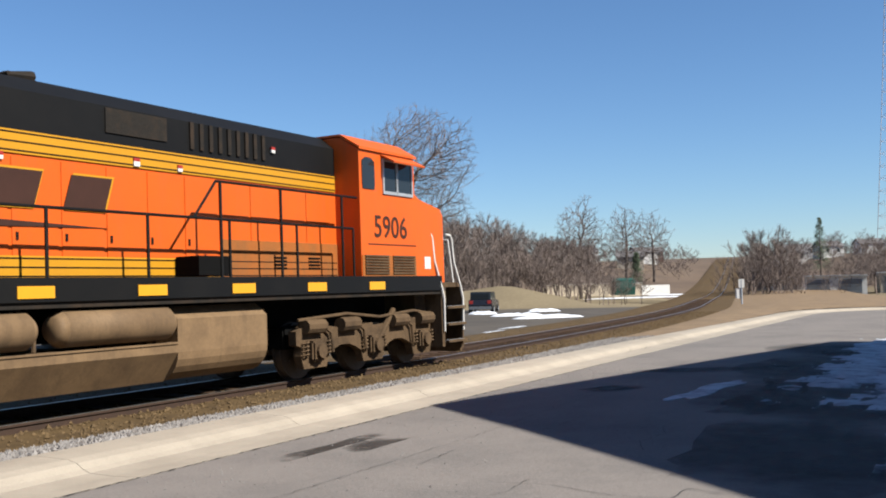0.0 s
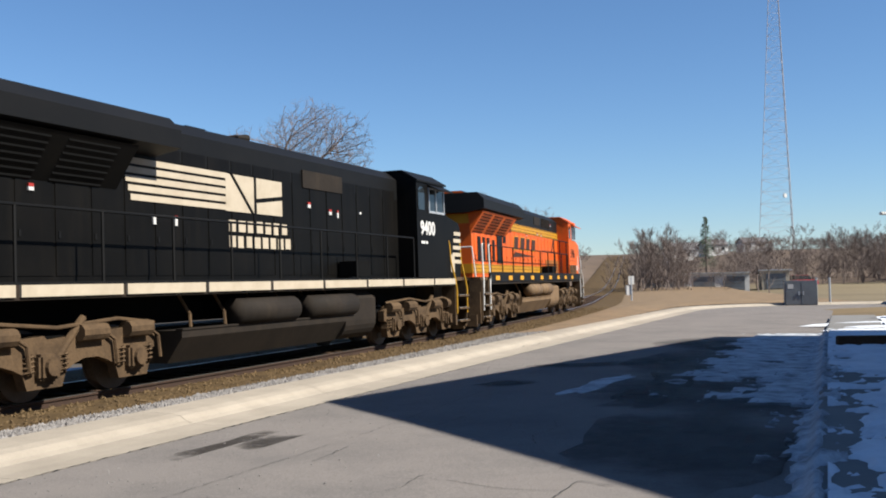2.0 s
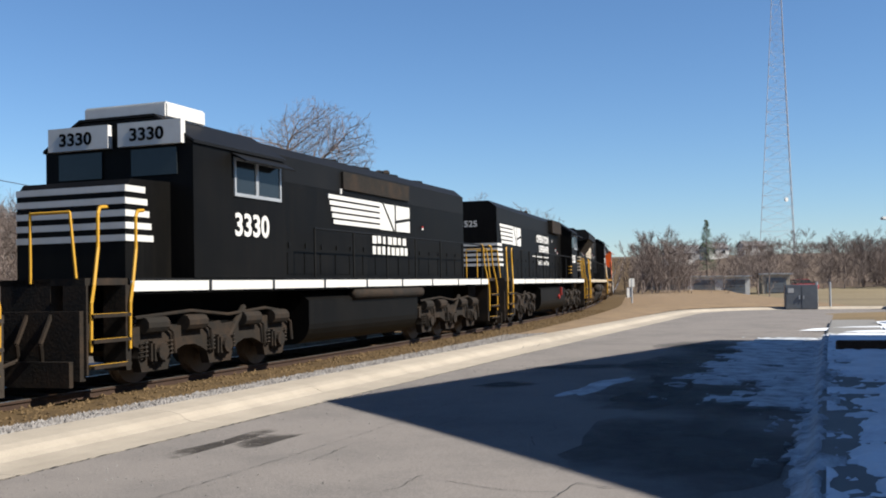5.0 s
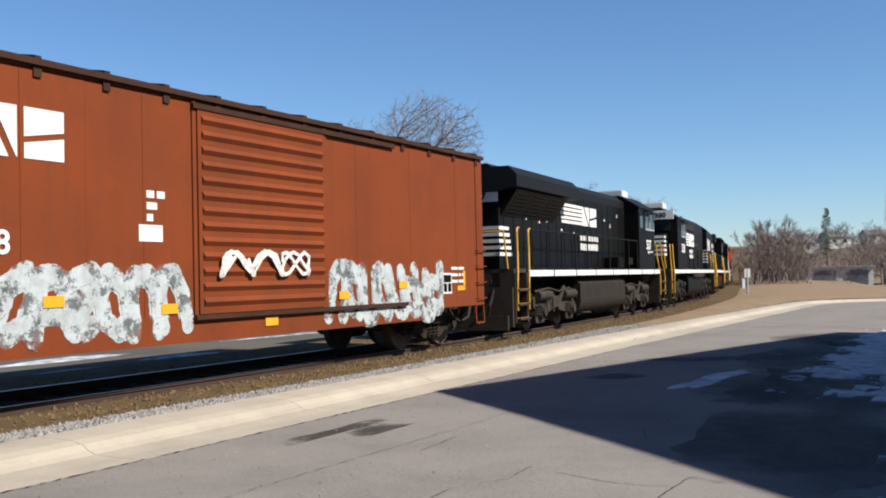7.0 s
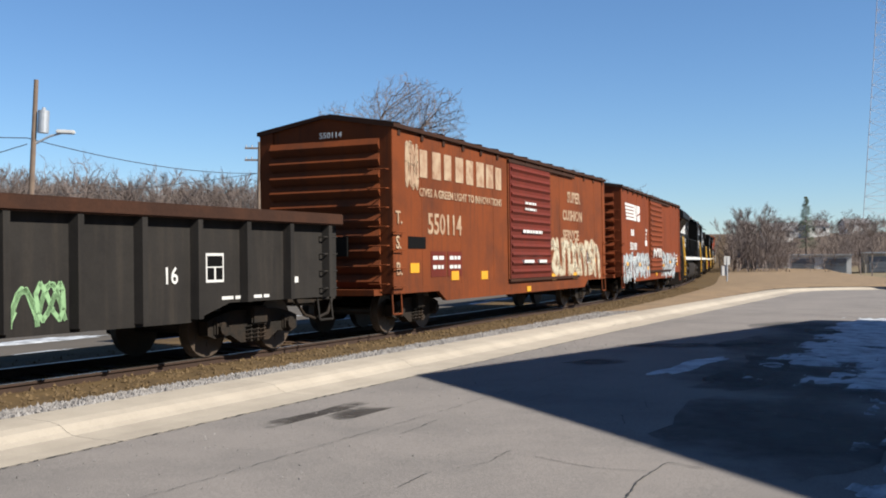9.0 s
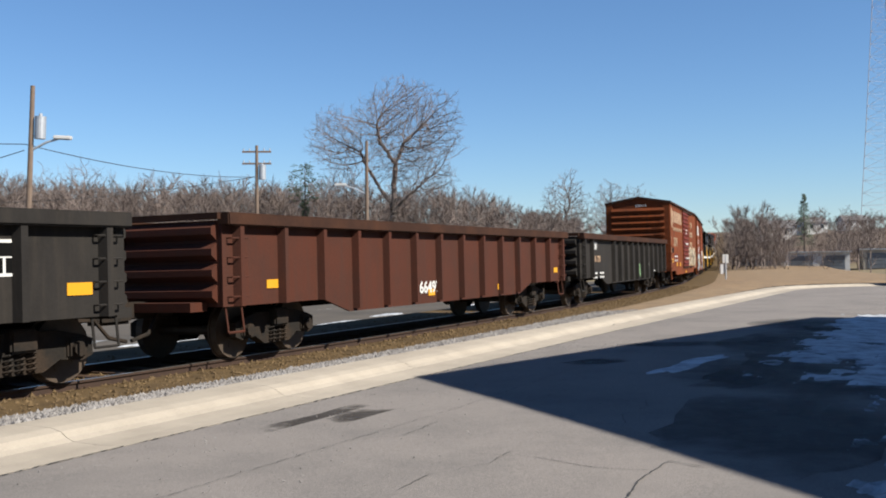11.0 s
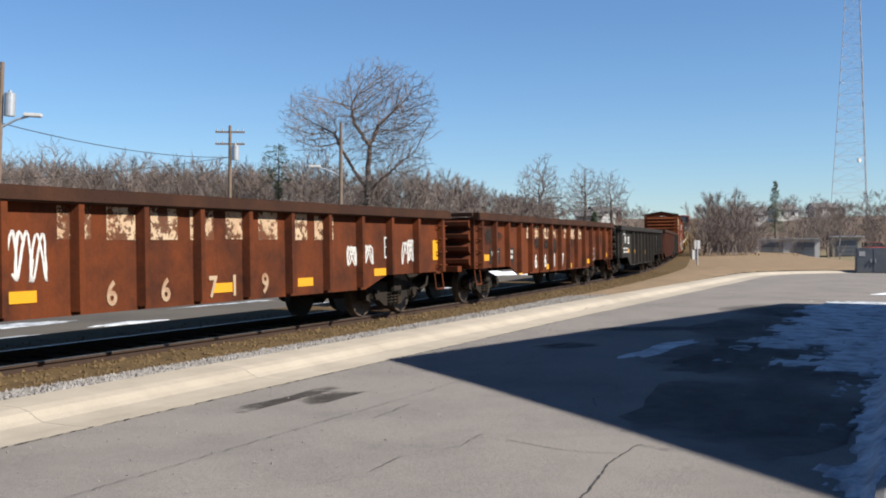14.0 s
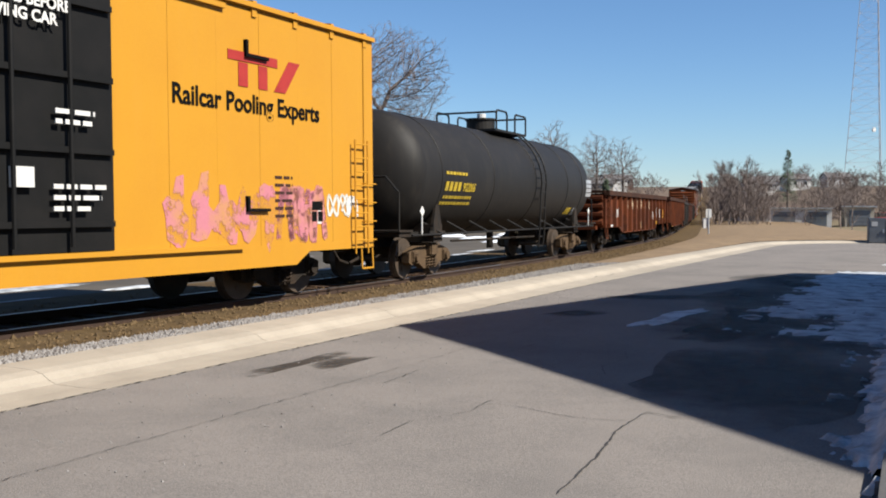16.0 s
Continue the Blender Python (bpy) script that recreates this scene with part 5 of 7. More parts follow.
    boxes("step_light_box", [(1.6, 2.4, -1.45, -1.0, 1.7, 2.05)], DARK, car)
    for x in (3.0, 4.6):
        bm = bmesh.new()
        for k in range(4):
            box(bm, x, x + 0.6, -1.49, -1.44, 1.82 + k * 0.06, 1.85 + k * 0.06)
        part("louvre", bm, GRIME, car)
    return car


def boxcar(label, half, x0, x1, eave, ridge, sill, body, door, door_x, roof, truck_x, ribs=True, ends=None, outside=0):
    car = tagged(new("boxcar"), label, "boxcar", "train cars")
    w = 1.52
    bm = bmesh.new()
    prism(bm, [(-w, sill + 0.12), (w, sill + 0.12), (w, eave), (0, ridge), (-w, eave)], "x", x0 + 0.04, x1 - 0.04)
    part("body", bm, body, car)
    # side sheets with seams
    n = 6
    d0, d1 = door_x
    for a, b in ((x0 + 0.35, d0 - 0.06), (d1 + 0.06, x1 - 0.35)):
        for k in range(n):
            p, q = a + (b - a) * k / n, a + (b - a) * (k + 1) / n
            boxes("side_panel", [(p + 0.002, q - 0.002, -w - 0.02 - 0.002 * (k % 2), -w + 0.02, sill + 0.13, eave - 0.12)], body, car)
    for x in (x0, x1 - 0.34):
        boxes("corner_post", [(x, x + 0.34, -w - 0.035, -w + 0.3, sill, eave + 0.01)], body, car, bevel=0.01)
        boxes("corner_post", [(x, x + 0.34, w - 0.3, w + 0.035, sill, eave + 0.01)], body, car, bevel=0.01)
    # side sill, deeper between the trucks
    bm = bmesh.new()
    prism(bm, [(x0 + 0.1, sill), (x0 + 2.2, sill), (x0 + 2.6, sill - 0.22), (x1 - 2.6, sill - 0.22), (x1 - 2.2, sill), (x1 - 0.1, sill), (x1 - 0.1, sill + 0.14), (x0 + 0.1, sill + 0.14)], "y", -w - 0.03, -w + 0.06)
    part("side_sill", bm, body, car)
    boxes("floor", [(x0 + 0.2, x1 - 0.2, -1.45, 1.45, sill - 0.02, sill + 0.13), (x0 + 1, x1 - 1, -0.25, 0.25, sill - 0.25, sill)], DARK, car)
    # roof
    bm = bmesh.new()
    prism(bm, [(-w - 0.09, eave - 0.06), (-w - 0.09, eave + 0.02), (0, ridge + 0.05), (w + 0.09, eave + 0.02), (w + 0.09, eave - 0.06), (w - 0.02, eave - 0.06), (0, ridge - 0.02), (-w + 0.02, eave - 0.06)], "x", x0 - 0.02, x1 + 0.02)
    part("roof", bm, roof, car)
    m = 14
    for k in range(m + 1):
        x = x0 + 0.3 + (x1 - x0 - 0.6) * k / m
        bm = bmesh.new()
        prism(bm, [(-w - 0.06, eave + 0.02), (0, ridge + 0.05), (w + 0.06, eave + 0.02), (w + 0.06, eave + 0.06), (0, ridge + 0.1), (-w - 0.06, eave + 0.06)], "x", x - 0.05, x + 0.05)
        part("roof_rib", bm, roof, car)
        boxes("eave_bracket", [(x - 0.06, x + 0.06, -w - 0.05, -w + 0.02, eave - 0.2, eave - 0.06)], roof, car)
    # ribbed ends
    for x, s in ((x0, -1), (x1, 1)):
        for k in range(10):
            z = sill + 0.25 + k * (eave - sill - 0.55) / 9.3
            bm = bmesh.new()
            prism(bm, [(x + s * 0.0, z - 0.13), (x + s * 0.075, z), (x + s * 0.0, z + 0.13), (x - s * 0.05, z + 0.13), (x - s * 0.05, z - 0.13)], "y", -w + 0.24, w - 0.24)
            part("end_rib", bm, body, car)
        for k in range(7):
            bm = bmesh.new()
            z = sill + 0.2 + k * 0.38
            pipe(bm, [(x + s * 0.0, -w + 0.05, z), (x + s * 0.12, -w + 0.05, z), (x + s * 0.12, -w + 0.45, z), (x, -w + 0.45, z)], 0.014, 5)
            part("end_rung", bm, body, car)
        bm = bmesh.new()
        rod(bm, (x + s * 0.1, 0.5, 2.0), (x + s * 0.16, 0.5, 2.0), 0.28, 16)
        part("hand_brake", bm, body, car)
        boxes("end_sill", [(min(x, x + s * 0.35), max(x, x + s * 0.35), -1.3, 1.3, sill - 0.02, sill + 0.1)], body, car)
        xx = x - s * 0.2
        for k in range(4):
            bm = bmesh.new()
            z = sill + 0.15 + k * 0.36
            pipe(bm, [(xx - 0.2, -w - 0.03, z), (xx - 0.2, -w - 0.1, z), (xx + 0.2, -w - 0.1, z), (xx + 0.2, -w - 0.03, z)], 0.013, 5)
            part("rung", bm, body, car)
        bm = bmesh.new()
        pipe(bm, [(xx - 0.2, -w, sill), (xx - 0.2, -w - 0.02, sill - 0.4), (xx + 0.2, -w - 0.02, sill - 0.4), (xx + 0.2, -w, sill)], 0.02, 5)
        part("stirrup", bm, body, car)
        coupler(car, s * half)
    # door
    if door:
        dr = boxes("door", [(d0, d1, -w - 0.07, -w, sill + 0.18, eave - 0.2)], door, car)
        if outside == 0:
            for k in range(13):
                z = sill + 0.35 + k * (eave - sill - 0.7) / 12
                bm = bmesh.new()
                prism(bm, [(-w - 0.07, z - 0.07), (-w - 0.115, z), (-w - 0.07, z + 0.07)], "x", d0 + 0.08, d1 - 0.08)
                part("door_rib", bm, door, dr)
        for r in ((d0 - 0.1, d1 + 2.8, -w - 0.1, -w - 0.02, sill + 0.1, sill + 0.17), (d0 - 0.1, d1 + 2.4, -w - 0.09, -w - 0.02, eave - 0.2, eave - 0.12)):
            boxes("door_track", [r], roof if outside == 0 else body, car)
        for xx in (d0 - 0.09, d1 + 0.01):
            boxes("door_post", [(xx, xx + 0.08, -w - 0.05, -w + 0.02, sill + 0.1, eave - 0.1)], body, car)
    for x in (truck_x, -truck_x):
        freight_truck(car, x)
    return car


def boxcar_marked():
    car = boxcar("brown steel boxcar with a white railway mark and pale blue graffiti", 9.1, -8.0, 8.0, 4.2, 4.42, 0.84, BOXBROWN, BOXBROWN, (-1.6, 1.62), RUSTROOF, 6.3)
    w = 1.545
    horse_mark(car, -7.2, -4.0, 3.0, 3.62, w, WHITE)
    blocks(car, -6.0, -5.3, 2.4, 2.66, w, WHITE, 3, 71, "reporting_mark")
    words("car_number", "550 098", 0.4, WHITE, car, side(-6.25, 1.86, w), 1.1, 0.008)
    words("car_number", "550098", 0.16, WHITE, car, rear(0.1, 4.0, -8.0), 1.1, 0.002)
    fat_letters(car, -7.6, -1.9, 0.66, 1.72, w, PALE, PALE, 4, 11, 0.12)
    fat_letters(car, 1.8, 5.9, 0.64, 1.8, w, PALE, PALE, 6, 8, 0.13)
    scrawl(car, -1.2, 1.0, 1.55, 1.95, w + 0.11, WHITE, 9, 3, 0.035)
    plates(car, [(-6.9, 1.32), (-4.2, 1.28), (-2.2, 1.12), (0.1, 0.84), (2.2, 1.2), (4.3, 1.35)], w + 0.016)
    plates(car, [(6.85, 1.24)], w, REFLECT, 'reflector', (0.36, 0.1))
    plates(car, [(7.0, 1.4)], w, REFLECT, 'reflector', (0.09, 0.42))
    bars(car, -5.6, 1.6, [0.5, 0.5], w + 0.006, WHITE)
    bars(car, -2.6, 2.75, [0.35, 0.2, 0.12], w, WHITE, 0.1, 0.16)
    boxes("placard", [(-2.75, -2.3, -w - 0.006, -w + 0.01, 2.05, 2.28)], WHITE, car)
    bars(car, 6.4, 1.7, [0.6, 0.6, 0.6], w, WHITE, 0.06, 0.14)
    tilt_text_box(car, 6.2, 1.35, w)
    return car


def boxcar_lettered():
    car = boxcar("weathered brown boxcar with faded cream lettering and maroon door", 9.3, -8.3, 7.85, 4.22, 4.45, 0.84, BOXBROWN2, DOORRED, (-1.65, 1.7), RUSTROOF, 6.3)
    w = 1.545
    blocks(car, -7.0, -1.95, 3.25, 3.85, w, TANPAINT, 8, 31)
    words("lettering", "GIVES A GREEN LIGHT TO INNOVATIONS", 0.24, TANPAINT, car, side(-7.05, 2.86, w), 1.08, 0.006)
    words("car_number", "550114", 0.62, TANPAINT, car, side(-6.65, 2.08, w), 1.0, 0.012)
    words("lettering", "SUPER", 0.46, TANPAINT, car, side(3.5, 3.25, w), 1.05, 0.012)
    words("lettering", "CUSHION", 0.42, TANPAINT, car, side(3.0, 2.7, w), 1.1, 0.012)
    words("lettering", "SERVICE", 0.42, TANPAINT, car, side(3.0, 2.1, w), 1.1, 0.012)
    fat_letters(car, 1.9, 7.0, 0.95, 2.1, w, BUFF, TANPAINT, 14, 9, 0.12)
    scrawl(car, -7.65, -7.1, 3.0, 4.0, w, TANPAINT, 16, 2, 0.05)
    for t, z in (("T.", 2.25), ("S.", 1.75), ("B.", 1.22)):
        words("lettering", t, 0.36, TANPAINT, car, side(-8.2, z, w + 0.02), 1.0, 0.006)
    plates(car, [(-7.3, 1.35), (-5.2, 1.16), (-3.4, 1.14), (2.1, 1.0), (4.2, 1.0), (6.4, 1.45)], w, REFLECT, "reflector", (0.42, 0.2))
    plates(car, [(-0.2, 0.72)], w + 0.02)
    boxes("repaint_panel", [(-7.6, -6.75, -w - 0.004, -w + 0.01, 1.75, 2.0)], DARK, car)
    boxes("repaint_panel", [(-6.5, -5.7, -w - 0.004, -w + 0.01, 1.15, 1.7), (-5.6, -4.8, -w - 0.004, -w + 0.01, 1.15, 1.7)], DOORRED, car)
    bars(car, -6.4, 1.6, [0.6, 0.6], w + 0.004, WHITE, 0.08, 0.2)
    bars(car, -5.5, 1.6, [0.6, 0.6], w + 0.004, WHITE, 0.08, 0.2)
    bars(car, -0.6, 3.05, [0.9, 0.9], w + 0.09, WHITE, 0.06, 0.16)
    bars(car, -0.8, 2.3, [1.6], w + 0.09, WHITE, 0.08, 0.16)
    boxes("placard", [(-0.8, 0.0, -w - 0.12, -w, 1.42, 1.5), (0.45, 1.1, -w - 0.12, -w, 1.42, 1.5)], WHITE, car)
    words("car_number", "550114", 0.16, WHITE, car, rear(0.1, 4.02, -8.3), 1.1, 0.002)
    boxes("placard", [(-8.46, -8.4, -0.6, -0.2, 1.6, 2.0)], DARK, car)
    tilt_text_box(car, 5.8, 1.6, w)
    return car


def boxcar_yellow():
    car = boxcar("tall bright yellow boxcar with a black plug door and pink graffiti", 9.25, -8.3, 8.3, 4.85, 5.02, 0.8, TXYELLOW, DOORBLACK, (-1.9, 1.4), TXYELLOW, 5.9, outside=1)
    w = 1.545
    # logo: red bar letters drawn as plain shapes
    for x0, x1, z0, z1 in ((3.9, 5.2, 3.9, 4.05), (4.16, 4.4, 3.5, 3.88), (4.68, 4.92, 3.5, 3.88)):
        boxes("logo_mark", [(x0, x1, -w - 0.008, -w + 0.01, z0, z1)], RED, car)
    bm = bmesh.new()
    prism(bm, [(5.1, 3.5), (5.42, 3.5), (5.85, 4.05), (5.53, 4.05)], "y", -w - 0.008, -w + 0.01)
    part("logo_mark", bm, RED, car)
    words("lettering", "Railcar Pooling Experts", 0.42, DARK, car, side(2.6, 3.1, w), 0.98, 0.008)
    scrawl(car, 2.4, 5.2, 0.98, 1.95, w, PINK, 21, 5, 0.13)
    scrawl(car, 5.2, 6.6, 0.95, 1.9, w, PINK, 22, 4, 0.08)
    scrawl(car, 6.7, 7.7, 1.4, 1.8, w + 0.003, WHITE, 24, 3, 0.03)
    bars(car, 5.1, 2.1, [0.5] * 6, w, NUMBLACK, 0.05, 0.13)
    tilt_text_box(car, 6.35, 1.5, w)
    for k in range(4):
        boxes("door_rail", [(-1.85, 1.35, -w - 0.12, -w - 0.05, 1.3 + k * 0.95, 1.38 + k * 0.95)], DOORBLACK, car)
    for x in (-1.2, -0.3, 0.6):
        bm = bmesh.new()
        rod(bm, (x, -w - 0.13, 1.05), (x, -w - 0.13, 4.6), 0.03, 8)
        part("lock_bar", bm, DOORBLACK, car)
    words("lettering", "DOORS BEFORE", 0.2, WHITE, car, side(0.62, 4.02, w + 0.13), 1.0, 0.006, "RIGHT")
    words("lettering", "MOVING CAR", 0.2, WHITE, car, side(0.4, 3.83, w + 0.13), 1.0, 0.006, "RIGHT")
    bars(car, -0.9, 4.4, [1.4], w + 0.13, WHITE, 0.12, 0.2)
    bars(car, 0.35, 2.8, [0.65, 0.6], w + 0.13, WHITE, 0.06, 0.13)
    bars(car, 0.3, 1.85, [0.9, 0.8, 0.6], w + 0.13, WHITE, 0.06, 0.14)
    boxes("placard", [(-0.3, 0.0, -w - 0.14, -w, 1.8, 2.05)], WHITE, car)
    boxes("jacking_bracket", [(4.3, 4.36, -w - 0.06, -w, 3.98, 4.25), (4.36, 4.9, -w - 0.06, -w, 3.98, 4.03), (4.3, 4.36, -w - 0.06, -w, 1.5, 1.75), (4.36, 4.9, -w - 0.06, -w, 1.5, 1.55)], DARK, car)
    bm = bmesh.new()
    for k in range(8):
        rod(bm, (7.5, -w - 0.1, 0.95 + k * 0.26), (7.95, -w - 0.1, 0.95 + k * 0.26), 0.016, 5)
    for x in (7.5, 7.95):
        rod(bm, (x, -w - 0.1, 0.7), (x, -w - 0.1, 2.85), 0.02, 5)
    part("corner_ladder", bm, TXYELLOW, car)
    return car


def gondola(label, half, x0, x1, top, body, posts, truck_x, belly=0.62, cap=RUSTROOF, bare=(0, 0)):
    car = tagged(new("gondola"), label, "gondola car", "train cars")
    w = 1.5
    sl = 0.88
    bm = bmesh.new()
    for y0, y1 in ((-w, -w + 0.05), (w - 0.05, w)):
        prism(bm, [(x0, sl), (x0 + 2.9, sl), (x0 + 3.8, belly), (x1 - 3.8, belly), (x1 - 2.9, sl), (x1, sl), (x1, top - 0.1), (x0, top - 0.1)], "y", y0, y1)
    part("side", bm, body, car)
    n = posts
    for k in range(n + 1):
        x = x0 + 0.35 + (x1 - x0 - 0.7) * k / n
        if bare[0] < x < bare[1]:
            continue
        zb = sl if (x - x0 < 3.2 or x1 - x < 3.2) else belly + 0.05
        for s in (-1, 1):
            bm = bmesh.new()
            prism(bm, [(x - 0.09, s * w), (x - 0.05, s * (w + 0.13)), (x + 0.05, s * (w + 0.13)), (x + 0.09, s * w)], "z", zb, top - 0.1)
            part("side_post", bm, body, car)
    boxes("top_chord", [(x0 - 0.02, x1 + 0.02, -w - 0.16, -w + 0.07, top - 0.2, top), (x0 - 0.02, x1 + 0.02, w - 0.07, w + 0.12, top - 0.2, top)], cap, car, bevel=0.02)
    boxes("floor", [(x0 + 0.1, x1 - 0.1, -w + 0.06, w - 0.06, 1.0, 1.1), (x0 + 0.5, x1 - 0.5, -0.3, 0.3, 0.7, 1.0)], DARK, car)
    for x, s in ((x0, -1), (x1, 1)):
        boxes("end_wall", [(min(x, x - s * 0.06), max(x, x - s * 0.06), -w + 0.06, w - 0.06, sl, top - 0.12)], body, car)
        for k in range(4):
            z = sl + 0.2 + k * (top - sl - 0.35) / 3.4
            bm = bmesh.new()
            prism(bm, [(x, z - 0.14), (x + s * 0.13, z - 0.05), (x + s * 0.13, z + 0.05), (x, z + 0.14)], "y", -w + 0.1, w - 0.1)
            part("end_rib", bm, body, car)
        boxes("end_cap", [(min(x, x + s * 0.1), max(x, x + s * 0.1), -w, w, top - 0.1, top - 0.002)], cap, car)
        boxes("end_sill", [(min(x, x + s * 0.4), max(x, x + s * 0.4), -1.2, 1.2, sl - 0.06, sl + 0.08)], body, car)
        xx = x - s * 0.32
        for k in range(4):
            bm = bmesh.new()
            z = sl + 0.15 + k * 0.3
            pipe(bm, [(xx - 0.2, -w, z), (xx - 0.2, -w - 0.1, z), (xx + 0.2, -w - 0.1, z), (xx + 0.2, -w, z)], 0.014, 5)
            part("rung", bm, body, car)
        bm = bmesh.new()
        pipe(bm, [(xx - 0.2, -w + 0.05, sl), (xx - 0.2, -w, sl - 0.4), (xx + 0.2, -w, sl - 0.4), (xx + 0.2, -w + 0.05, sl)], 0.02, 5)
        part("stirrup", bm, body, car)
        coupler(car, s * half)
    bm = bmesh.new()
    rod(bm, (x0 + 0.2, 0.6, 1.9), (x0 - 0.2, 0.6, 1.9), 0.24, 14)
    part("hand_brake", bm, body, car)
    for x in (truck_x, -truck_x):
        freight_truck(car, x)
    return car


def gondola_a():
    car = gondola("dark grey steel gondola car with small faded stencils", 9.04, -8.2, 8.1, 2.34, GONGREY, 14, 6.3, bare=(-6.6, -4.5))
    w = 1.503
    horse_mark(car, -6.4, -5.85, 1.82, 2.06, w, WHITE)
    words("car_number", "186 750", 0.3, TANPAINT, car, side(-6.45, 1.4, w), 1.15, 0.006)
    bars(car, -6.4, 1.05, [0.6, 0.6], w, WHITE, 0.06, 0.14)
    bars(car, -5.4, 1.05, [0.6, 0.6], w, WHITE, 0.06, 0.14)
    words("chalk_number", "16", 0.34, WHITE, car, side(3.75, 1.2, w), 0.9, 0.004)
    tilt_text_box(car, 4.85, 1.42, w)
    bars(car, 6.6, 1.25, [0.35], w, WHITE, 0.1, 0.14)
    bars(car, 5.0, 0.98, [1.2], w, WHITE, 0.05, 0.14)
    scrawl(car, 1.2, 2.0, 0.75, 1.25, w, surface("green spray", (0.2, 0.33, 0.16), 0.7), 31, 2, 0.04)
    return car


def gondola_b():
    car = gondola("dark red-brown gondola car with rusted panels", 9.11, -8.3, 8.2, 2.32, GONBROWN, 13, 6.3)
    plates(car, [(-7.0, 1.2), (-1.0, 0.85), (3.0, 0.85), (7.4, 1.2)], 1.503)
    words("car_number", "66497", 0.34, WHITE, car, side(-1.6, 0.85, 1.503), 1.2, 0.008)
    return car


def gondola_c():
    car = gondola("grey-black gondola car with white stencilled number and yellow reflectors", 9.05, -8.4, 7.95, 2.24, GONGREY, 12, 6.6, 0.5, GONGREY, (-6.95, -4.7))
    w = 1.503
    blocks(car, -6.75, -6.15, 1.86, 2.1, w, WHITE, 2, 41)
    words("car_number", "191", 0.42, WHITE, car, side(-6.5, 1.5, w), 0.85, 0.012)
    words("car_number", "355", 0.42, WHITE, car, side(-5.5, 1.48, w), 0.85, 0.012)
    bars(car, -6.75, 1.3, [0.55, 0.55], w, WHITE, 0.07, 0.15)
    bars(car, -6.0, 1.3, [0.55, 0.55], w, WHITE, 0.07, 0.15)
    plates(car, [(-7.4, 1.36), (-5.2, 1.15), (-3.2, 1.12), (0.7, 1.05), (4.2, 1.05), (7.2, 1.25)], w, REFLECT, "reflector", (0.4, 0.16))
    boxes("reflector_tall", [(-7.6, -7.15, -w - 0.009, -w + 0.01, 1.24, 1.5)], REFLECT, car)
    tilt_text_box(car, 6.1, 1.65, w)
    bars(car, 1.0, 0.75, [0.15], w, WHITE, 0.25, 0.3)
    return car


def gondola_d():
    car = gondola("rust-red gondola car with flaking paint and white painted number", 9.15, -8.2, 8.2, 2.3, GONRUST, 14, 6.3)
    w = 1.503
    blocks(car, -3.6, 3.4, 1.65, 2.05, w, FLAKED, 8, 51)
    for t, x in (("6", -2.78), ("6", -1.72), ("1", -0.62), ("7", 0.42), ("2", 1.36)):
        words("car_number", t, 0.56, WHITE, car, side(x, 0.78, w), 0.85, 0.012)
    plates(car, [(-7.3, 1.15), (-4.3, 0.7), (-1.2, 0.78), (1.5, 0.75), (4.3, 0.85), (7.2, 1.05)], w, REFLECT, "reflector", (0.5, 0.16))
    for x0, x1 in ((-7.0, -6.1), (-5.6, -4.9)):
        boxes("repaint_panel", [(x0, x1, -w - 0.004, -w + 0.01, 0.98, 1.4)], GONGREY, car)
    words('lettering', 'LD LMT', 0.15, WHITE, car, side(-6.85, 1.2, w + 0.004), 1.1, 0.004)
    words('lettering', 'LT WT', 0.15, WHITE, car, side(-6.82, 1.04, w + 0.004), 1.1, 0.004)
    bars(car, -5.5, 1.33, [0.5, 0.5], w + 0.003, WHITE, 0.09, 0.15)
    for x0, x1, z0, z1 in ((-7.4, -6.3, 1.5, 1.98), (-2.75, -2.25, 1.35, 1.68), (-1.7, -1.25, 1.32, 1.6), (-0.7, -0.2, 1.28, 1.68), (1.4, 1.8, 1.4, 1.62), (3.7, 4.0, 1.5, 2.0), (5.6, 6.4, 1.4, 1.9)):
        blot(car, (x0 + x1) / 2, (z0 + z1) / 2, (x1 - x0) * 0.75, (z1 - z0) * 0.75, w, SCORCH, int(x0 * 10) + 90)
    tilt_text_box(car, 5.0, 1.1, w)
    return car


def gondola_e():
    car = gondola("rusty brown gondola car with faded lettering and white graffiti tags", 9.24, -8.4, 8.4, 2.28, GONRUST, 13, 6.5)
    w = 1.503
    blocks(car, -3.4, 3.6, 1.6, 2.08, w, FLAKED, 8, 61)
    for t, x in (("6", -2.55), ("6", -1.45), ("7", -0.35), ("1", 0.2), ("9", 1.05)):
        words("car_number", t, 0.46, TANPAINT, car, side(x, 0.72, w), 0.9, 0.012)
    scrawl(car, -6.6, -5.4, 1.25, 1.6, w, WHITE, 63, 4, 0.02)
    scrawl(car, -4.3, -3.6, 1.1, 1.75, w, WHITE, 64, 3, 0.02)
    scrawl(car, 3.9, 4.9, 1.1, 1.5, w, WHITE, 65, 3, 0.02)
    scrawl(car, 6.2, 7.0, 1.1, 1.6, w, WHITE, 66, 3, 0.02)
    plates(car, [(-4.0, 0.9), (0.0, 0.85), (2.4, 0.85), (5.2, 0.95)], w, REFLECT, "reflector", (0.5, 0.15))
    for r in ((-7.85, -7.55, -w - 0.009, -w + 0.01, 1.0, 1.5), (7.7, 7.95, -w - 0.009, -w + 0.01, 1.15, 1.6)):
        boxes("reflector_tall", [r], REFLECT, car)
    bars(car, -8.4 + 0.9, 0.98, [0.6], w, WHITE, 0.07, 0.14)
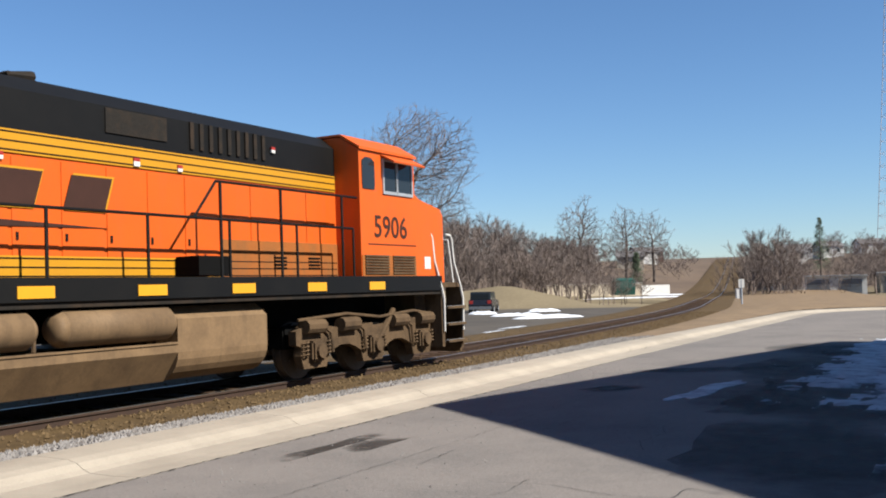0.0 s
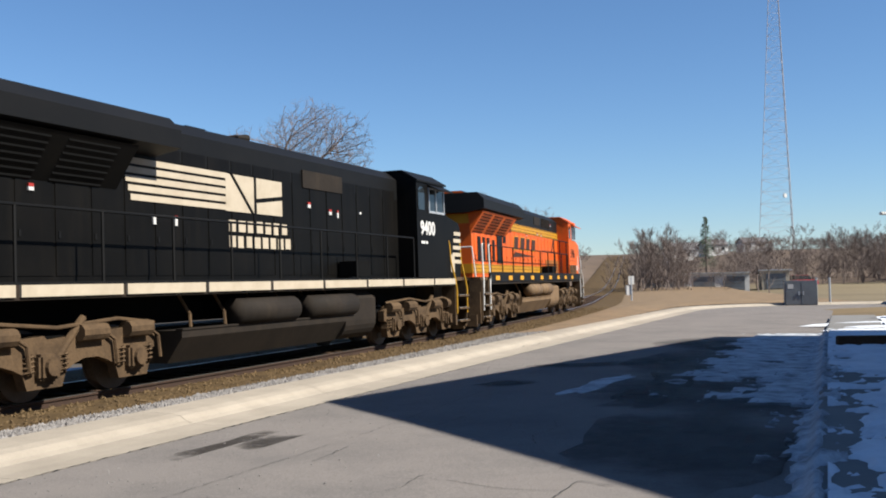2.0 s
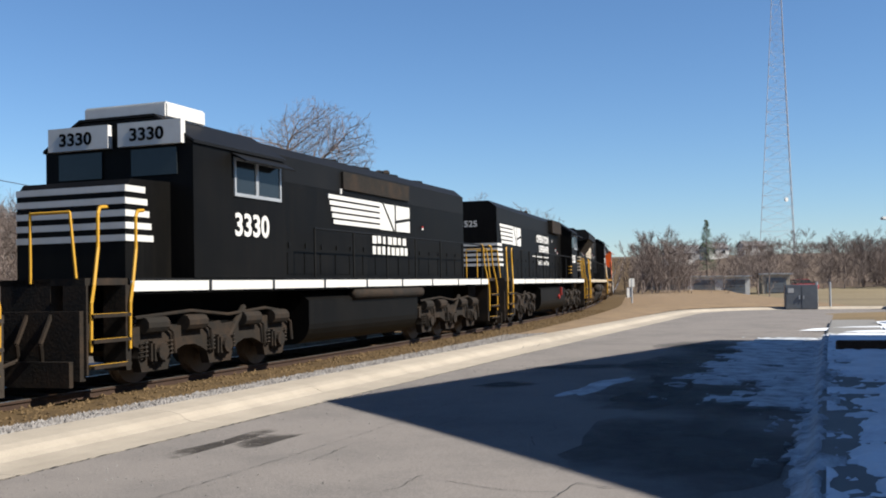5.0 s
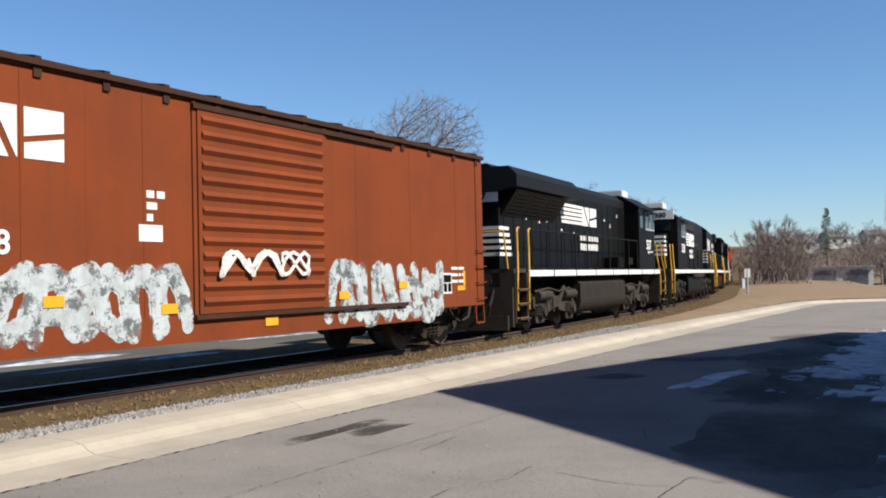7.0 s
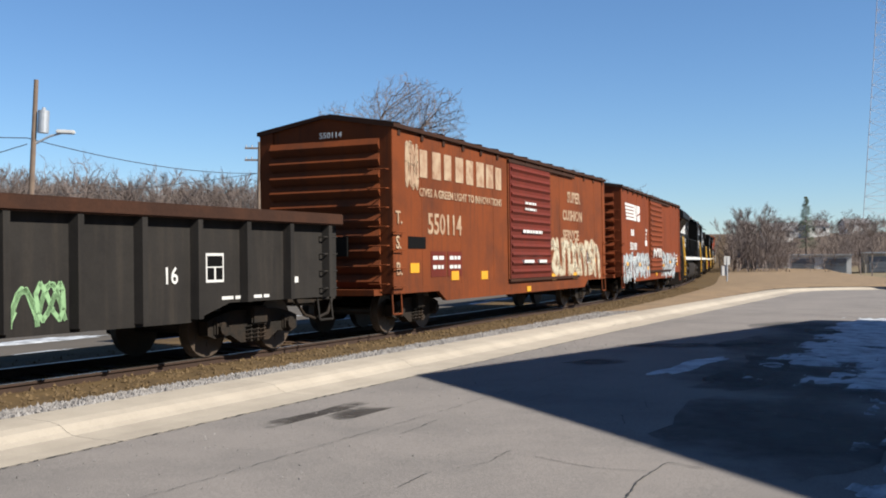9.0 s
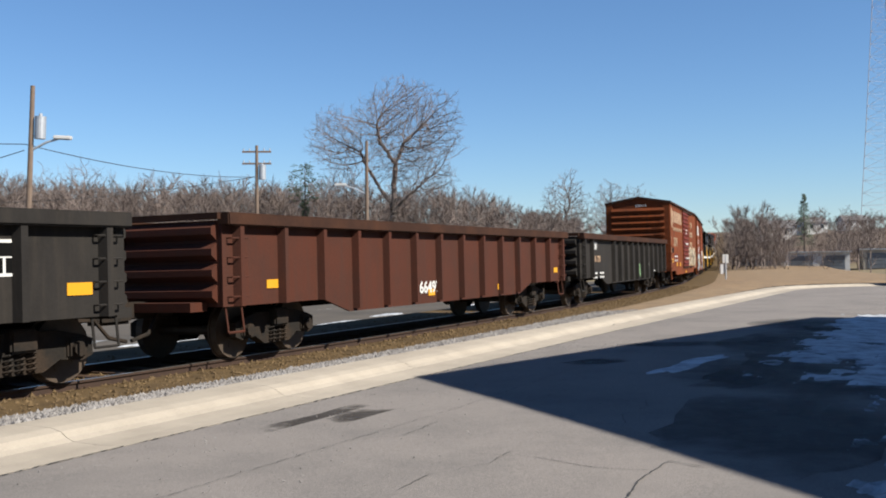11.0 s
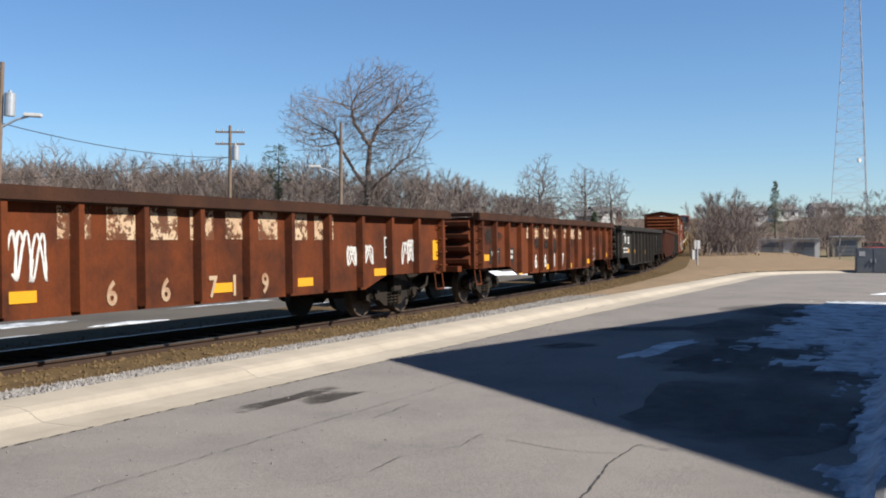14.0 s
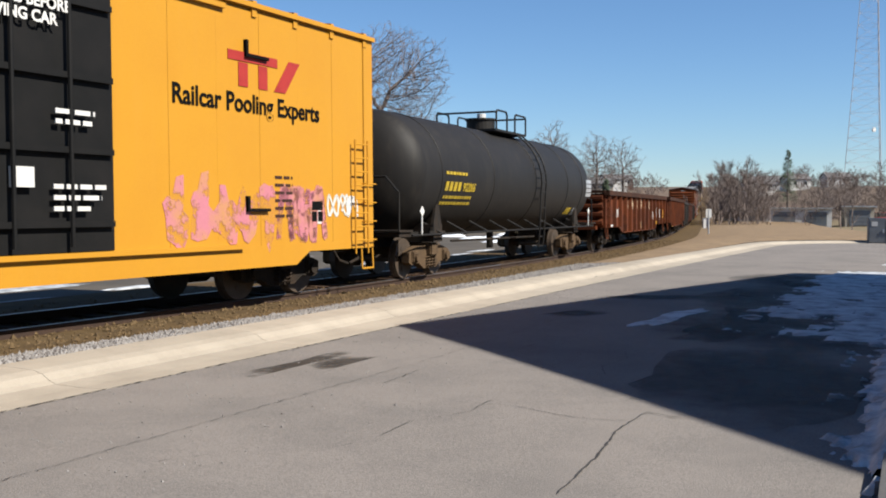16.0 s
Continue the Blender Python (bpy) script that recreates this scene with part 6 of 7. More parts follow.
    boxes("placard", [(-8.58, -8.53, -0.4, 0.1, 1.72, 1.84)], WHITE, car)
    tilt_text_box(car, 5.6, 1.45, w)
    return car


def tank_car():
    car = tagged(new("tank_car"), "matt black steel tank car with top platform and yellow stencils", "tank car", "train cars")
    r, zc, x0, x1 = 1.47, 2.36, -7.75, 7.75
    bm = bmesh.new()
    prof = [(x0, 0.02)] + [(x0 + 0.75 * (1 - math.cos(a)), r * math.sin(a)) for a in np.linspace(0.12, math.pi / 2, 8)]
    prof += [(-x, y) for x, y in prof[::-1]]
    rings = []
    for x, y in prof:
        rings.append([bm.verts.new((x, y * math.cos(a), zc + y * math.sin(a))) for a in np.linspace(0, 2 * math.pi, 48, endpoint=False)])
    for p, q in zip(rings, rings[1:]):
        for i in range(48):
            bm.faces.new((p[i], p[(i + 1) % 48], q[(i + 1) % 48], q[i]))
    bmesh.ops.recalc_face_normals(bm, faces=bm.faces)
    part("tank", bm, TANKBLACK, car, "", True)
    for x in (-6.1, -2.6, 1.0, 4.4, 6.2):
        bm = bmesh.new()
        ring = [(x, (r + 0.004) * math.cos(a), zc + (r + 0.004) * math.sin(a)) for a in np.linspace(0, 2 * math.pi, 49)]
        pipe(bm, ring, 0.012, 5)
        part("weld_seam", bm, TANKBLACK, car)
    # stub sills, bolsters, walkway
    for s in (-1, 1):
        boxes("stub_sill", [(min(s * 4.6, s * 8.2), max(s * 4.6, s * 8.2), -0.3, 0.3, 0.7, 1.05), (min(s * 7.2, s * 8.2), max(s * 7.2, s * 8.2), -1.35, 1.35, 0.95, 1.05)], GRIME, car)
        bm = bmesh.new()
        for y in (-1, 1):
            prism(bm, [(s * 5.6, y * 1.32), (s * 6.5, y * 1.32), (s * 6.5, y * 1.25), (s * 5.6, y * 1.25)], "z", 0.95, 1.05)
            prism(bm, [(s * 5.7, 1.0), (s * 6.3, 1.0), (s * 6.05, 1.75), (s * 5.95, 1.75)], "y", y * 1.26 - 0.03, y * 1.26 + 0.03)
        box(bm, min(s * 5.75, s * 6.25), max(s * 5.75, s * 6.25), -1.3, 1.3, 0.8, 1.2)
        part("bolster", bm, GRIME, car)
        bm = bmesh.new()
        pipe(bm, [(s * 8.1, -1.3, 1.0), (s * 8.1, -1.3, 1.9), (s * 7.9, -0.9, 2.25), (s * 7.9, 0.9, 2.25), (s * 8.1, 1.3, 1.9), (s * 8.1, 1.3, 1.0)], 0.025, 6)
        part("safety_rail", bm, TANKBLACK, car)
        freight_truck(car, s * 6.0, DUST)
        coupler(car, s * 8.67)
        boxes("end_platform", [(min(s * 7.6, s * 8.3), max(s * 7.6, s * 8.3), -1.4, 1.4, 1.06, 1.1)], GRIME, car)
    bm = bmesh.new()
    pipe(bm, [(-7.7, -1.42, 0.98), (7.7, -1.42, 0.98)], 0.025, 6)
    for x in np.arange(-6, 6.1, 1.5):
        pipe(bm, [(x, -1.42, 0.98), (x - 0.25, -1.0, 1.25)], 0.03, 5)
    part("side_rail", bm, TANKBLACK, car)
    bm = bmesh.new()
    pipe(bm, [(-3.5, -0.6, 0.75), (3.5, -0.6, 0.7)], 0.03, 6)
    pipe(bm, [(0.2, -0.3, 0.95), (0.2, -0.3, 0.45)], 0.1, 10)
    part("bottom_valve", bm, GRIME, car)
    # top platform, dome, rails, ladder
    zt = zc + r
    boxes("platform", [(-0.9, 1.8, -0.9, -0.35, zt - 0.08, zt - 0.02), (-0.9, 1.8, 0.35, 0.9, zt - 0.08, zt - 0.02)], TANKBLACK, car)
    bm = bmesh.new()
    rod(bm, (0.3, 0, zt - 0.1), (0.3, 0, zt + 0.32), 0.42, 24)
    rod(bm, (0.3, 0, zt + 0.32), (0.3, 0, zt + 0.37), 0.46, 24)
    part("manway", bm, TANKBLACK, car)
    bm = bmesh.new()
    rod(bm, (0.1, -0.1, zt + 0.37), (0.1, -0.1, zt + 0.5), 0.13, 12)
    part("relief_valve", bm, WHITE, car)
    for a, b, end in ((-0.85, 0.05, -0.85), (0.75, 1.75, 1.75)):
        bm = bmesh.new()
        for y in (-0.9, 0.9):
            pipe(bm, [(a, y, zt - 0.05), (a, y, zt + 0.42), (a + 0.08, y, zt + 0.5), (b - 0.08, y, zt + 0.5), (b, y, zt + 0.42), (b, y, zt - 0.05)], 0.028, 6)
        pipe(bm, [(end, -0.9, zt + 0.45), (end, 0.9, zt + 0.45)], 0.028, 6)
        part("platform_rail", bm, TANKBLACK, car)
    bm = bmesh.new()
    arc = [((r + 0.16) * math.sin(a), zc + (r + 0.16) * math.cos(a)) for a in np.linspace(0.4, 1.75, 9)]
    for x in (1.05, 1.5):
        pipe(bm, [(x, -y, z) for y, z in arc] + [(x, -1.55, 0.8), (x, -1.5, 0.45)], 0.025, 6)
    for y, z in arc + [(1.58, 1.6), (1.56, 1.2), (1.5, 0.75), (1.5, 0.48)]:
        rod(bm, (1.05, -y, z), (1.5, -y, z), 0.018, 6)
    part("ladder", bm, TANKBLACK, car)

    def on_tank(x, z):
        """Lettering pose on the round side."""
        k = math.asin(min(1, (z - zc) / r))
        return Matrix.Translation((x, -(r + 0.012) * math.cos(k), z)) @ pose(0, 0, 0, 90 - math.degrees(k), 0, 0)
    words("car_number", "902066", 0.3, YELLOWTEXT, car, on_tank(-4.8, 1.98), 0.92, 0.004)
    for k in range(4):
        bm = bmesh.new()
        box(bm, -5.9 + k * 0.26, -5.72 + k * 0.26, -0.004, 0.004, 0, 0.22)
        bmesh.ops.transform(bm, matrix=on_tank(0, 1.98) @ pose(0, 0, 0, -90, 0, 0), verts=bm.verts)
        part("reporting_mark", bm, YELLOWTEXT, car)
    for x, y0, y1, z0, z1 in ((-7.70, 0.2, 0.5, 2.9, 3.02), (-7.63, 0.55, 0.85, 2.9, 3.02), (-7.71, 0.3, 0.5, 2.78, 2.83), (-7.64, 0.55, 0.8, 2.78, 2.83), (-7.65, 0.55, 0.8, 2.68, 2.73), (-7.66, 0.6, 0.8, 2.58, 2.63)):
        boxes("stencil", [(x, x + 0.1, y0, y1, z0, z1)], YELLOWTEXT, car)
    for x, z, n in ((-5.88, 2.36, 1.35), (-5.9, 1.8, 1.75), (-5.97, 1.66, 1.75)):
        bm = bmesh.new()
        xx, rng = x, random.Random(int(z * 100))
        while xx < x + n:
            q = rng.uniform(0.08, 0.2)
            box(bm, xx, xx + q, -0.004, 0.004, 0, 0.07)
            xx += q + 0.05
        bmesh.ops.transform(bm, matrix=on_tank(0, z) @ pose(0, 0, 0, -90, 0, 0), verts=bm.verts)
        part("stencil", bm, YELLOWTEXT, car)
    for rows, mt, nm in (([(6.7, 7.35, 2.0, 2.6)], STEEL, "data_plate"), ([(4.9, 5.5, 1.4, 1.62)], YELLOWTEXT, "data_plate"), ([(5.8, 6.15, 1.38, 1.6)], WHITE, "data_plate")):
        for a, b, c, d in rows:
            bm = bmesh.new()
            kk = 4
            for i in range(kk):
                z0 = c + (d - c) * i / kk
                box(bm, a, b, -0.004, 0.004, 0.008, (d - c) / kk - (0.02 if nm == "data_plate" and mt is STEEL else -0.002))
                bmesh.ops.transform(bm, matrix=on_tank(0, z0) @ pose(0, 0, 0, -90, 0, 0), verts=bm.verts[-8:])
            part(nm, bm, mt, car)
    for x in (-7.2, 7.15):
        bm = bmesh.new()
        m = Matrix.Translation((x, -1.44, 1.5)) @ pose(0, 0, 0, 0, 45, 0)
        bmesh.ops.create_cube(bm, size=1, matrix=m @ Matrix.Diagonal((0.17, 0.01, 0.17, 1)))
        box(bm, x - 0.02, x + 0.02, -1.44, -1.42, 1.0, 1.4)
        part("placard", bm, WHITE, car)
    return car


TRAIN = [(loco_orange, 22.29), (loco_black_a, 22.33), (loco_black_b, 21.07), (loco_black_c, 21.02), (loco_black_d, 19.67), (boxcar_marked, 18.19), (boxcar_lettered, 18.6),
         (gondola_a, 18.08), (gondola_b, 18.22), (gondola_c, 18.09), (gondola_d, 18.3), (gondola_e, 18.49), (tank_car, 17.34), (boxcar_yellow, 18.5)]
CARS = []
_back = 0.0
for make, length in TRAIN:
    CARS.append((make(), _back + length / 2, length))
    _back += length
LEAN = radians(0.741)


def car_pose(s, length):
    """A car on its two trucks, s metres along the track, leaning with the banked curve."""
    a, b = track(s + length * 0.33)[0], track(s - length * 0.33)[0]
    x = (a - b).normalized()
    y = Vector((0, 0, 1)).cross(x).normalized()
    z = x.cross(y)
    y2, z2 = y * math.cos(LEAN) - z * math.sin(LEAN), z * math.cos(LEAN) + y * math.sin(LEAN)
    m = Matrix((x, y2, z2)).transposed().to_4x4()
    m.translation = (a + b) / 2
    return m


def motions():
    for car, back, length in CARS:
        rows = []
        for k in range(33):
            t = k * 0.5
            front = 1.2 + 15.19 * t + 0.0235 * t * t
            rows.append((t, car_pose(front - back, length)))
        walk(car, rows)
    # wheels roll without slipping; wheels of one size share their turning
    for r in (0.45, 0.5):
        sets = [w for w, q in SPIN if q == r]
        rows = []
        for k in range(481):
            t = k / FPS
            rows.append((t, pose(0, 0, 0, 0, math.degrees((15.19 * t + 0.0235 * t * t) / r) % 360, 0)))
        walk(sets[0], rows)
        keys = sets[0].animation_data
        for w in sets[1:]:
            w.rotation_mode = "QUATERNION"
            w.animation_data_create()
            w.animation_data.action = keys.action
            w.animation_data.action_slot = keys.action_slot


# ---------- trees ----------
def crown_tree(seed, lobes, stems, count, kill=0.5, step=0.4, reach=5.0, tip=0.012, twigs=2, twig_len=0.6, sides=3, butt=0.3):
    """A bare tree grown towards points spread through the lobes of its crown; the limbs thicken towards the foot.
    lobes: (x, y, z, rx, ry, rz, weight); stems: lists of points, the first one the trunk."""
    rng = np.random.default_rng(seed)
    total = sum(l[6] for l in lobes)
    pts = []
    for x, y, z, rx, ry, rz, wt in lobes:
        n = int(count * wt / total)
        d = rng.normal(size=(n, 3))
        d /= np.linalg.norm(d, axis=1)[:, None]
        r = rng.uniform(0.1, 1, n) ** 0.42
        pts.append(d * r[:, None] * (rx, ry, rz) * (1 + 0.12 * rng.normal(size=(n, 1))) + (x, y, z))
    A = np.concatenate(pts)
    P, par = [], []
    for st in stems:
        last = -1
        if P:
            last = int(np.argmin([sum((a - b) ** 2 for a, b in zip(p, st[0])) for p in P]))
        for p, q in zip(st, st[1:]):
            m = max(2, int(math.dist(p, q) / step))
            for i in range(m):
                u = i / m
                if i == 0 and last >= 0 and p == st[0]:
                    continue
                P.append(tuple(a + (b - a) * u + float(rng.normal(0, 0.05)) for a, b in zip(p, q)))
                par.append(last)
                last = len(P) - 1
    N = np.array(P)
    D = np.full(len(A), 1e9)
    near = np.zeros(len(A), int)
    for i, p in enumerate(N):
        d = ((A - p) ** 2).sum(1)
        m = d < D
        D[m], near[m] = d[m], i
    for turn in range(60):
        live = D < reach * reach * (9 if turn < 6 else 1)
        if not live.any():
            break
        src = np.unique(near[live])
        pull = np.zeros((len(N), 3))
        v = A[live] - N[near[live]]
        np.add.at(pull, near[live], v / (np.linalg.norm(v, axis=1)[:, None] + 1e-6))
        g = pull[src] + rng.normal(0, 0.18, (len(src), 3)) + (0, 0, 0.12)
        g /= np.linalg.norm(g, axis=1)[:, None] + 1e-6
        fresh = N[src] + g * step
        base = len(N)
        N = np.concatenate([N, fresh])
        par += src.tolist()
        for i in range(len(fresh)):
            d = ((A - fresh[i]) ** 2).sum(1)
            m = d < D
            D[m], near[m] = d[m], base + i
        keep = D > kill * kill
        A, D, near = A[keep], D[keep], near[keep]
        if not len(A) or len(N) > 14000:
            break
    load = np.full(len(N), tip ** 2.5)
    kids = np.zeros(len(N), int)
    for i in range(len(N) - 1, -1, -1):
        if par[i] >= 0:
            load[par[i]] += load[i]
            kids[par[i]] += 1
    R = load ** (1 / 2.5)
    R *= butt / R[0] if R[0] > butt else 1.0
    R = np.maximum(R, tip)
    V, F = [], []

    def seg(p, q, r0, r1, n):
        d = q - p
        u = np.cross(d, (0.3, 0.5, 0.81) if n > 2 else rng.normal(size=3))
        u /= np.linalg.norm(u) + 1e-9
        w = np.cross(d, u)
        w /= np.linalg.norm(w) + 1e-9
        b = len(V)
        for c, r in ((p, r0), (q, r1)):
            for k in range(n):
                a = 6.2832 * k / n
                V.append(tuple(c + (u * math.cos(a) + w * math.sin(a)) * r))
        for k in range(n if n > 2 else 1):
            F.append((b + k, b + (k + 1) % n, b + n + (k + 1) % n, b + n + k))

    for i in range(1, len(N)):
        if par[i] >= 0:
            r = R[i]
            seg(N[par[i]], N[i], min(R[par[i]], r * 1.5), r, sides if r < 0.06 else max(sides, 6 if r > 0.12 else 4))
    for i in range(len(N)):
        if R[i] < tip * 3.2 and par[i] >= 0:
            d = N[i] - N[par[i]]
            d /= np.linalg.norm(d) + 1e-9
            for _ in range(twigs if kids[i] else twigs + 1):
                e = d + rng.normal(0, 0.42, 3) + (0, 0, 0.14)
                e /= np.linalg.norm(e)
                seg(N[i], N[i] + e * twig_len * rng.uniform(0.5, 1.3), tip * 0.8, tip * 0.4, 2)
    return V, F


def ground_at(x, y):
    return -0.42 + ground_rise(x, y)


def big_tree(seed, x, y, height, label, lobes=None, stems=None, count=1500, trunk=0.3, twig=0.012, wide=0.3, foot=0.3, twigs=2, kill=0.42):
    h = height
    if lobes is None:
        rng = random.Random(seed)
        lobes = [(0, 0, h * (0.5 + foot / 2), h * wide, h * wide, h * (0.5 - foot / 2) * 0.98, 1.0), (h * wide * rng.uniform(-0.6, 0.6), 0, h * 0.5, h * wide * 0.7, h * wide * 0.7, h * 0.2, 0.35)]
        stems = [[(0, 0, -0.3), (rng.uniform(-0.2, 0.2), 0, h * foot), (rng.uniform(-0.3, 0.3), 0.1, h * 0.62)]]
    V, F = crown_tree(seed, lobes, stems, count, kill, kill * 0.86, h * 0.3, twig, twigs, 0.6, 3, trunk)
    t = tagged(new("tree"), label, "tree")
    t.matrix_basis = pose(x, y, ground_at(x, y))
    cut = height * 0.42
    low = [f for f in F if max(V[i][2] for i in f) < cut]
    high = [f for f in F if max(V[i][2] for i in f) >= cut]
    sheet("trunk", V, low, BARK, t)
    sheet("crown", V, high, TWIGS, t)
    return t


big_tree(21, -3.1, 105, 20.6, "tall bare deciduous tree with a wide rounded crown",
         [(1.7, 0, 15.3, 5.3, 5.0, 5.3, 1.0), (-5.4, 0.5, 14.6, 3.2, 3.3, 3.5, 0.36), (3.8, -0.5, 10.4, 3.0, 2.6, 1.7, 0.16)],
         [[(0, 0, -0.3), (0.1, 0, 8.0), (0.4, 0.1, 12.3), (1.5, 0.2, 15.0)], [(0.1, 0, 7.8), (-1.4, 0.2, 9.9), (-2.6, 0.4, 12.0), (-3.4, 0.4, 13.8)],
          [(0.15, 0, 7.2), (1.4, -0.3, 8.7), (3.4, -0.5, 10.2)], [(0.4, 0.1, 12.0), (-1.2, -0.6, 14.6), (-1.6, -0.8, 16.5)]], 5600, 0.52, 0.0105, twigs=3, kill=0.34)
big_tree(9, -7.6, 112, 14.0, "bare deciduous tree with an upright crown", count=600, trunk=0.28, wide=0.22)
big_tree(12, -33.5, 100, 12.6, "slender bare tree with a rounded crown", count=700, trunk=0.2, wide=0.24, foot=0.35)
big_tree(14, -37.5, 100, 11.6, "slender bare tree with a rounded crown", count=600, trunk=0.18, wide=0.22, foot=0.35)
big_tree(15, 21.3, 150, 14.3, "bare tree with a dense rounded crown", count=1500, trunk=0.28, twig=0.018, wide=0.25, foot=0.15, twigs=3)
big_tree(17, 35.5, 190, 15.0, "bare tree with a dense rounded crown", count=1000, trunk=0.28, twig=0.02, wide=0.26, foot=0.15, twigs=3)
big_tree(18, 45.0, 210, 14.0, "bare tree with a dense rounded crown", count=1000, trunk=0.28, twig=0.02, wide=0.28, foot=0.12, twigs=3)


def broom_tree(seed, h, wide, foot, limbs, tip, twigs):
    """A far bare tree: a trunk, rising limbs that bend upright, straight branches and a spray of twigs."""
    rng = random.Random(seed)
    V, F = [], []

    def seg(p, q, r0, r1):
        d = q - p
        u = d.cross(Vector((rng.gauss(0, 1), rng.gauss(0, 1), rng.gauss(0, 0.3)))).normalized()
        n = len(V)
        V.extend((tuple(p - u * r0), tuple(p + u * r0), tuple(q + u * r1), tuple(q - u * r1)))
        F.append((n, n + 1, n + 2, n + 3))

    def spray(p, d, size, many):
        for _ in range(many):
            e = (d + Vector((rng.gauss(0, 0.42), rng.gauss(0, 0.42), rng.gauss(0.12, 0.3)))).normalized()
            seg(p, p + e * size * rng.uniform(0.5, 1.2), tip, tip * 0.5)

    p, top = Vector((0, 0, -0.4)), h * 0.8
    spine = [p]
    for k in range(6):
        q = Vector((rng.gauss(0, 0.02) * h, rng.gauss(0, 0.02) * h, top * (k + 1) / 6))
        seg(p, q, h * 0.012 * (1 - k / 8), h * 0.012 * (1 - (k + 1) / 8))
        spine.append(q)
        p = q
    spray(p, Vector((0, 0, 1)), h * 0.12, twigs * 2)
    for i in range(limbs):
        t = foot + (0.95 - foot) * rng.random()
        a = spine[min(5, int(t * 6))].lerp(spine[min(6, int(t * 6) + 1)], t * 6 % 1)
        az, rise = rng.uniform(0, 6.28), rng.uniform(0.35, 1.0)
        d = Vector((math.cos(az), math.sin(az), rise)).normalized()
        L = h * wide * (0.55 + 0.75 * math.sin(3.1416 * min(1, 0.2 + t * 0.75))) * rng.uniform(0.7, 1.1)
        r = h * 0.0036
        for k in range(4):
            b = a + d * L / 4
            seg(a, b, r, r * 0.75)
            r *= 0.75
            a = b
            d = (d + Vector((rng.gauss(0, 0.1), rng.gauss(0, 0.1), 0.16))).normalized()
            for _ in range(2 if k < 3 else 3):
                e = (d + Vector((rng.gauss(0, 0.5), rng.gauss(0, 0.5), rng.gauss(0.15, 0.3)))).normalized()
                c = a + e * L * rng.uniform(0.18, 0.36)
                seg(a, c, max(tip * 1.2, r * 0.7), tip)
                spray(a.lerp(c, 0.55), e, h * 0.06, twigs // 2)
                spray(c, e, h * 0.065, twigs)
    return V, F


def woods(name, spots, label, kinds, material=TWIGS):
    """Many far bare trees as one thing."""
    lib = []
    for k, (h, wide, foot, count, tip, twigs) in enumerate(kinds):
        V, F = broom_tree(300 + k, h, wide, foot, count, tip, twigs)
        lib.append((np.array(V), np.array(F), h))
    VV, FF, n = [], [], 0
    rng = random.Random(8)
    for x, y, h in spots:
        V, F, h0 = lib[rng.randrange(len(lib))]
        a = rng.uniform(0, 6.28)
        k = h / h0
        c, s = math.cos(a) * k, math.sin(a) * k
        W = np.stack([V[:, 0] * c - V[:, 1] * s + x, V[:, 0] * s + V[:, 1] * c + y, V[:, 2] * k + ground_at(x, y)], 1)
        VV.append(W)
        FF.append(F + n)
        n += len(W)
    VV, FF = np.concatenate(VV), np.concatenate(FF)
    return tagged(sheet(name, VV.tolist(), FF.tolist(), material, None, label), category="woods", kind="stuff")


rng = random.Random(3)
KINDS = [(12.0, 0.2, 0.2, 11, 0.017, 4), (12.0, 0.18, 0.3, 10, 0.017, 4), (12.0, 0.23, 0.18, 12, 0.017, 4), (12.0, 0.2, 0.25, 11, 0.017, 4), (12.0, 0.26, 0.2, 12, 0.017, 4)]
spots = []
for k in range(480):
    d = rng.uniform(120, 180)
    a = rng.uniform(-0.52, 0.15)
    x, y = d * math.sin(a), d * math.cos(a)
    if abs(a + 0.02) < 0.06 and d < 130:
        continue
    spots.append((x, y, rng.uniform(10.8, 14.0) * (1.0 - 0.35 * max(0, a) / 0.15)))
woods("left_woods", spots, "brown leafless woods on the rising ground", KINDS)
spots = []
for k in range(320):
    a, d = rng.uniform(-0.52, 0.2), rng.uniform(116, 124)
    if k % 2:
        d = rng.uniform(124, 170)
    spots.append((d * math.sin(a), d * math.cos(a), rng.uniform(4.0, 7.0) * (1.0 if a < 0.12 else 0.6)))
SCRUB = [(6.0, 0.34, 0.05, 8, 0.018, 4), (6.0, 0.4, 0.05, 8, 0.018, 4), (6.0, 0.3, 0.08, 7, 0.018, 4)]
woods("scrub", spots, "brown leafless scrub at the edge of the woods", SCRUB)
spots = []
CLUMPS = [(0.298, 0.009, 7.8, 18), (0.318, 0.011, 9.2, 24), (0.342, 0.012, 8.0, 16), (0.37, 0.015, 5.0, 14), (0.398, 0.01, 7.2, 14), (0.415, 0.009, 8.6, 16), (0.45, 0.02, 5.8, 24), (0.5, 0.025, 8.2, 50), (0.55, 0.03, 8.6, 56), (0.6, 0.03, 8.6, 40)]
for mid, width, tall, many in CLUMPS:
    for k in range(many):
        a, d = rng.gauss(mid, width), rng.uniform(124, 150) + (30 if mid > 0.43 else 0)
        if 0.355 < mid < 0.43 and k % 4:
            d = rng.uniform(155, 178)
        spots.append((d * math.sin(a), d * math.cos(a), tall * rng.uniform(0.55, 1.08)))
BRUSH = [(8.0, 0.24, 0.08, 10, 0.009, 6), (8.0, 0.2, 0.12, 9, 0.009, 6), (8.0, 0.28, 0.06, 11, 0.009, 6), (8.0, 0.22, 0.2, 10, 0.009, 6)]
woods("thicket", spots, "grey-brown leafless thicket beside the field", BRUSH)
spots = []
for k in range(170):
    d = rng.uniform(230, 380)
    a = rng.uniform(-0.5, 0.66)
    if 0.25 < a < 0.3:
        continue
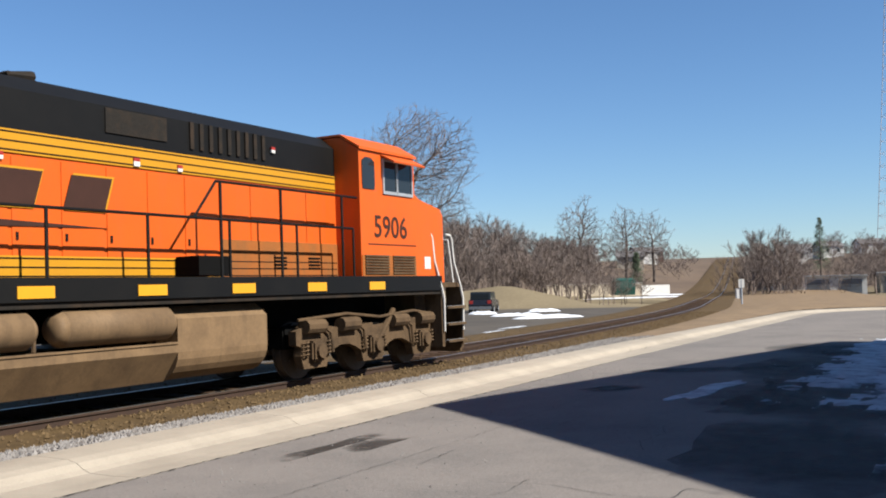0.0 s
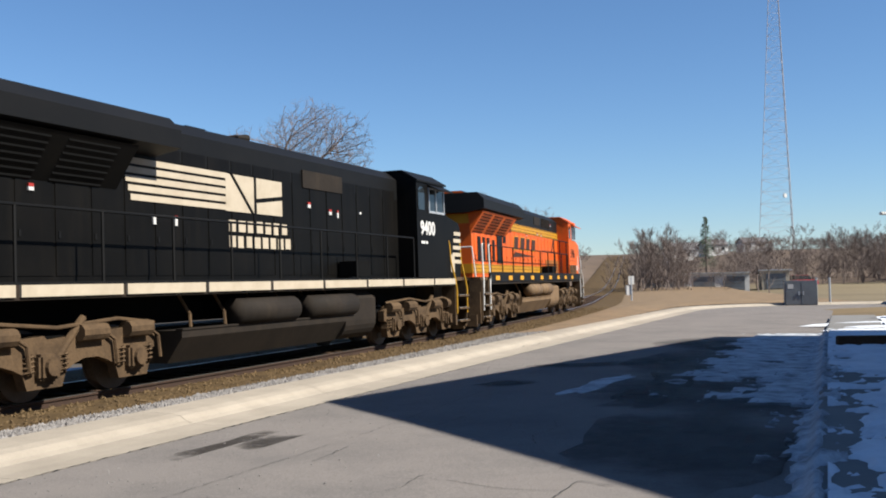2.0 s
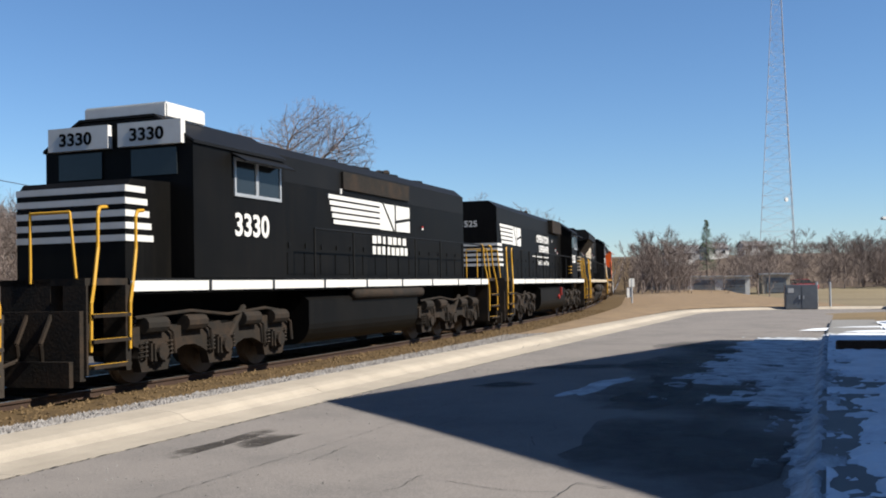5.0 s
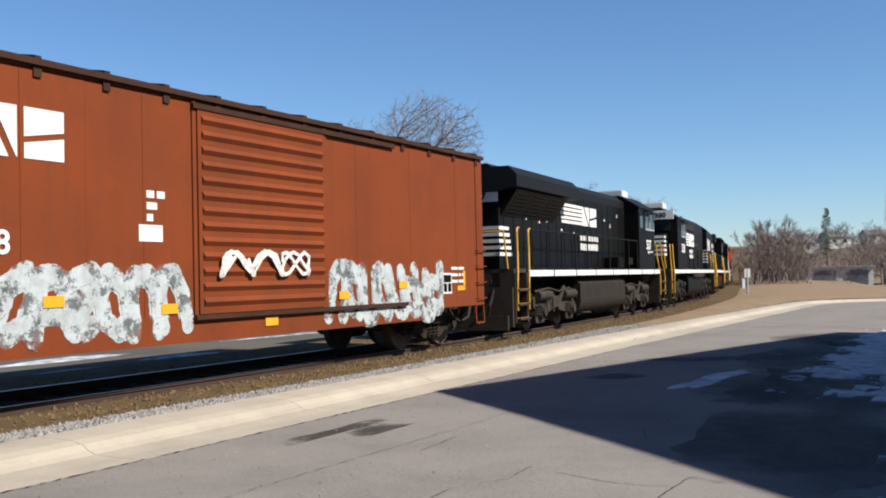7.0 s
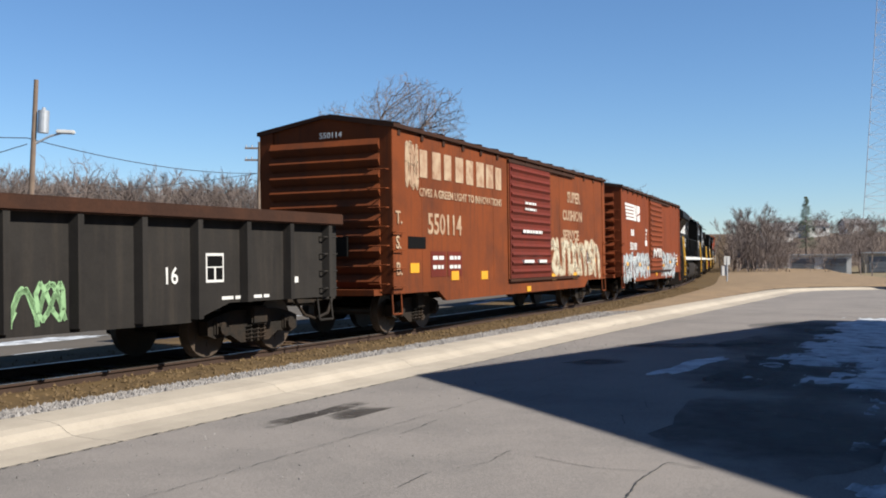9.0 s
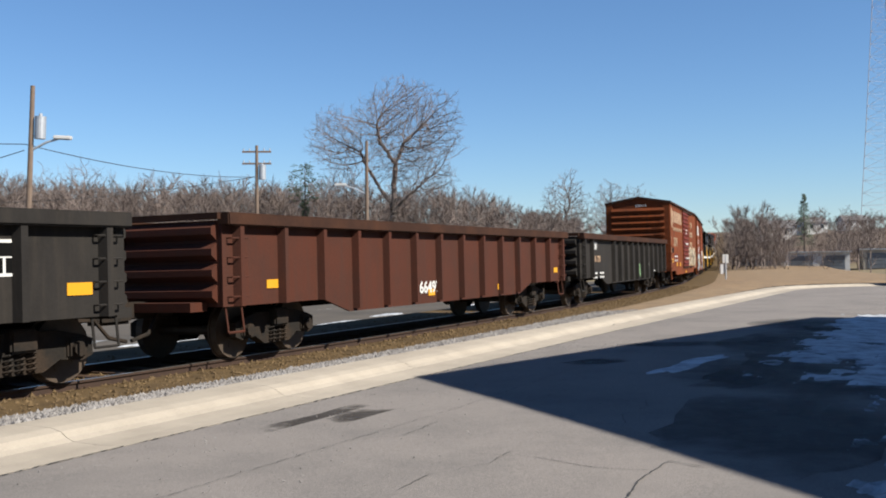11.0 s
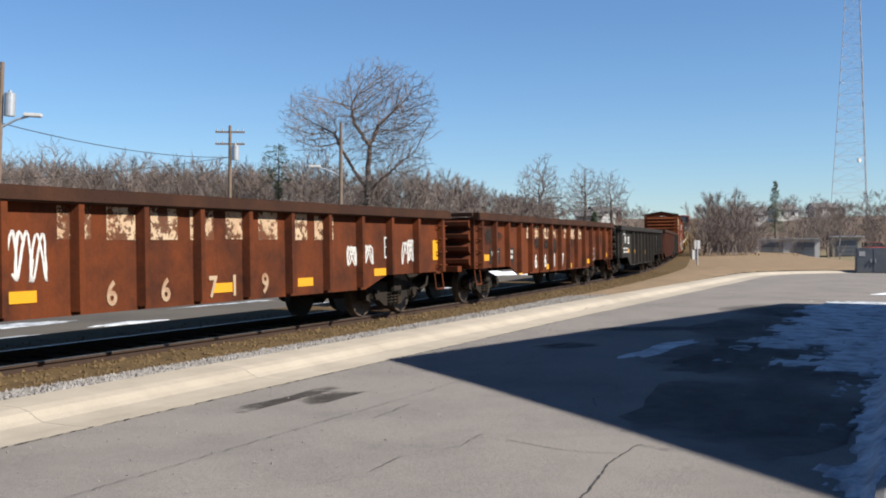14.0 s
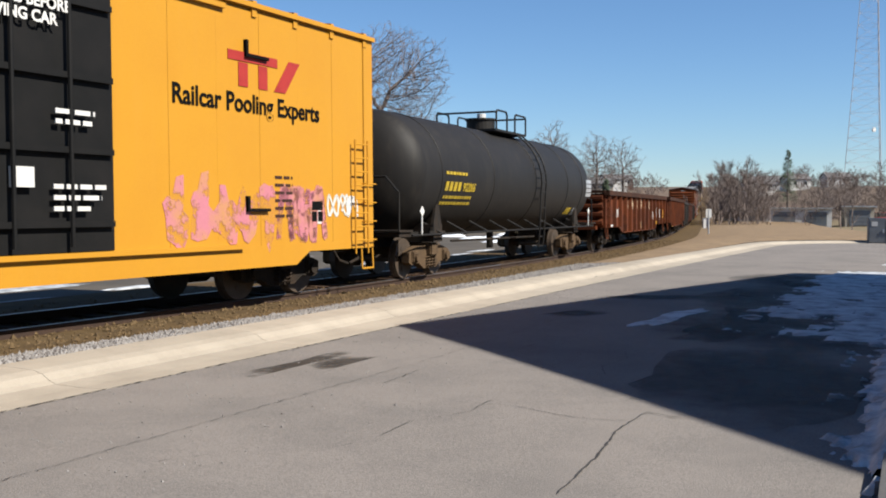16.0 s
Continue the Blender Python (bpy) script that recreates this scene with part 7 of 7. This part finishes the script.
    spots.append((d * math.sin(a), d * math.cos(a), rng.uniform(6, 11) * (1.0 if a < 0.12 else 0.75)))
FAR = [(11.0, 0.28, 0.15, 11, 0.028, 3), (11.0, 0.24, 0.2, 10, 0.028, 3), (11.0, 0.32, 0.12, 12, 0.028, 3)]
woods("hill_woods", spots, "distant leafless woods on the hills", FAR)
HOMES = ((93, 266), (106, 297), (109, 281), (126, 294), (60, 294), (49, 256), (69, 331), (42, 288))
spots = []
for k in range(620):
    a, d = rng.uniform(0.06, 0.7), rng.uniform(205, 345)
    if 0.25 < a < 0.3 or any(abs(a - math.atan2(x, y)) < 0.003 and d < math.hypot(x, y) + 6 for x, y in HOMES):
        continue
    spots.append((d * math.sin(a), d * math.cos(a), rng.uniform(1.8, 4.2)))
HEDGE = [(5.0, 0.5, 0.05, 6, 0.04, 3), (5.0, 0.6, 0.05, 7, 0.04, 3), (5.0, 0.44, 0.08, 6, 0.04, 3)]
woods("hill_scrub", spots, "brown leafless scrub covering the hillside", HEDGE)


def pine(x, y, h, label, sparse=False):
    t = tagged(new("pine_tree"), label, "tree")
    t.matrix_basis = pose(x, y, ground_at(x, y))
    bm = bmesh.new()
    rod(bm, (0, 0, -0.3), (0, 0, h), h * 0.018, 7, 0.03)
    part("trunk", bm, BARK, t)
    rng = random.Random(int(h * 10))
    V, F = [], []
    for k in range(46 if not sparse else 20):
        z = h * (0.12 if not sparse else 0.55) + (h * (0.88 if not sparse else 0.45)) * (k / 46 if not sparse else k / 20)
        reach = (h - z) * 0.24 + 0.25 if not sparse else 2.6 * math.sin(3.0 * min(1, 0.15 + (h - z) / (h * 0.45)))
        for j in range(5):
            a = rng.uniform(0, 6.28)
            L = max(0.25, reach * rng.uniform(0.6, 1.1))
            for q in range(14):
                u = rng.uniform(0.15, 1)
                c = Vector((math.cos(a) * L * u, math.sin(a) * L * u, z - 0.12 * L * u + rng.gauss(0, 0.08)))
                d = Vector((math.cos(a) + rng.gauss(0, 0.7), math.sin(a) + rng.gauss(0, 0.7), rng.gauss(0.1, 0.4))).normalized() * rng.uniform(0.2, 0.42)
                w = d.orthogonal().normalized() * 0.05
                n = len(V)
                V += [tuple(c - w), tuple(c + w), tuple(c + d)]
                F.append((n, n + 1, n + 2))
    sheet("crown", V, F, NEEDLES, t)
    return t


pine(-12.7, 110, 13.0, "tall dark pine with a tufted flat top", True)
pine(76, 200, 11.5, "dark green conifer standing among bare trees")
pine(32.5, 165, 6.5, "small dark evergreen beside the lot")


# ---------- poles, wires, tower ----------
def wood_pole(x, y, h, label, arm=0.0, cans=0, lamp=None, turn=0.0, lean=0.0, arms=1):
    g = ground_at(x, y)
    t = tagged(new("utility_pole"), label, "utility pole")
    t.matrix_basis = pose(x, y, g, 0, lean, turn)
    bm = bmesh.new()
    rod(bm, (0, 0, -0.4), (0, 0, h), 0.17, 12, 0.11)
    part("pole", bm, POLEWOOD, t)
    for k in range(arms if arm else 0):
        boxes("crossarm", [(-arm, arm, -0.06, 0.06, h - 0.55 - k * 0.9, h - 0.42 - k * 0.9)], POLEWOOD, t)
        for s in (-0.9, -0.5, 0.5, 0.9):
            bm = bmesh.new()
            rod(bm, (s * arm, 0, h - 0.42 - k * 0.9), (s * arm, 0, h - 0.24 - k * 0.9), 0.045, 8)
            part("insulator", bm, STEEL, t)
    for k in range(cans):
        bm = bmesh.new()
        a = 0.42 if cans == 1 else (k - (cans - 1) / 2) * 0.75
        yy = 0 if cans == 1 else -0.35
        rod(bm, (a, yy, h - 2.6), (a, yy, h - 1.5), 0.27, 16)
        rod(bm, (a, yy, h - 1.5), (a, yy, h - 1.35), 0.09, 8)
        part("transformer", bm, STEEL, t)
    if lamp:
        dx, lz = lamp
        bm = bmesh.new()
        pipe(bm, [(0, 0, lz - 0.7), (dx * 0.5, 0, lz - 0.25), (dx, 0, lz)], 0.055, 6)
        part("lamp_arm", bm, STEEL, t)
        bm = bmesh.new()
        box(bm, dx - 0.45, dx + 0.45, -0.14, 0.14, lz - 0.1, lz + 0.1, 0.05)
        part("lamp_head", bm, WHITE, t)
    return t


wood_pole(-19.5, 50, 10.9, "weathered wooden utility pole with transformer and street lamp", 0.0, 1, (1.5, 8.4), 5, 2.2)
wood_pole(-12.6, 77, 11.0, "wooden utility pole with crossarm and transformer", 1.1, 1, None, 0, 0.4, 2)
wood_pole(-4.1, 74, 10.9, "wooden street lamp pole with a curved arm", 0.0, 0, (-1.9, 7.7), 0, 0.4)
wood_pole(36.3, 60, 8.8, "wooden utility pole with crossarm and transformers", 1.2, 2, (-1.8, 5.9), 10, -1.5)


def wire(p, q, sag):
    pts = []
    for k in range(13):
        u = k / 12
        pts.append((p[0] + (q[0] - p[0]) * u, p[1] + (q[1] - p[1]) * u, p[2] + (q[2] - p[2]) * u - sag * 4 * u * (1 - u)))
    d = Vector((q[0] - p[0], q[1] - p[1], 0)).normalized()
    n = Vector((-d.y, d.x, 0)) * 0.022
    rows = [[(x + n.x, y + n.y, z), (x, y, z + 0.022), (x - n.x, y - n.y, z), (x, y, z - 0.022), (x + n.x, y + n.y, z)] for x, y, z in pts]
    return tagged(ribbon("overhead_wire", rows, WIRE, None, "thin black overhead wire slung between poles"), category="wire")


wire((-19.5, 50, 7.6), (-12.6, 77, 8.2), 0.5)
wire((-19.5, 50, 7.6), (-44, 30, 7.9), 0.6)
wire((-19.5, 50, 7.3), (-34, 45, 2.0), 0.1)
wire((-12.6, 77, 8.2), (-45, 95, 7.6), 0.6)
wire((36.3, 60, 8.0), (70, 40, 8.0), 0.7)


def mast(x, y, h, w):
    t = tagged(new("radio_tower"), "tall three-legged lattice radio tower, its colour paled for haze", "tower")
    t.matrix_basis = pose(x, y, ground_at(x, y), 0, 0, 25)
    legs = [(math.cos(a), math.sin(a)) for a in (0.2, 2.29, 4.39)]

    def at(i, z):
        r = w * max(0.05, (1 - z / h)) ** 1.15 + 0.35
        return (legs[i][0] * r, legs[i][1] * r, z)
    for i in range(3):
        bm = bmesh.new()
        zs = np.linspace(-0.5, h, 18)
        pipe(bm, [at(i, z) for z in zs], 0.1, 6)
        part("leg", bm, TOWER, t)
    zs = [h * (1 - (1 - k / 30) ** 1.0) for k in range(31)]
    bm = bmesh.new()
    for a, b in zip(zs, zs[1:]):
        for i in range(3):
            j = (i + 1) % 3
            rod(bm, at(i, a), at(j, a), 0.03, 4)
            rod(bm, at(i, a), at(j, b), 0.024, 4)
            rod(bm, at(j, a), at(i, b), 0.024, 4)
    part("lattice", bm, TOWER, t)
    bm = bmesh.new()
    rod(bm, (-1.6, -2.8, 17), (-1.6, -3.2, 17), 0.7, 16)
    part("dish", bm, WHITE, t)
    return t


mast(138.5, 300, 112, 6.6)


# ---------- buildings and objects far off ----------
BEIGE = surface("beige siding", (0.329, 0.29, 0.23), 0.7, (0.274, 0.236, 0.181), 0.8, 0.6, 8, 0.1, 0.05)
REDBRICK = surface("red brick far", (0.181, 0.0712, 0.0438), 0.85, (0.137, 0.0548, 0.0383), 0.8, 0.6, 8, 0.15, 0.05)
SHINGLE = surface("grey shingle", (0.106, 0.099, 0.099), 0.9, (0.066, 0.066, 0.066), 0.8, 0.6, 8, 0.2, 0.05)
GREEN = surface("green dumpster paint", (0.011, 0.0712, 0.0548), 0.5, (0.00822, 0.0438, 0.0356), 1.5, 0.7, 15, 0.1, 0.03)
GREYMETAL = surface("grey cabinet paint", (0.126, 0.137, 0.148), 0.5, (0.088, 0.093, 0.104), 1.5, 0.7, 15, 0.1, 0.03)
TYRE = surface("tyre rubber", (0.011, 0.011, 0.011), 0.9, None, 4, 0.4, 30, 0.2, 0.1)
CARBLACK = surface("dark car paint", (0.011, 0.012, 0.0164), 0.25, (0.0164, 0.0164, 0.0192), 2, 0.4, 20, 0.05, 0.0)
CARWHITE = surface("white car paint", (0.383, 0.394, 0.405), 0.3, (0.329, 0.339, 0.35), 2, 0.4, 20, 0.05, 0.0)
CARRED = surface("red car paint", (0.219, 0.0219, 0.0219), 0.3, None, 2, 0.4, 20, 0.05, 0.0)
MAROON = surface("dark maroon paint", (0.0493, 0.0164, 0.0154), 0.7, None, 2, 0.5, 20, 0.15, 0.05)


def small_house(x, y, w, d, h, wall, roof, turn, label, rise=1.6):
    t = tagged(new("house"), label, "house", "houses on the hill")
    t.matrix_basis = pose(x, y, ground_at(x, y), 0, 0, turn)
    boxes("wall", [(-w / 2, w / 2, -d / 2, d / 2, -1.0, h)], wall, t)
    bm = bmesh.new()
    prism(bm, [(-d / 2 - 0.4, h - 0.1), (0, h + rise), (d / 2 + 0.4, h - 0.1), (d / 2 + 0.3, h - 0.25), (0, h + rise - 0.2), (-d / 2 - 0.3, h - 0.25)], "x", -w / 2 - 0.4, w / 2 + 0.4)
    part("roof", bm, roof, t)
    for xx in (-w / 2 + 0.001, w / 2 - 0.12):
        bm = bmesh.new()
        prism(bm, [(-d / 2, h - 0.12), (0, h + rise - 0.2), (d / 2, h - 0.12)], "x", xx, xx + 0.12)
        part("gable", bm, wall, t)
    n = max(2, int(w / 3))
    for k in range(n):
        a = -w / 2 + (k + 0.5) * w / n
        fr = boxes("window", [(a - 0.55, a + 0.55, -d / 2 - 0.06, -d / 2 + 0.02, h * 0.38, h * 0.82)], WHITE, t)
        boxes("pane", [(a - 0.45, a + 0.45, -d / 2 - 0.08, -d / 2 + 0.01, h * 0.42, h * 0.78)], GLASS, fr)
    return t


small_house(93, 266, 6.5, 6, 2.9, WHITE, SHINGLE, 10, "small white house with a grey roof")
small_house(106, 297, 8, 6, 2.8, WHITE, SHINGLE, -8, "long white house with a grey roof")
small_house(109, 281, 6, 6, 2.9, WHITE, SHINGLE, 5, "small white house with a grey roof")
small_house(126, 294, 7, 6, 2.8, WHITE, SHINGLE, 0, "small white house with a grey roof")
small_house(60, 294, 6.5, 6, 3.0, WHITE, SHINGLE, 15, "small white house with a grey roof")
small_house(49, 256, 6.5, 6, 2.8, BEIGE, SHINGLE, -10, "beige house with a grey roof")
small_house(69, 331, 9, 7, 3.2, REDBRICK, SHINGLE, 0, "red brick house with a grey roof")
small_house(42, 288, 6, 6, 2.9, WHITE, SHINGLE, 12, "small white house with a grey roof")


def long_shed(x, y, w, d, h, wall, doors, turn, label):
    t = tagged(new("storage_building"), label, "building")
    t.matrix_basis = pose(x, y, ground_at(x, y), 0, 0, turn)
    boxes("wall", [(-w / 2, w / 2, -d / 2, d / 2, -0.5, h)], wall, t)
    boxes("roof", [(-w / 2 - 0.3, w / 2 + 0.3, -d / 2 - 0.3, d / 2 + 0.3, h + 0.002, h + 0.16)], STEEL, t)
    for k in range(doors):
        a = -w / 2 + (k + 0.5) * w / doors
        dr = boxes("door", [(a - min(1.4, w / doors * 0.36), a + min(1.4, w / doors * 0.36), -d / 2 - 0.05, -d / 2 + 0.02, 0.05, h * 0.82)], GREYMETAL, t)
        for q in range(4):
            boxes("door_panel", [(a - min(1.35, w / doors * 0.34), a + min(1.35, w / doors * 0.34), -d / 2 - 0.07, -d / 2, 0.1 + q * h * 0.2, 0.02 + (q + 1) * h * 0.2)], GREYMETAL, dr)
    return t


long_shed(51.5, 137, 12, 6, 2.3, WHITE, 3, -18, "long low white storage building with grey doors")
long_shed(60.5, 134, 3.6, 5, 2.5, BEIGE, 1, -18, "small pale yellow shed with a door")
long_shed(47.5, 147, 3, 4, 1.8, WHITE, 1, -18, "small white shed half hidden by brush")


def parked_car(x, y, turn, paint, label, kind="suv"):
    t = tagged(new("car"), label, "car")
    t.matrix_basis = pose(x, y, ground_at(x, y) + (0.42 if y < 70 and x > 10 else 0.06), 0, 0, turn)
    bm = bmesh.new()
    prism(bm, [(-2.2, 0.35), (2.2, 0.35), (2.3, 0.6), (2.2, 0.95), (1.2, 1.08), (-2.15, 1.1), (-2.3, 0.7)], "y", -0.9, 0.9)
    part("body", bm, paint, t)
    bm = bmesh.new()
    roof0 = -2.1 if kind == "suv" else -0.6
    prism(bm, [(roof0, 1.08), (1.25, 1.08), (0.6, 1.62), (roof0 + 0.2, 1.66)], "y", -0.78, 0.78)
    part("cabin", bm, GLASS, t)
    boxes("roof_panel", [(roof0 + 0.2, 0.6, -0.78, 0.78, 1.62, 1.7)], paint, t, bevel=0.03)
    for xx in (-1.4, 1.4):
        for yy in (-0.85, 0.85):
            bm = bmesh.new()
            rod(bm, (xx, yy - 0.12, 0.34), (xx, yy + 0.12, 0.34), 0.34, 20)
            wh = part("wheel", bm, TYRE, t)
            bm = bmesh.new()
            rod(bm, (xx, yy - 0.125, 0.34), (xx, yy + 0.125, 0.34), 0.2, 14)
            part("rim", bm, STEEL, wh)
    for yy in (-0.7, 0.7):
        boxes("tail_light", [(-2.28, -2.2, yy - 0.14, yy + 0.14, 0.8, 1.05)], RED, t)
        boxes("headlight", [(2.2, 2.28, yy - 0.16, yy + 0.16, 0.68, 0.86)], WHITE, t)
    boxes("rear_window", [(roof0 - 0.02, roof0 + 0.14, -0.66, 0.66, 1.12, 1.55)], GLASS, t)
    for x0, x1 in ((-2.36, -2.2), (2.2, 2.36)):
        boxes("bumper", [(x0, x1, -0.85, 0.85, 0.38, 0.6)], GREYMETAL, t)
    return t


parked_car(3.6, 79, 80, CARBLACK, "black parked sport utility vehicle on the far lot")
parked_car(29.9, 45.8, 65, CARBLACK, "dark parked car beside the snowy yard")
parked_car(31.2, 50.8, 65, CARWHITE, "white parked pickup truck beside the yard", "pickup")
parked_car(64.5, 134, 20, CARRED, "small red car parked by the sheds")

# waste container on the far lot
t = tagged(new("dumpster"), "dark green steel dumpster on the lot", "dumpster")
t.matrix_basis = pose(27.5, 150, ground_at(27.5, 150), 0, 0, 10)
bm = bmesh.new()
prism(bm, [(-1.0, 0.15), (1.0, 0.15), (1.25, 1.2), (1.25, 2.2), (-0.4, 2.6), (-1.25, 2.2), (-1.25, 1.2)], "x", -1.5, 1.5)
part("bin", bm, GREEN, t)
boxes("lid", [(-1.55, -0.02, -1.27, 0.2, 2.3, 2.36), (0.02, 1.55, -1.27, 0.2, 2.3, 2.36)], GREEN, t)
for xx in (-1.55, 1.55):
    boxes("fork_pocket", [(xx - 0.1, xx + 0.1, -0.8, 0.8, 1.2, 1.45)], GREEN, t)

# grey cabinet and posts at the bend of the road
t = tagged(new("utility_cabinet"), "grey metal utility cabinet with double doors", "utility cabinet")
t.matrix_basis = pose(25.9, 54.0, -0.03, 0, 0, -22)
boxes("body", [(-0.85, 0.85, -0.7, 0.7, 0.0, 1.4)], GREYMETAL, t, bevel=0.02)
for a in (-0.8, 0.02):
    dr = boxes("door", [(a, a + 0.78, -0.74, -0.69, 0.08, 1.33)], GREYMETAL, t, bevel=0.01)
    boxes("handle", [(a + (0.66 if a < 0 else 0.06), a + (0.72 if a < 0 else 0.12), -0.78, -0.74, 0.6, 0.8)], STEEL, dr)
boxes("warning_sign", [(-0.7, -0.4, -0.75, -0.74, 0.95, 1.2)], WHITE, t)
boxes("plinth", [(-0.95, 0.95, -0.8, 0.8, -0.1, 0.0)], WALK, t)
for k, (x, y) in enumerate(((27.6, 55.5), (28.3, 55.3))):
    t = tagged(new("post"), "plain grey steel post beside the cabinet", "post")
    bm = bmesh.new()
    rod(bm, (0, 0, -0.4), (0, 0, 1.5), 0.06, 10)
    part("shaft", bm, STEEL, t)
    t.matrix_basis = pose(x, y, 0)

# lineside signal post
t = tagged(new("lineside_post"), "small white and brown lineside post beside the track", "track post")
t.matrix_basis = pose(21.2, 70.5, 0.5)
bm = bmesh.new()
rod(bm, (0, 0, -0.6), (0, 0, 1.3), 0.06, 8)
part("post", bm, STEEL, t)
boxes("sign", [(-0.2, 0.2, -0.03, 0.0, 0.75, 1.35)], WHITE, t)
boxes("relay_box", [(-0.35, 0.0, 0.02, 0.3, 0.0, 0.7)], WHITE, t)

# yard clutter on the snow
for x, y in ((19.2, 31.85), (20.7, 31.05)):
    t = tagged(new("waste_bin"), "square dark maroon waste bin standing in snow", "waste bin", "bins")
    boxes("bin", [(-0.4, 0.4, -0.4, 0.4, -0.05, 0.75)], MAROON, t, bevel=0.03)
    boxes("lid", [(-0.46, 0.46, -0.46, 0.46, 0.752, 0.84)], GREYMETAL, t, bevel=0.02)
    t.matrix_basis = pose(x, y, 0.08, 0, 0, 30)
t = tagged(new("parking_block"), "low dark timber edging lying in the snow", "edging")
boxes("timber", [(-1.6, 1.6, -0.12, 0.12, 0.0, 0.2)], TIE, t, bevel=0.02)
t.matrix_basis = pose(11.9, 19.6, 0.14, 0, 0, -14)

# far lot: pale wall, bank and snow heaps
t = tagged(new("retaining_wall"), "long pale concrete retaining wall", "wall")
boxes("wall", [(-9, 9, -0.2, 0.2, -0.5, 1.5)], CREAM, t)
boxes("coping", [(-9.1, 9.1, -0.26, 0.26, 1.502, 1.6)], WHITE, t)
t.matrix_basis = pose(24.5, 160, ground_at(24.5, 160), 0, 0, 22)
t = tagged(new("retaining_wall"), "short pale concrete retaining wall", "wall")
boxes("wall", [(-3.0, 3.0, -0.2, 0.2, -0.5, 1.1)], WHITE, t)
t.matrix_basis = pose(35.5, 165, ground_at(35.5, 165), 0, 0, 30)
rows = []
for x in np.arange(-32, 18.1, 1.5):
    h = (2.0 + 0.45 * noise.noise((x * 0.21, 4.0, 1.0))) * float(ease(18.5, 9, x))
    rows.append([(x, 100 + 2 * noise.noise((x * 0.1, 0, 0)), -0.6), (x, 107, -0.5 + h * 0.7), (x, 113, -0.45 + h), (x, 120, -0.45 + h), (x, 132, -0.6)])
tagged(ribbon("tan_bank", rows, FIELD), "tan dormant grass bank behind the lot", "bank", kind="structure")
for k, (x, y, a, b) in enumerate(((5.3, 66, 1.6, 0.9), (6.6, 60, 2.2, 0.8), (3.2, 72, 1.2, 0.7), (8, 76, 1.3, 0.5), (28, 140, 9, 1.0), (36, 150, 5, 1.0), (-14, 17, 3.5, 0.5), (-9, 24, 3.0, 0.45), (-5, 33, 3.5, 0.4), (-18, 9, 3.0, 0.5), (-12, 33, 4, 0.8), (-3.5, 41, 3.5, 0.5))):
    patch("snow_heap", (x, y), a, b, 20 if y > 50 else 62, ground_at(x, y) + 0.02, SNOW if y > 55 else SHADESNOW, 70 + k, "low heap of old snow on the far lot", "snow", 0.35 if 55 < y < 80 else 0.12, 0.3)


motions()
